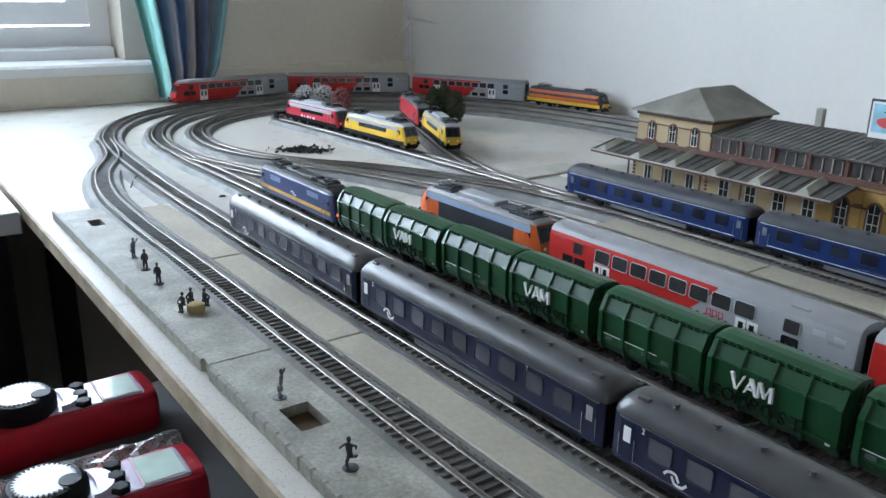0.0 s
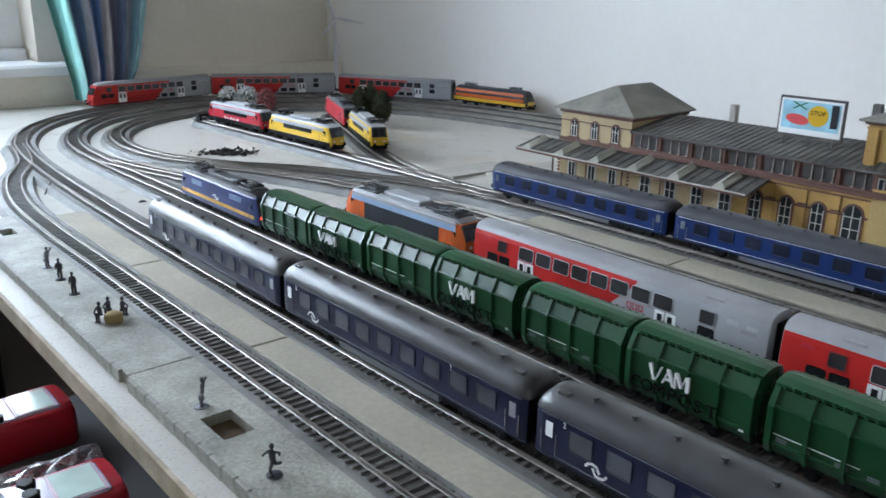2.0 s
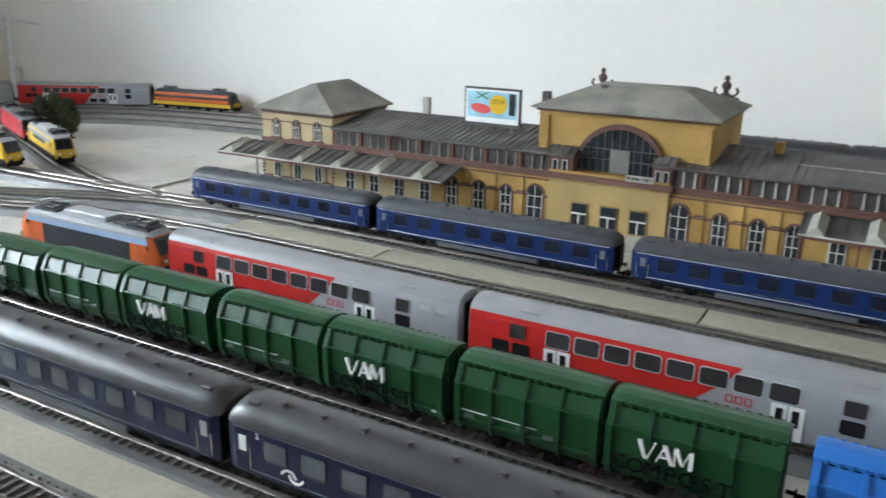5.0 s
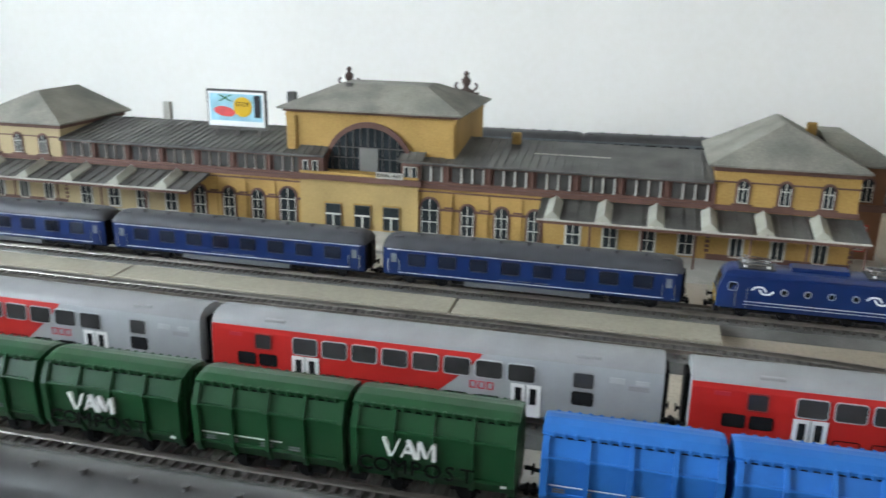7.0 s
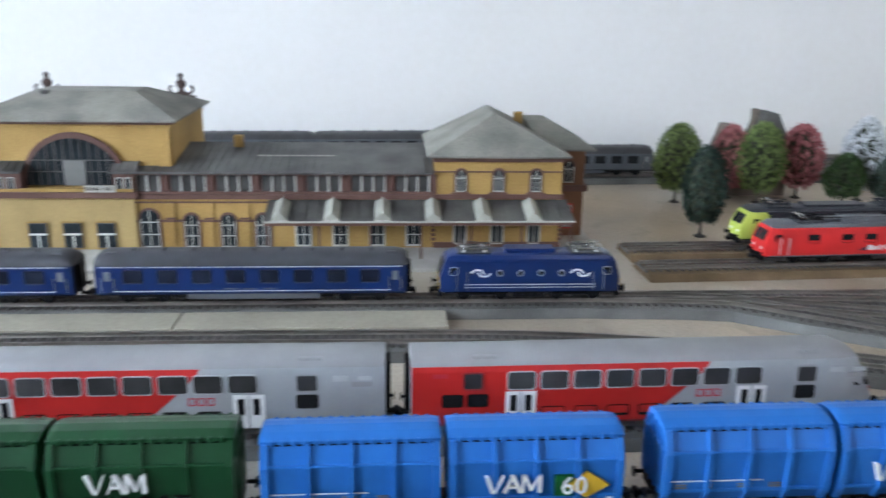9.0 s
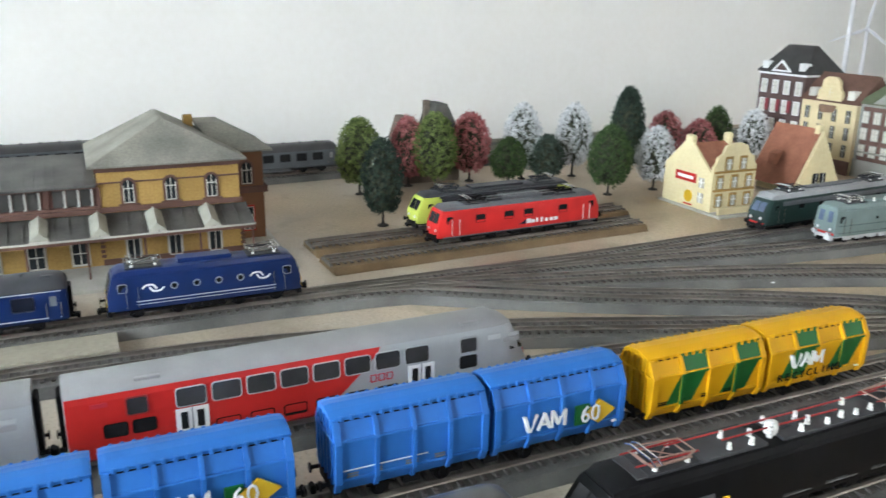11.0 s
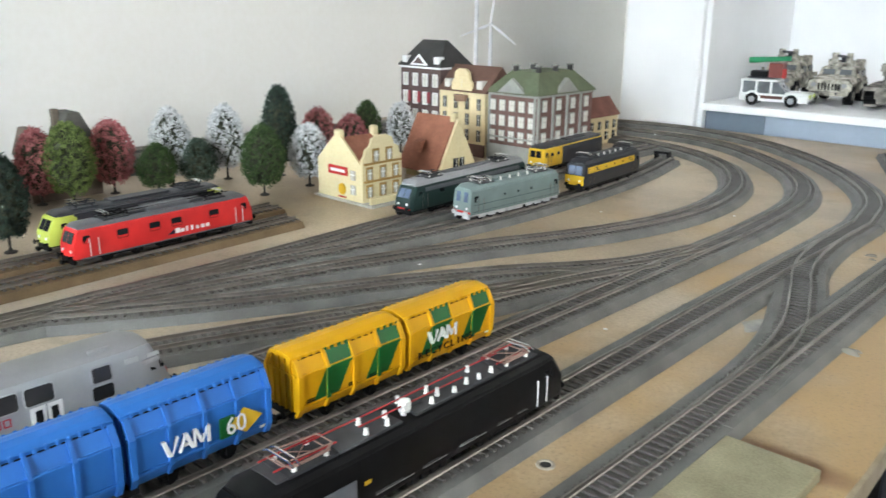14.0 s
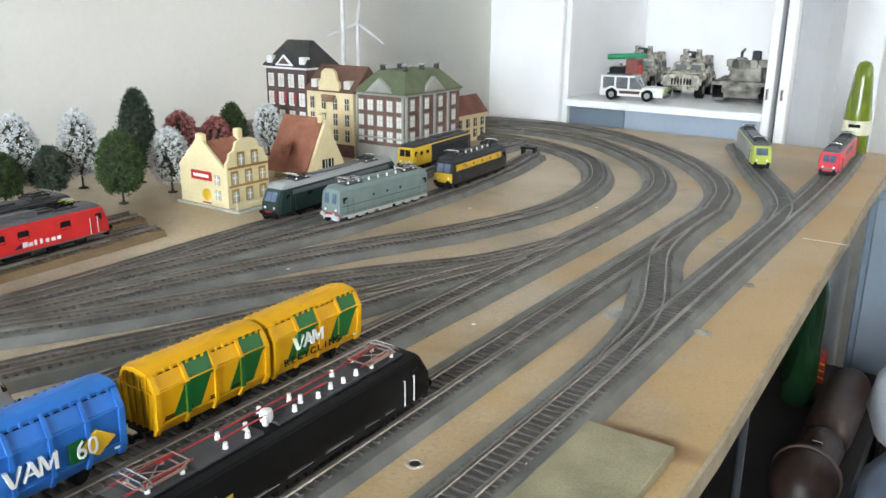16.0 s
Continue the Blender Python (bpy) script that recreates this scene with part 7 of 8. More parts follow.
for x, y, h, w, lf, lb, con in (
        (0.957, -0.435, 106, 50, L_DARK, "dark green model tree with an egg-shaped crown", 0.1),
        (1.125, -0.462, 108, 66, L_OLIVE, "olive green model tree with a full crown", 0.2),
        (1.120, -0.575, 110, 66, L_OLIVE, "large olive green model tree in the row", 0.15),
        (1.150, -0.545, 102, 56, L_RED, "pinkish red model tree in the row", 0.15),
        (1.150, -0.645, 104, 62, L_RED, "pinkish red model tree in the row", 0.1),
        (1.110, -0.690, 70, 60, L_GREEN, "low green model tree with a round crown", 0.3),
        (1.135, -0.727, 116, 60, L_WHITE, "white blossoming model tree", 0.15),
        (1.100, -0.750, 72, 58, L_PINE, "grey-green model tree with a round crown", 0.3),
        (1.125, -0.812, 114, 58, L_WHITE, "white blossoming model tree", 0.15),
        (1.090, -0.886, 140, 58, L_DARK, "tall slim dark green model tree", 0.22),
        (0.996, -0.789, 99, 66, L_GREEN, "green model tree with a broad crown beside the red engine", 0.2),
        (0.999, -0.871, 93, 58, L_WHITE, "white blossoming model tree beside the gabled house", 0.15),
        (1.140, -1.000, 92, 58, L_RED, "pinkish red model tree behind the gabled house", 0.1),
        (1.130, -1.065, 76, 56, L_RED, "pinkish red model tree behind the gabled house", 0.1),
        (1.145, -1.115, 94, 54, L_GREEN, "dark green model tree behind the gabled house", 0.2),
        (1.110, -1.165, 92, 52, L_WHITE, "white blossoming model tree by the town houses", 0.15),
        (0.815, 1.62, 54, 42, L_WHITE, "small white blossoming model tree behind the engines", 0.1),
        (0.850, 1.60, 54, 42, L_WHITE, "small white blossoming model tree behind the engines", 0.1),
        (0.880, 1.575, 50, 40, L_RED, "small pinkish model tree behind the engines", 0.1),
        (0.955, 1.335, 72, 34, L_BEHIND, "dark green model tree behind the engines", 0.1),
        (0.965, 1.275, 70, 34, L_BEHIND, "dark green model tree behind the engines", 0.1),
        (1.000, 1.36, 72, 34, L_BEHIND, "dark green model tree behind the engines", 0.1)):
    make_tree(pose(x, y, 0.0002, 0, 0, (x * 997 + y * 311) % 360), h, w, lf, lb, con)


# ---- the front platform with its figures ----
GREYSLAB = mat("grey_green_card", (0.215, 0.208, 0.172), 0.55, 0, 0.22, 30, 420, 0.9, (0.265, 0.255, 0.212), 0.35, spec=0.45)
PALE = mat("pale_plank", (0.37, 0.335, 0.26), 0.7, 0, 0.08, 14, 300, 0.2)
pf = thing("platform_strip", Matrix(), "grey-green card platform along the table edge with square openings", "platform")
PX0, PX1, PZ = 0.1765, 0.2235, 0.0085


def slab_with_holes(y0, y1, holes):
    s = Shape()
    ys = sorted([y0, y1] + [h for a in holes for h in (a[2], a[3])])
    for a, b in zip(ys, ys[1:]):
        hole = next((h for h in holes if h[2] <= a and b <= h[3]), None)
        if hole:
            s.box(PX0, hole[0], a, b, 0.0004, PZ)
            s.box(hole[1], PX1, a, b, 0.0004, PZ)
        else:
            s.box(PX0, PX1, a, b, 0.0004, PZ)
    return s


part("platform_slab", slab_with_holes(0.5125, 0.985, [(0.197, 0.211, 0.908, 0.934)]), GREYSLAB, pf, unit=1.0)
part("platform_slab", slab_with_holes(-0.30, 0.5110, [(0.1885, 0.2085, 0.394, 0.426)]), GREYSLAB, pf, unit=1.0)
# floors coloured dark so the openings hold their shade
part("pit_floor", Shape().box(0.1965, 0.2115, 0.9075, 0.9345, 0.0002, 0.0012), BLACKP, pf, "black plate for the shade inside the opening", unit=1.0)
part("pit_floor", Shape().box(0.1880, 0.2090, 0.393, 0.427, 0.0002, 0.0012), mat("pit_shade_brown", (0.09, 0.055, 0.025), 0.7, 0, 0.3, 60, 300), pf, "board in the opening, darkened brown for its shade", unit=1.0)
stone = None
for k in range(84):
    y = 0.984 - k * 0.0152
    if abs(y - 0.512) < 0.006:
        continue
    if stone is None:
        stone = part("edge_stone", Shape().box(-1.7, 1.7, -7.3, 7.3, 0, 9.6, c=0.5), GREYSLAB, pf)
        stone.matrix_basis = pose(0.1750, y, 0.0003)
    else:
        share(stone, pf, 0.1750 + 0.0002 * math.sin(k * 1.7), y, 0.0003)
for y0, y1 in ((0.96, 0.735), (0.732, 0.502), (0.500, 0.23), (0.228, -0.05), (-0.052, -0.30)):
    solid("filler_board", Shape().box(0.2640, 0.2945, y1, y0, 0.0003, 0.0084, c=0.0006), PALE, Matrix(), "pale filler board laid between the front tracks", "board", "filler boards", unit=1.0)
for y0, y1 in ((0.62, 0.42), (0.418, 0.10), (0.098, -0.12)):
    solid("filler_board", Shape().box(0.6725, 0.7080, y1, y0, 0.0003, 0.0084, c=0.0006), PALE, Matrix(), "pale filler board laid between the yard tracks", "board", "filler boards", unit=1.0)
solid("corner_board", Shape().box(0.166, 0.2235, -0.590, -0.302, 0.0004, 0.0075, c=0.0008), mat("olive_card", (0.235, 0.21, 0.125), 0.75, 0, 0.16, 24, 700, 0.4, (0.29, 0.26, 0.165), 0.12), Matrix(), "grey-green card board at the table edge", "board", unit=1.0)
solid("plank", Shape().box(0.775, 0.90, 0.852, 0.905, 0.0003, 0.0035, c=0.0006), STONE, Matrix(), "short pale grey plate at the end of the station base", "board", unit=1.0)


def make_figure(x, y, z, turn, pose_kind, shade):
    """A plain moulded figurine, about 20 mm high, in one mesh."""
    s = Shape()
    if pose_kind != "sitting":
        s.lathe([(4.6, 0), (4.6, 0.5), (4.2, 0.7)], 14)
    hip, chest = 9.5, 15.5
    legs = {"standing": ((-1.2, 0, 0.6), (1.2, 0, 0.6)), "waving": ((-1.2, 0, 0.6), (1.2, 0.4, 0.6)), "running": ((-0.5, -5.5, 4.5), (0.6, 1.6, 0.6)), "sitting": ((-1.2, 3.6, 0.4), (1.2, 3.6, 0.4))}[pose_kind]
    for lx, ly, lz in legs:
        knee = (lx * 1.1, ly * 0.5 + (2.2 if pose_kind in ("running", "sitting") else 0), (hip + lz) / 2 + (2 if pose_kind == "sitting" else 0))
        h = 6.0 if pose_kind == "sitting" else hip
        s.cyl((lx * 0.6, 0, h), knee, 1.25, 1.0, n=8)
        s.cyl(knee, (lx, ly, lz), 1.0, 0.7, n=8)
        s.box(lx - 0.8, lx + 0.8, ly - 0.8, ly + 1.8, lz - 0.1, lz + 0.8)
    d = -3.5 if pose_kind == "sitting" else 0
    s.loft([[(2.0 * k * math.cos(a), 1.25 * k * math.sin(a) + 0.1 * z_, z_ + d) for a in np.linspace(0, 2 * math.pi, 10, endpoint=False)] for k, z_ in ((0.8, 9), (1.0, 11), (1.15, 14.5), (1.0, 16.2), (0.45, 17))])
    s.lathe([(0.6, 16.8 + d), (0.7, 17.3 + d), (1.2, 18 + d), (1.35, 19 + d), (1.1, 20 + d), (0.3, 20.6 + d)], 10, 0, 1.4)
    arms = {"standing": ((-2.6, 0.4, 9.8), (2.6, 0.6, 9.8)), "waving": ((-3.6, 1.5, 19.5), (2.8, 0.5, 9.6)), "running": ((-3.0, -2.5, 12.0), (3.4, 4.0, 14.0)), "sitting": ((-2.4, 3.0, 7.0), (2.4, 3.0, 7.0))}[pose_kind]
    for ax, ay, az in arms:
        s.cyl((math.copysign(1.9, ax), 1.4, 15.6 + d), (ax, ay + 1, (az + 15.4 + d) / 2), 0.75, 0.65, n=7)
        s.cyl((ax, ay + 1, (az + 15.4 + d) / 2), (ax, ay + 1.5, az), 0.65, 0.5, n=7)
    if pose_kind == "waving":
        s.box(2.2, 3.6, -0.6, 3.0, 6.5, 10.0, c=0.4)
    return solid("figurine", s, shade, pose(x, y, z, 0, 0, turn), "small moulded dark grey figurine standing on the platform" if pose_kind != "sitting" else "small dark figurine sitting on a tan block", "figurine", "platform figurines", smooth=40)


FIG = mat("dull_pewter", (0.05, 0.052, 0.058), 0.5, 0.1, 0.4, 300, 1500)
FIGB = mat("dull_slate", (0.16, 0.165, 0.18), 0.55, 0.0, 0.6, 260, 1500)
for x, y, turn, kind, shade in ((0.202, 0.776, 200, "waving", FIGB), (0.201, 0.735, 160, "standing", FIG), (0.199, 0.691, 150, "standing", FIG), (0.196, 0.440, 230, "waving", FIGB), (0.193, 0.344, 120, "running", FIG)):
    make_figure(x, y, PZ + 0.0001, turn, kind, shade)
solid("tan_block", Shape().lathe([(7, 0), (7.5, 3), (6.8, 6), (5.5, 7)], 12), mat("yellow_tan_card", (0.33, 0.25, 0.11), 0.8), pose(0.2035, 0.611, PZ + 0.0001), "round tan block used as a bench", "block", smooth=40)
for dx, dy, turn in ((-0.0075, 0.006, 120), (0.001, 0.0105, 20), (0.008, 0.004, 300)):
    make_figure(0.2035 + dx, 0.611 + dy, PZ + 0.0001, turn, "sitting", FIG)


# ---- two handheld controllers on the lower shelf ----
shelf = thing("pull_out_shelf", Matrix(), "grey pull-out shelf under the table edge", "shelf")
part("board", Shape().box(-0.25, 0.26, 0.18, 0.665, -0.085, -0.070, c=0.002), mat("grey_shelf", (0.13, 0.13, 0.125), 0.6, 0, 0.1, 8, 200), shelf, unit=1.0)
for x in (-0.22, 0.22):
    part("leg", Shape().box(x - 0.015, x + 0.015, 0.40, 0.43, FLOOR_Z, -0.085), DARK, shelf, unit=1.0)


def make_controller(m):
    """A hand controller lying on its back: x runs to the display end, which is the origin."""
    c = thing("handheld_controller", m, "red model railway hand controller with dial, buttons and display", "controller", "hand controllers")
    red = mat("controller_red", (0.30, 0.012, 0.022), 0.3, 0, 0.06)
    face = mat("controller_face", (0.44, 0.38, 0.48), 0.22, 0, 0.06, coat=0.3)
    out = [(-185, -14), (-178, -24), (-150, -29), (-110, -30), (-70, -26), (-40, -25.5), (-6, -27), (-1.5, -24), (0, -12), (0, 12), (-1.5, 24), (-6, 27), (-40, 25.5), (-70, 26), (-110, 30), (-150, 29), (-178, 24), (-185, 14)]
    rings = []
    for z, k in ((0, 0.90), (4, 0.98), (18, 1.0), (26, 0.985), (29.5, 0.94), (31, 0.86)):
        rings.append([(-92 + (x + 92) * (0.90 + 0.10 * k), y * k, z) for x, y in out])
    part("case", Shape().loft(rings), red, c, smooth=50)
    plate = [(-98, -10), (-90, -19), (-72, -18), (-50, -19), (-12, -19.5), (-9.5, -17), (-9.5, 17), (-12, 19.5), (-50, 19), (-72, 18), (-90, 19), (-98, 10)]
    part("face_plate", Shape().loft([[(x, y, 30.4) for x, y in plate], [(x, y, 31.6) for x, y in plate], [(-54 + (x + 54) * 0.98, y * 0.96, 32.2) for x, y in plate]]), face, c, "glossy lilac face plate")
    d = part("display", Shape().box(-41, -11, -18.5, 18.5, 31.6, 32.8, c=0.5), mat("display_rim", (0.42, 0.30, 0.34), 0.35), c, "display with a pale rim")
    part("display_glass", Shape().box(-39, -13, -16.5, 16.5, 32.4, 33.2, c=0.3), mat("lcd_green", (0.46, 0.58, 0.52), 0.12, 0, 0.12, 30, 200, coat=0.6), d, "pale green display glass")
    for k in (-1, 0, 1):
        hexa = [(-52.5 + 6.2 * math.cos(a) + 0.6 * k, k * 14.0 + 6.6 * math.sin(a)) for a in np.linspace(0.26, 2 * math.pi + 0.26, 6, endpoint=False)]
        part("button", Shape().loft([[(x, y, 31.8) for x, y in hexa], [(x, y, 34.6) for x, y in hexa], [(-52.5 + (x + 52.5) * 0.78, k * 14 + (y - k * 14) * 0.78, 35.8) for x, y in hexa]]), BLACKP, c, "black six-sided rubber button")
    cres = [(-68 + 15 * math.cos(a), 17 * math.sin(a)) for a in np.linspace(-1.35, 1.35, 9)] + [(-70 + 5 * math.cos(a), 17 * math.sin(a)) for a in np.linspace(1.35, -1.35, 9)]
    part("thumb_rest", Shape().loft([[(x, y, 31.9) for x, y in cres], [(-66 + (x + 66) * 0.94, y * 0.94, 35.4) for x, y in cres]]), face, c, "raised pale thumb rest", smooth=30)
    dial = Shape().loft([[((r + w * (k % 2)) * math.cos(2 * math.pi * k / 48) - 93, (r + w * (k % 2)) * math.sin(2 * math.pi * k / 48), z) for k in range(48)] for r, w, z in ((23.5, 0.0, 31.0), (24.5, 0.0, 34.0), (24.0, 0.5, 41.0), (20.5, 0.4, 45.0))])
    d = part("dial", dial, BLACKP, c, "large black ribbed dial", smooth=30)
    ring = [((18.6 if k % 2 else 15.6) * math.cos(2 * math.pi * k / 72) - 93, (18.6 if k % 2 else 15.6) * math.sin(2 * math.pi * k / 72)) for k in range(72)]
    part("dial_cap", Shape().loft([[(x, y, 44.6) for x, y in ring], [(x, y, 46.0) for x, y in ring]]), mat("dial_white", (0.72, 0.72, 0.76), 0.25), d, "white toothed dial cap")
    part("dial_pointer", Shape().cyl((-80, -9, 45.6), (-80, -9, 47.0), 6.5, n=14), BLACKP, d)
    return c


c1 = make_controller(pose(0.1610, 0.607, -0.0698, 0, 0, 0))
copy_thing(c1, pose(0.1530, 0.478, -0.0698, 0, 0, -2))
foil = Shape()
frnd = random.Random(4)
grid = [[(x, y + frnd.uniform(-2, 2), 4 + 9 * math.sin((y + 14) / 28 * math.pi) + frnd.uniform(-2.2, 2.2)) for y in range(-14, 15, 4)] for x in range(-80, 81, 8)]
foil.loft([r + [(x, 12, 0.4), (x, -12, 0.4)] for r, x in zip(grid, range(-80, 81, 8))])
solid("foil_pack", foil, mat("silver_foil", (0.55, 0.56, 0.58), 0.28, 0.8, 0.1), pose(0.082, 0.549, -0.0697, 0, 0, -2), "crumpled silver foil pack between the controllers", "packaging")

# ---- the white cabinet at the end of the room ----
cab = thing("white_cabinet", Matrix(), "tall white cabinet with an open compartment and shelf", "cabinet")
CY = -1.875
part("side_door", Shape().box(0.895, 1.085, CY - 0.02, CY, -0.10, 0.95, c=0.002), WHITE, cab, "closed white door", unit=1.0)
part("side_panel", Shape().box(0.885, 0.905, -2.36, CY - 0.022, -0.10, 0.95), WHITE, cab, unit=1.0)
part("back_panel", Shape().box(0.30, 1.085, -2.38, -2.362, FLOOR_Z, 0.95), WHITE, cab, unit=1.0)
part("shelf", Shape().box(0.443, 0.884, -2.36, CY - 0.005, 0.038, 0.054, c=0.002), WHITE, cab, "white shelf board", unit=1.0)
part("lower_back", Shape().box(0.443, 0.746, CY - 0.05, CY - 0.035, -0.30, 0.0375), mat("pale_blue_panel", (0.36, 0.42, 0.50), 0.5, 0, 0.06, 9, 90), cab, "blue-grey panel under the shelf", unit=1.0)
# left part of the lower back, in a darker colour
part("lower_back_dark", Shape().box(0.748, 0.884, CY - 0.05, CY - 0.036, -0.30, 0.0375), mat("slate_blue_panel", (0.17, 0.205, 0.25), 0.5, 0, 0.06, 9, 90), cab, "darker slate-blue panel under the shelf", unit=1.0)
for x0, x1 in ((0.425, 0.442), (0.396, 0.415)):
    d = part("door_edge", Shape().box(x0, x1, CY - 0.30 if x0 > 0.42 else CY - 0.03, CY + 0.004, -0.10, 0.95, c=0.002), WHITE, cab, unit=1.0)
    part("handle", Shape().cyl(((x0 + x1) / 2, CY + 0.014, 0.085), ((x0 + x1) / 2, CY + 0.014, 0.105), 0.0028, n=8).cyl(((x0 + x1) / 2, CY + 0.004, 0.104), ((x0 + x1) / 2, CY + 0.014, 0.104), 0.0022, n=6).cyl(((x0 + x1) / 2, CY + 0.004, 0.086), ((x0 + x1) / 2, CY + 0.014, 0.086), 0.0022, n=6), BRIGHT, d, unit=1.0)
part("gap_strip", Shape().box(0.4155, 0.4245, CY - 0.05, CY - 0.03, -0.10, 0.95), mat("grey_gap", (0.10, 0.10, 0.11), 0.6), cab, unit=1.0)
# this door stands in shade, and the grey colour carries that shade
part("open_door", Shape().loft([[(0.400, CY - 0.03, z), (0.415, CY - 0.03, z), (0.342, CY + 0.10 - 0.13, z), (0.320, CY - 0.05, z)] for z in (-0.10, 0.95)]), mat("shaded_grey_door", (0.38, 0.38, 0.385), 0.5, 0, 0.05, 5, 100), cab, "cabinet door panel with its shade painted grey", unit=1.0)
part("top_panel", Shape().box(0.30, 1.085, -2.38, CY, 0.951, 0.97), WHITE, cab, unit=1.0)
part("plinth", Shape().box(0.30, 1.085, -2.36, CY - 0.06, FLOOR_Z, -0.301), WHITE, cab, unit=1.0)


def wheels(parent, spots, r, w, tyre, hub):
    for x, y in spots:
        wl = part("wheel", Shape().cyl((x, y - w / 2, r), (x, y + w / 2, r), r, n=18), tyre, parent)
        part("hub", Shape().cyl((x, y - w / 2 - 0.8, r), (x, y + w / 2 + 0.8, r), r * 0.5, n=12), hub, wl)


def make_brick_car():
    t = thing("toy_car", pose(0.752, -1.955, 0.0542, 0, 0, 188) @ Matrix.Scale(1.1, 4), "white brick-built toy estate car with a loaded roof rack", "toy car")
    W = mat("toy_white", (0.80, 0.80, 0.78), 0.3, 0, 0.03)
    part("body", Shape().box(-62, 70, -24, 24, 9, 24, c=2), W, t)
    part("side_stripe", Shape().box(-50, 40, -24.8, 24.8, 14, 20), mat("toy_brown", (0.11, 0.05, 0.035), 0.4), t)
    part("bonnet", Shape().box(24, 70, -23, 23, 24, 28, c=2), W, t)
    for x in (-36, 38):
        for y in (-24.6, 24.6):
            part("wheel_arch", Shape().loft([[(x + r * math.cos(a), y + e, 12 + r * math.sin(a)) for r, a in [(17, b) for b in np.linspace(0, math.pi, 8)] + [(13.5, b) for b in np.linspace(math.pi, 0, 8)]] for e in (-1.2, 1.2)]), W, t)
    part("cabin", Shape().loft([[(x0, y, z) for x0, y in ((-60, -22), (xf, -22), (xf, 22), (-60, 22))] for z, xf in ((24, 30), (48, 8))]), GLASSG, t)
    part("roof", Shape().box(-61, 10, -24, 24, 47, 50.5, c=1.2), W, t)
    for x in (-58, -30, -2):
        part("pillar", Shape().box(x - 2, x + 2, -23, 23, 24, 48), W, t)
    for x in (70,):
        for y in (-17, 17):
            part("headlight", Shape().cyl((x - 1, y, 22), (x + 2, y, 22), 4, n=10), LIME, t)
    part("bumper", Shape().box(69, 74, -25, 25, 8, 14, c=1), GREYL, t)
    wheels(t, [(-36, -22), (-36, 22), (38, -22), (38, 22)], 12, 9, BLACKP, SILVERR)
    part("roof_rack", Shape().box(-50, 0, -20, 20, 52.2, 54.5), ANTHR, t)
    part("crate", Shape().box(-46, -14, -16, 16, 54.6, 66, c=1), BLACKP, t)
    part("crate", Shape().box(-12, 14, -16, 16, 54.6, 82, c=1), mat("toy_red_brown", (0.20, 0.05, 0.04), 0.4), t)
    part("green_barrel", Shape().cyl((-52, -8, 86), (26, -8, 92), 6, 4.5, n=12), mat("toy_green", (0.02, 0.24, 0.10), 0.35), t)
    part("red_can", Shape().cyl((16, -10, 54), (16, -10, 72), 5, n=10), RED, t)


CAMO = mat("desert_camouflage", (0.16, 0.145, 0.115), 0.7, 0, 0.55, 75, 400, 0.2, (0.40, 0.37, 0.31))


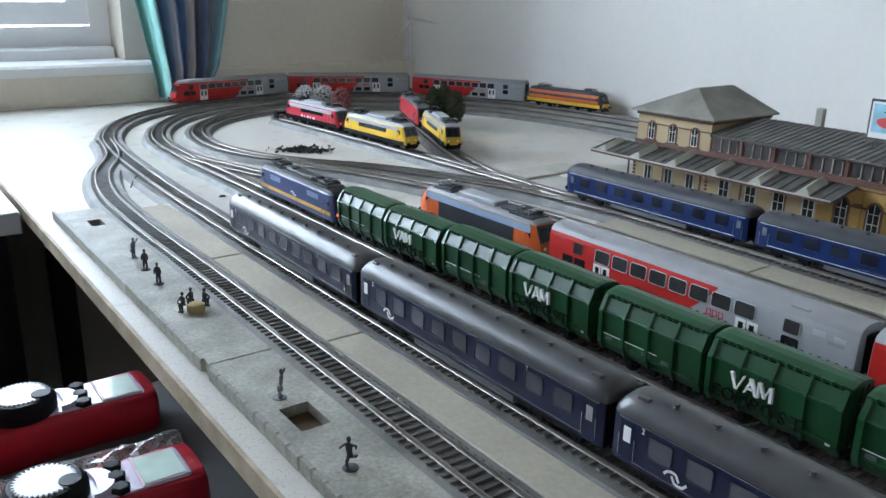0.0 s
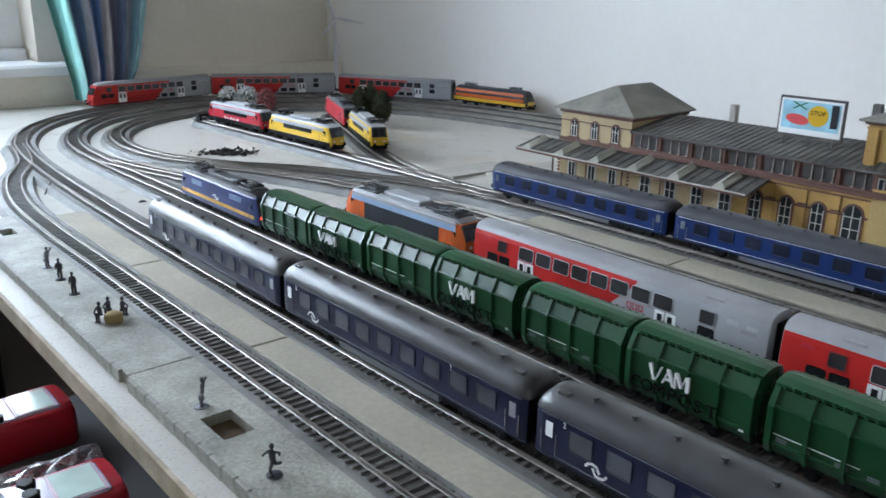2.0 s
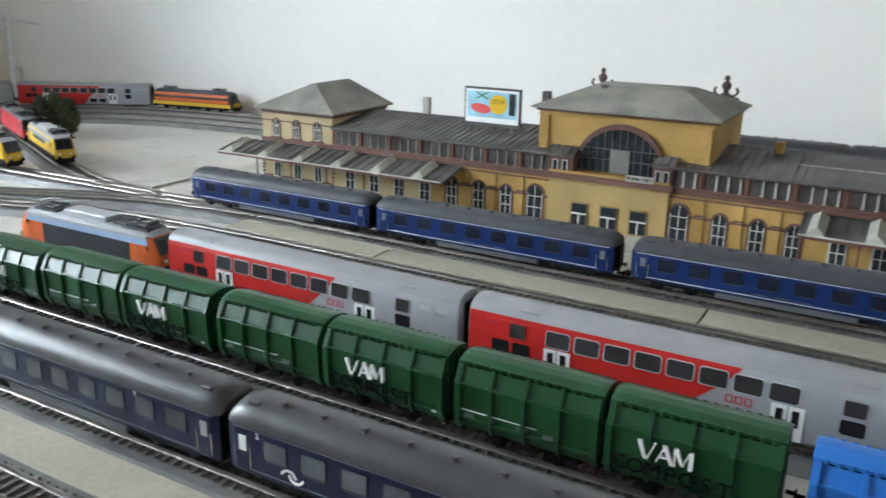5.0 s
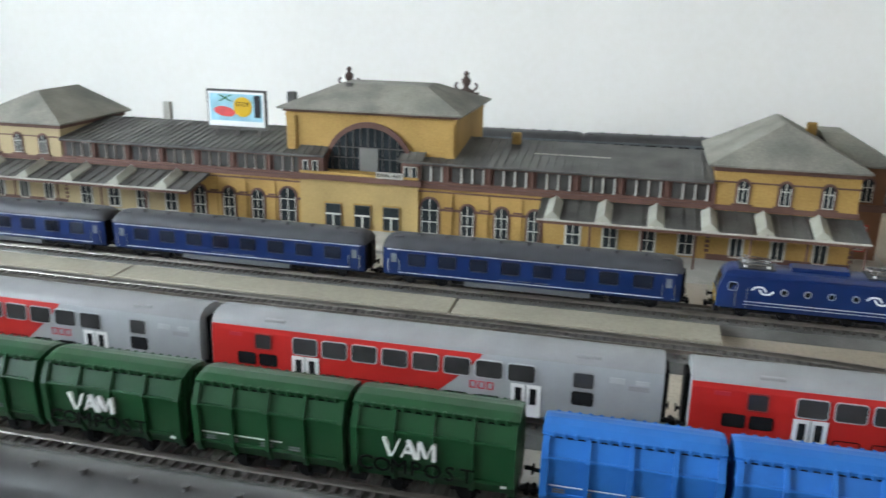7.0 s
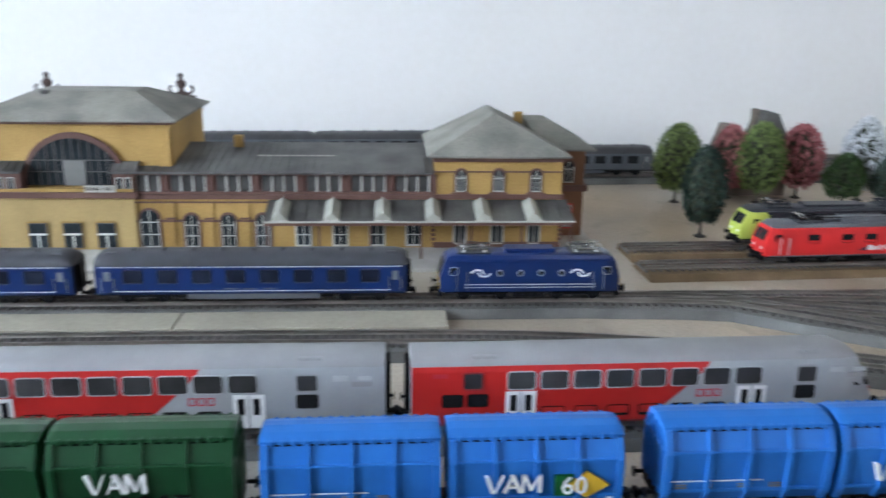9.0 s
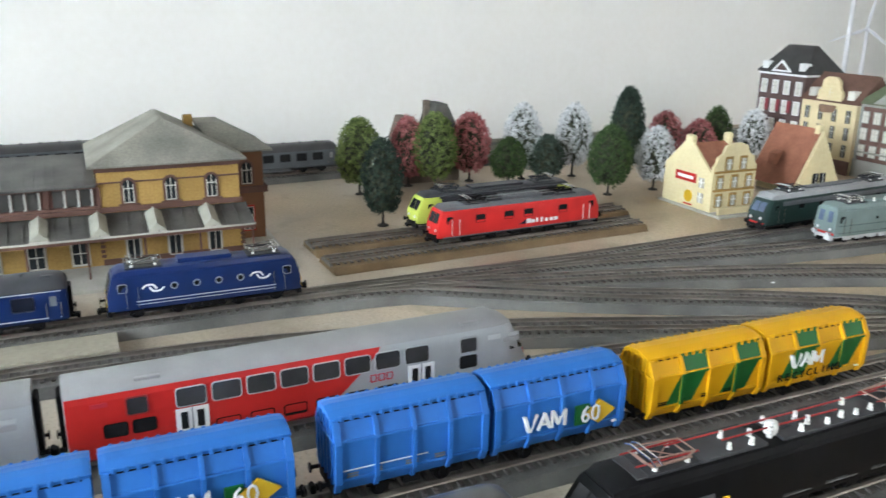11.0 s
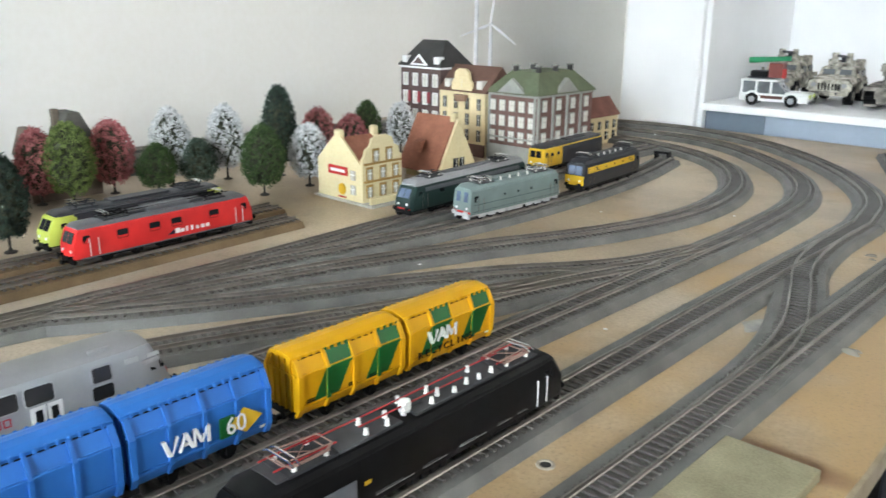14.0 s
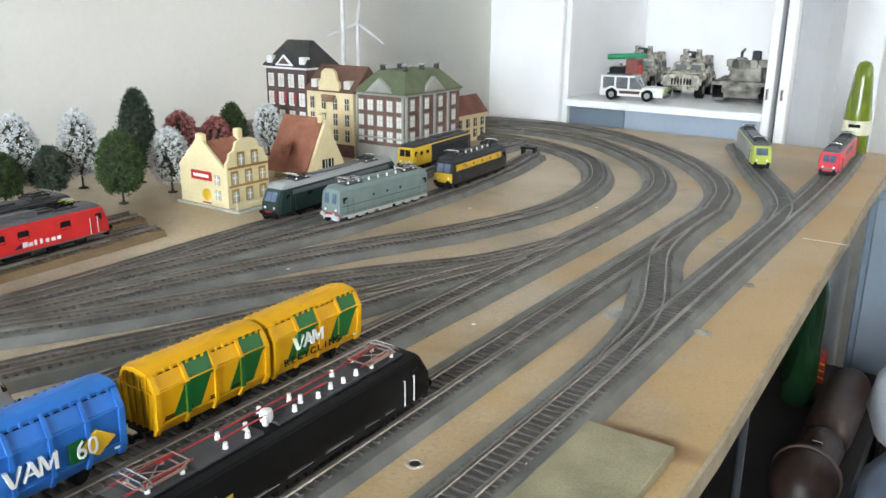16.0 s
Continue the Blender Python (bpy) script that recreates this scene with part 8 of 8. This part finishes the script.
def make_army_truck(m, label):
    """A broad, low off-road truck with a sloped bonnet, roof gun and stowed packs."""
    t = thing("toy_truck", m, label, "toy vehicle", "toy vehicles on the shelf")
    part("body", Shape().loft([[(x, y, z) for x, y in ((-64, -hw), (66, -hw), (66, hw), (-64, hw))] for z, hw in ((18, 34), (40, 36), (44, 34))]), CAMO, t)
    part("bonnet", Shape().loft([[(x, y, 43.5) for x, y in ((20, -33), (66, -33), (66, 33), (20, 33))], [(x, y, z) for x, y, z in ((20, -31, 53), (64, -29, 46), (64, 29, 46), (20, 31, 53))]]), CAMO, t)
    part("cab", Shape().loft([[(x0, y, z) for x0, y in ((-62, -hw), (xf, -hw), (xf, hw), (-62, hw))] for z, xf, hw in ((44, 22, 34), (64, 13, 30), (67, 9, 27))]), CAMO, t)
    for y in (-15, 15):
        part("windscreen", Shape().slab([(21.6, y - 11, 47), (21.6, y + 11, 47), (14.4, y + 10, 62), (14.4, y - 10, 62)], (1.2, 0, 0.5)), GLASSG, t)
    for x in (-44, -10):
        for y in (-32.0, 32.0):
            part("side_window", Shape().box(x - 12, x + 10, y - 1.2, y + 1.2, 48, 60), GLASSD, t)
        for y in (-36, 36):
            part("door_rib", Shape().box(x - 14, x - 12, y - 0.8, y + 0.8, 22, 46), CAMO, t)
    for x in (-42, 44):
        for y in (-36, 36):
            part("wheel_arch", Shape().loft([[(x - 22, y + e, 26), (x - 15, y + e, 40), (x + 15, y + e, 40), (x + 22, y + e, 26), (x + 18, y + e, 26), (x + 12, y + e, 36), (x - 12, y + e, 36), (x - 18, y + e, 26)] for e in (-3, 3)]), CAMO, t)
    wheels(t, [(-42, -33), (-42, 33), (44, -33), (44, 33)], 17, 14, BLACKP, CAMO)
    for k in range(7):
        part("grille_slot", Shape().box(66, 67.0, -19 + k * 6, -16 + k * 6, 27, 39), BLACKP, t)
    for y in (-27, 27):
        part("headlight", Shape().cyl((65, y, 36), (68, y, 36), 4.5, n=10), SILVERR, t)
        part("mirror", Shape().box(18, 21, y * 1.42 - 3, y * 1.42 + 3, 48, 56, c=0.5), CAMO, t)
        part("tow_hook", Shape().cyl((70, y * 0.6, 20), (75, y * 0.6, 23), 1.6, n=6), ANTHR, t)
    part("bumper", Shape().box(66, 72, -32, 32, 17, 24, c=1.5), CAMO, t)
    part("turret", Shape().lathe([(19, 66.5), (19, 71), (15, 74)], 14, -18, 0), CAMO, t)
    for y, a in ((-13, 12), (13, -12)):
        part("gun_shield", Shape().box(-1.2, 1.2, -6, 6, 73, 92, pose(-6, y, 0, 0, 0, a * 2)), CAMO, t)
    part("gun", Shape().cyl((-30, 0, 84), (26, 0, 88), 2.4, n=8), ANTHR, t)
    part("gun_mount", Shape().box(-24, -12, -4, 4, 74, 86, c=1), ANTHR, t)
    for x, y, h in ((-54, 22, 12), (-52, -20, 9), (-40, 22, 8), (-56, 2, 10), (-40, -24, 11)):
        part("pack", Shape().box(x - 8, x + 8, y - 8, y + 8, 66.5, 67 + h, c=2), CAMO, t)


make_brick_car()
make_army_truck(pose(0.815, -2.17, 0.0542, 0, 0, 92) @ Matrix.Scale(1.2, 4), "desert camouflaged toy army truck with roof gun")
make_army_truck(pose(0.678, -2.13, 0.0542, 0, 0, 94) @ Matrix.Scale(1.18, 4), "desert camouflaged toy army truck facing the room")


def make_tank():
    t = thing("toy_tank", pose(0.538, -2.11, 0.0542, 0, 0, -82) @ Matrix.Scale(1.34, 4), "grey-brown camouflaged toy battle tank", "toy vehicle", "toy vehicles on the shelf")
    G = mat("tank_camouflage", (0.13, 0.12, 0.108), 0.75, 0, 0.5, 45, 400, 0.2, (0.30, 0.275, 0.24))
    part("hull", Shape().loft([[(x * k, y, z) for x, y in ((-78, -30), (80, -30), (80, 30), (-78, 30))] for z, k in ((10, 0.84), (24, 1.0), (36, 0.92))]), G, t)
    for y in (-36, 36):
        tr = part("track", Shape().loft([[(74 * math.cos(a), y + w, 18 + 17 * math.sin(a)) for a in np.linspace(0, 2 * math.pi, 26, endpoint=False)] for w in (-9, 9)]), BLACKP, t)
        for k in range(6):
            part("road_wheel", Shape().cyl((-54 + k * 21, y - 10, 13), (-54 + k * 21, y + 10, 13), 9, n=14), G, tr)
        part("skirt", Shape().box(-70, 70, y - 11, y + 11, 30, 36, c=1), G, t)
    part("turret", Shape().loft([[(x * k, y * k, z) for x, y in ((-44, -26), (24, -30), (44, -12), (44, 12), (24, 30), (-44, 26))] for z, k in ((36, 1), (56, 0.92), (62, 0.8))]), G, t)
    part("barrel", Shape().cyl((40, 0, 50), (118, 0, 56), 4, 3.2, n=12), G, t)
    part("hatch", Shape().lathe([(11, 62), (11, 69), (8, 72)], 14, -8, 12), G, t)
    part("machine_gun", Shape().cyl((-10, 12, 80), (26, 12, 84), 2.2, n=8).cyl((-8, 12, 70), (-8, 12, 82), 2.2, n=8), ANTHR, t)
    part("sight", Shape().box(-22, -8, -20, -6, 60, 84, c=2), ANTHR, t)
    for k in range(5):
        for y in (-47.5, 47.5):
            part("skirt_plate", Shape().box(-66 + k * 27, -41 + k * 27, y - 1.0, y + 1.0, 16, 35, c=0.4), G, t)
    for y in (-18, 18):
        part("tow_eye", Shape().cyl((80, y - 3, 22), (80, y + 3, 22), 4, n=10), ANTHR, t)
        part("lamp", Shape().box(70, 78, y * 1.3 - 4, y * 1.3 + 4, 35, 42, c=1), G, t)
        part("smoke_launcher", Shape().box(10, 24, y * 1.75 - 3, y * 1.75 + 3, 48, 58, c=1), G, t)
    part("mantlet", Shape().box(38, 50, -10, 10, 43, 58, c=2), G, t)
    for x, y in ((-40, -10), (-48, 12), (-44, 0), (-26, 24), (-24, -26)):
        part("stowage", Shape().box(x - 9, x + 9, y - 8, y + 8, 58, 70, c=2), G, t)


make_tank()
bottle = thing("green_bottle", pose(0.262, -1.835, 0.0003), "olive green bottle with a cream label standing by the red engine", "bottle")
part("glass", Shape().lathe([(22, 0), (23.5, 3), (23.5, 58), (22, 86), (19, 114), (16.5, 140), (14, 157), (9.5, 166), (1, 169)], 28), mat("olive_glazed", (0.15, 0.20, 0.02), 0.18, 0, 0.2, 12, 200, coat=0.5), bottle, smooth=50)
part("label", Shape().lathe([(23.9, 36), (23.9, 62)], 28), mat("cream_label", (0.62, 0.60, 0.45), 0.6), bottle, "cream paper label", smooth=50)
part("label_bar", Shape().box(-10, 10, 20.8, 24.4, 50, 56), BLACKP, bottle, "dark lettering bar")


# ---- wind turbines ----
def make_turbine(m, h, label, spin=20.0, face=0):
    t = thing("model_wind_turbine", m, label, "wind turbine", "model wind turbines")
    wm = mat("turbine_white", (0.70, 0.70, 0.72), 0.4, 0, 0.04)
    part("tower", Shape().lathe([(11, 0), (11, 2), (6, 3), (5.4, h * 0.5), (3.6, h)], 16), wm, t, smooth=50)
    part("nacelle", Shape().box(-5, 5, -9, 14, h - 3, h + 7, c=2), wm, t)
    hub = part("hub", Shape().cyl((0, -9, h + 2), (0, -15, h + 2), 4.5, 2, n=14), wm, t)
    for k in range(3):
        a = radians(spin + 120 * k)
        d, n_ = Vector((math.sin(a), 0, math.cos(a))), Vector((math.cos(a), 0, -math.sin(a)))
        c = Vector((0, -12, h + 2))
        part("blade", Shape().loft([[tuple(c + d * r + n_ * e + Vector((0, q, 0))) for e, q in ((-w, 0), (0, -t_), (w * 0.6, 0), (0, t_))] for r, w, t_ in ((3, 2.0, 1.6), (16, 4.6, 1.2), (48, 3.0, 0.8), (80, 1.0, 0.4))]), wm, hub)
    part("marker", Shape().cyl((-6, 0, h * 0.45), (6, 0, h * 0.45), 1.2, n=8), BLACKP, t)
    return t


make_turbine(pose(1.386, -1.742, 0.0003, 0, 0, 217), 212, "white model wind turbine behind the town houses", 8)
solid("white_post", Shape().lathe([(9, 0), (9, 2), (5.5, 3), (5, 330), (3, 332)], 14), mat("post_white", (0.72, 0.72, 0.73), 0.4), pose(1.391, -1.693, 0.0003), "tall white post behind the town houses", "post", smooth=40)
make_turbine(pose(1.252, 1.864, 0.0003, 0, 0, -25), 180, "pale grey model wind turbine in the room corner", 100)

# ---- buffers and small loose things ----
def make_buffer_stop(m):
    t = thing("buffer_stop", m, "dark buffer stop at the end of a siding", "buffer stop", "buffer stops")
    part("frame", Shape().box(-12, -9, -14, 4, 0, 12).box(9, 12, -14, 4, 0, 12).box(-13, 13, 1, 4, 9, 13), DARK, t)
    part("ballast_box", Shape().box(-14, 14, -26, -12, -4, 4, c=1), BALLAST, t)


make_buffer_stop(pose(0.716, -1.405, 0.0100, 0, 0, 12))
make_buffer_stop(pose(0.698, 1.49, 0.0100, 0, 0, 180))
scrub = Shape()
for k in range(260):
    p = Vector((frnd.gauss(0, 22), frnd.gauss(0, 9), abs(frnd.gauss(0, 3)) + 0.6))
    q = frnd.uniform(1, 3)
    d1 = Vector((frnd.uniform(-1, 1), frnd.uniform(-1, 1), frnd.uniform(-1, 1))).normalized()
    d2 = d1.orthogonal()
    d3 = d1.cross(d2)
    scrub.add([p + d2 * q, p - d2 * q + d3 * q, p - d2 * q - d3 * q, p + d1 * q], [(0, 1, 3), (1, 2, 3), (2, 0, 3), (0, 2, 1)])
solid("scrub", scrub, leaf_mat("black_scrub", (0.025, 0.024, 0.022), (0.06, 0.055, 0.05)), pose(0.602, 1.206, 0.0004, 0, 0, -35), "flat clump of dark grey scrub on the board", "scrub", kind="stuff")


def make_glue(x, y, r, label, shade):
    s = Shape()
    n = 11
    ring = [[(r * k * (1 + 0.3 * math.sin(a * 3 + x * 90)) * math.cos(a), r * 0.7 * k * (1 + 0.3 * math.cos(a * 2 + y * 70)) * math.sin(a), z) for a in np.linspace(0, 2 * math.pi, n, endpoint=False)] for k, z in ((1, 0), (0.8, r * 0.22), (0.45, r * 0.4), (0.1, r * 0.46))]
    s.loft(ring)
    return solid("glue_blob", s, shade, pose(x, y, 0.0003), label, "glue blob", "loose bits on the board", smooth=60)


CLEAR = mat("dried_glue", (0.27, 0.245, 0.20), 0.15, 0, 0.15, coat=0.5)
CHAR = mat("charred_bit", (0.03, 0.028, 0.026), 0.6)
for x, y, r in ((0.2146, -0.794, 8), (0.2110, -0.800, 4), (0.356, -0.80, 5), (0.344, -0.812, 3), (0.87, -1.70, 9), (0.2847, -1.0865, 6), (0.280, -1.072, 4), (0.2147, -0.942, 6)):
    make_glue(x, y, r, "blob of dried clear glue on the board", CLEAR)
for x, y, r in ((0.2303, -0.7536, 3.2), (0.351, -1.034, 3), (0.275, 1.13, 4), (0.375, 0.99, 5), (0.36, 0.86, 3), (0.30, 0.80, 3), (0.2895, 0.70, 2.4), (0.4036, -1.018, 4)):
    make_glue(x, y, r, "small dark wire end poking out of the board", CHAR)
film = Shape()
film.loft([[(26 * k * (1 + 0.25 * math.sin(3 * a)) * math.cos(a), 13 * k * (1 + 0.3 * math.cos(2 * a + 1)) * math.sin(a), z) for a in np.linspace(0, 2 * math.pi, 22, endpoint=False)] for k, z in ((1, 0), (0.9, 0.5), (0.5, 0.7))])
solid("glue_film", film, mat("grey_glue_film", (0.20, 0.195, 0.18), 0.3, 0, 0.4, 60, 300, 0.4, (0.30, 0.28, 0.24), coat=0.3), pose(0.288, -0.806, 0.0003, 0, 0, 75), "thin grey film of dried glue beside the roadbed", "glue film")
solid("board_joint", Shape().box(0.1565, 0.209, -1.1565, -1.1545, 0.0002, 0.0007), mat("pale_joint", (0.70, 0.66, 0.58), 0.5, 0, 0.1), Matrix(), "thin white joint line across the board edge", "joint", unit=1.0)
screw = thing("screw_hole", pose(0.290, -0.493, 0.0003), "countersunk screw hole with a pale rim in the board", "screw hole")
part("rim", Shape().lathe([(6.0, 0), (5.6, 0.8), (4.2, 0.9), (3.6, 0.3)], 14), mat("pale_filler", (0.38, 0.33, 0.26), 0.6, 0, 0.2, 200, 900), screw)
part("screw_head", Shape().lathe([(3.5, 0.05), (3.4, 0.35), (0.8, 0.5)], 12), CHAR, screw)
for x, y, r in ((0.87, -1.66, 4), (0.52, -0.62, 2), (0.60, -0.70, 2), (0.38, -0.70, 2.2), (0.47, -1.15, 2.2), (0.59, -1.02, 2), (0.40, 1.06, 2.4), (0.30, 0.62, 1.8), (0.29, 0.28, 2.0)):
    solid("paint_chip", Shape().lathe([(r, 0), (r * 0.8, 0.5), (r * 0.3, 0.7)], 6), WHITEP, pose(x, y, 0.0075 if x > 0.5 else 0.0003, 0, 0, x * 900), "small white chip of paint on the board", "paint chip", "loose bits on the board")
solid("cable", Shape().cyl((0, 0, 0.6), (14, 10, 3), 1.0, n=8).cyl((14, 10, 3), (26, 14, 9), 1.0, 0.8, n=8), CHAR, pose(0.292, 1.10, 0.0003, 0, 0, 30), "short stiff wire rising from the board", "cable")
solid("black_case", Shape().box(-40, 40, -26, 26, 0, 34, c=6), BLACKP, pose(0.090, 1.125, -0.0038, 0, 0, 10), "black plastic case on the side desk", "case")

# ---- clutter beside the table end, below its top ----
crate = thing("storage_chest", Matrix(), "dark storage chest below the table edge", "chest")
part("box", Shape().box(0.14, 0.34, -1.86, -0.75, FLOOR_Z, -0.46, c=0.01), mat("chest_brown", (0.014, 0.012, 0.011), 0.7, 0, 0.2, 10, 200), crate, unit=1.0)
part("lid", Shape().box(0.13, 0.35, -1.87, -0.74, -0.459, -0.44, c=0.006), mat("chest_lid", (0.016, 0.014, 0.013), 0.6, 0, 0.2, 10, 200), crate, unit=1.0)
# added black blocks that stand for the darkness under the table
for ya, yb in ((-1.85, -1.46), (-1.45, -1.06), (-1.05, -0.62)):
    c = thing("dark_filler_crate", Matrix(), "black crate added to keep the space under the table dark", "crate", "crates under the table")
    part("crate_body", Shape().box(0.36, 0.72, ya, yb, FLOOR_Z, -0.16, c=0.012), BLACKP, c, unit=1.0)
    part("crate_lid", Shape().box(0.352, 0.728, ya - 0.004, yb + 0.004, -0.159, -0.12, c=0.006), DARK, c, unit=1.0)
BROWN = mat("worn_brown_leather", (0.036, 0.020, 0.015), 0.42, 0, 0.25, 18, 300, 0.3, spec=0.5)
bag = thing("leather_bag", pose(0.187, -1.322, -0.4395) @ Matrix.Diagonal((0.66, 0.88, 0.66, 1)), "long brown leather bag with a round end lying on the chest", "bag")


def turned(outline, y0, n=26):
    """A body of rings along y, resting on z = 0: (y, radius, height of its axis)."""
    return Shape().loft([[(r * math.cos(a), y0 + y, zc + r * math.sin(a)) for a in np.linspace(0, 2 * math.pi, n, endpoint=False)] for y, r, zc in outline])


part("bag_end", turned([(0.072 * math.sin(t), 0.002 + 0.070 * math.cos(t), 0.072) for t in np.linspace(-1.54, 1.54, 13)], 0.03), BROWN, bag, "round end of the bag", unit=1.0, smooth=60)
part("end_seam", turned([(-0.004, 0.072, 0.072), (-0.003, 0.0745, 0.072), (0.003, 0.0745, 0.072), (0.004, 0.072, 0.072)], 0.012), mat("pale_seam", (0.12, 0.075, 0.055), 0.45), bag, "raised seam", unit=1.0)
part("bag_neck", turned([(-0.155, 0.046, 0.056), (-0.135, 0.052, 0.06), (-0.105, 0.050, 0.06), (-0.075, 0.044, 0.058), (-0.05, 0.046, 0.06)], 0.02), BROWN, bag, unit=1.0, smooth=60)
part("buckle", Shape().box(-0.012, 0.012, -0.062, -0.058, 0.098, 0.112, c=0.001), BRIGHT, bag, "small metal buckle", unit=1.0)
part("bag_body", turned([(-0.44, 0.030, 0.056), (-0.435, 0.048, 0.056), (-0.41, 0.056, 0.057), (-0.30, 0.058, 0.058), (-0.18, 0.057, 0.058), (-0.15, 0.052, 0.057), (-0.138, 0.040, 0.056)], 0.0), BROWN, bag, unit=1.0, smooth=60)
BOTTLE = mat("bottle_green", (0.008, 0.028, 0.010), 0.06, 0, 0.1, coat=0.8)
for x, y, r, h, lb in ((0.268, -1.655, 30, 330, "glossy dark green glass bottle under the table edge"), (0.302, -1.838, 31, 400, "tall dark green bottle behind the leather bag")):
    gb = thing("glass_bottle", pose(x, y, -0.4395), lb, "bottle", "bottles under the table")
    part("glass", Shape().lathe([(r - 2, 0), (r, 4), (r, h * 0.66), (r * 0.8, h * 0.75), (r * 0.42, h * 0.84), (r * 0.38, h * 0.97), (r * 0.44, h * 0.985), (r * 0.4, h)], 28), BOTTLE, gb, smooth=40)
# added box: its blue-grey stands for the shadow on the lower wall
locker = thing("wall_shade_box", Matrix(), "added blue-grey box beyond the chest, standing in for shaded wall", "locker")
SHADE_BLUE = mat("wall_shade_blue", (0.34, 0.40, 0.47), 0.45, 0, 0.08, 8, 90)
part("shade_box_body", Shape().box(-0.45, 0.226, -2.34, -1.896, FLOOR_Z + 0.03, -0.075, c=0.004), SHADE_BLUE, locker, unit=1.0)
part("shade_box_top", Shape().box(-0.455, 0.230, -2.345, -1.890, -0.0745, -0.06, c=0.003), SHADE_BLUE, locker, unit=1.0)
part("shade_box_foot", Shape().box(-0.43, 0.205, -2.32, -1.92, FLOOR_Z, FLOOR_Z + 0.0295), DARK, locker, unit=1.0)
part("shade_box_front", Shape().box(-0.10, 0.212, -1.8955, -1.885, FLOOR_Z + 0.05, -0.09, c=0.003), SHADE_BLUE, locker, unit=1.0)
carton = thing("small_carton", Matrix(), "dark carton beside the storage chest", "carton")
part("carton_body", Shape().box(0.022, 0.126, -1.87, -1.70, FLOOR_Z, -0.4405, c=0.004), mat("dark_carton", (0.03, 0.024, 0.02), 0.8, 0, 0.2, 20, 200), carton, unit=1.0)
tin = thing("striped_tin", pose(0.268, -1.775, -0.4395, 0, 0, 8) @ Matrix.Scale(0.72, 4), "red tin with slanted yellow stripes on the chest", "tin")
part("tin_body", Shape().box(-34, 34, -26, 26, 0, 82, c=3), mat("tin_red", (0.30, 0.022, 0.014), 0.4), tin)
for k in range(3):
    part("stripe", Shape().slab([(-33, 26.2, 12 + k * 20), (33, 26.2, 30 + k * 20), (33, 26.2, 34 + k * 20), (-33, 26.2, 16 + k * 20)], (0, 0.5, 0)), YELLOW, tin, "yellow stripe")
sack = Shape()
sack.loft([[(0.10 * k * (1 + 0.08 * math.sin(a * 5 + z * 20)) * math.cos(a), 0.22 * k * (1 + 0.06 * math.cos(a * 7 + z * 14)) * math.sin(a), z) for a in np.linspace(0, 2 * math.pi, 26, endpoint=False)] for z, k in ((0, 0.95), (0.15, 1.0), (0.32, 0.97), (0.43, 0.85), (0.47, 0.6), (0.49, 0.5))])
solid("plastic_bag", sack, mat("pale_blue_plastic", (0.42, 0.52, 0.70), 0.4, 0, 0.12, 14, 200), pose(0.026, -1.27, FLOOR_Z), "pale blue plastic bag standing on the floor", "bag", unit=1.0, smooth=50)
wrap = Shape()
wrap.loft([[(0.07 * k * (1 + 0.10 * math.sin(a * 4 + z * 60)) * math.cos(a), 0.10 * k * (1 + 0.10 * math.cos(a * 5 + z * 40)) * math.sin(a), z) for a in np.linspace(0, 2 * math.pi, 22, endpoint=False)] for z, k in ((0, 0.8), (0.03, 1.0), (0.09, 0.95), (0.12, 0.6), (0.13, 0.2))])
solid("crumpled_wrap", wrap, mat("grey_film", (0.55, 0.55, 0.57), 0.3, 0, 0.12, 20, 200), pose(0.052, -1.32, FLOOR_Z + 0.488), "crumpled grey-white plastic wrap on the blue bag", "packaging", unit=1.0, smooth=50)
solid("red_tub", Shape().lathe([(28, 0), (40, 10), (46, 40), (46, 90), (42, 118), (26, 130), (2, 134)], 26), RED, pose(0.074, -1.785, -0.4402) @ Matrix.Scale(1.1, 4), "round red plastic tub on the dark carton", "tub", smooth=60)
solid("support_rod", Shape().cyl((0.200, -0.93, FLOOR_Z), (0.200, -0.93, -0.0165), 0.004, n=10), ROOFP, Matrix(), "thin dark steel rod propping the table edge", "rod", unit=1.0)
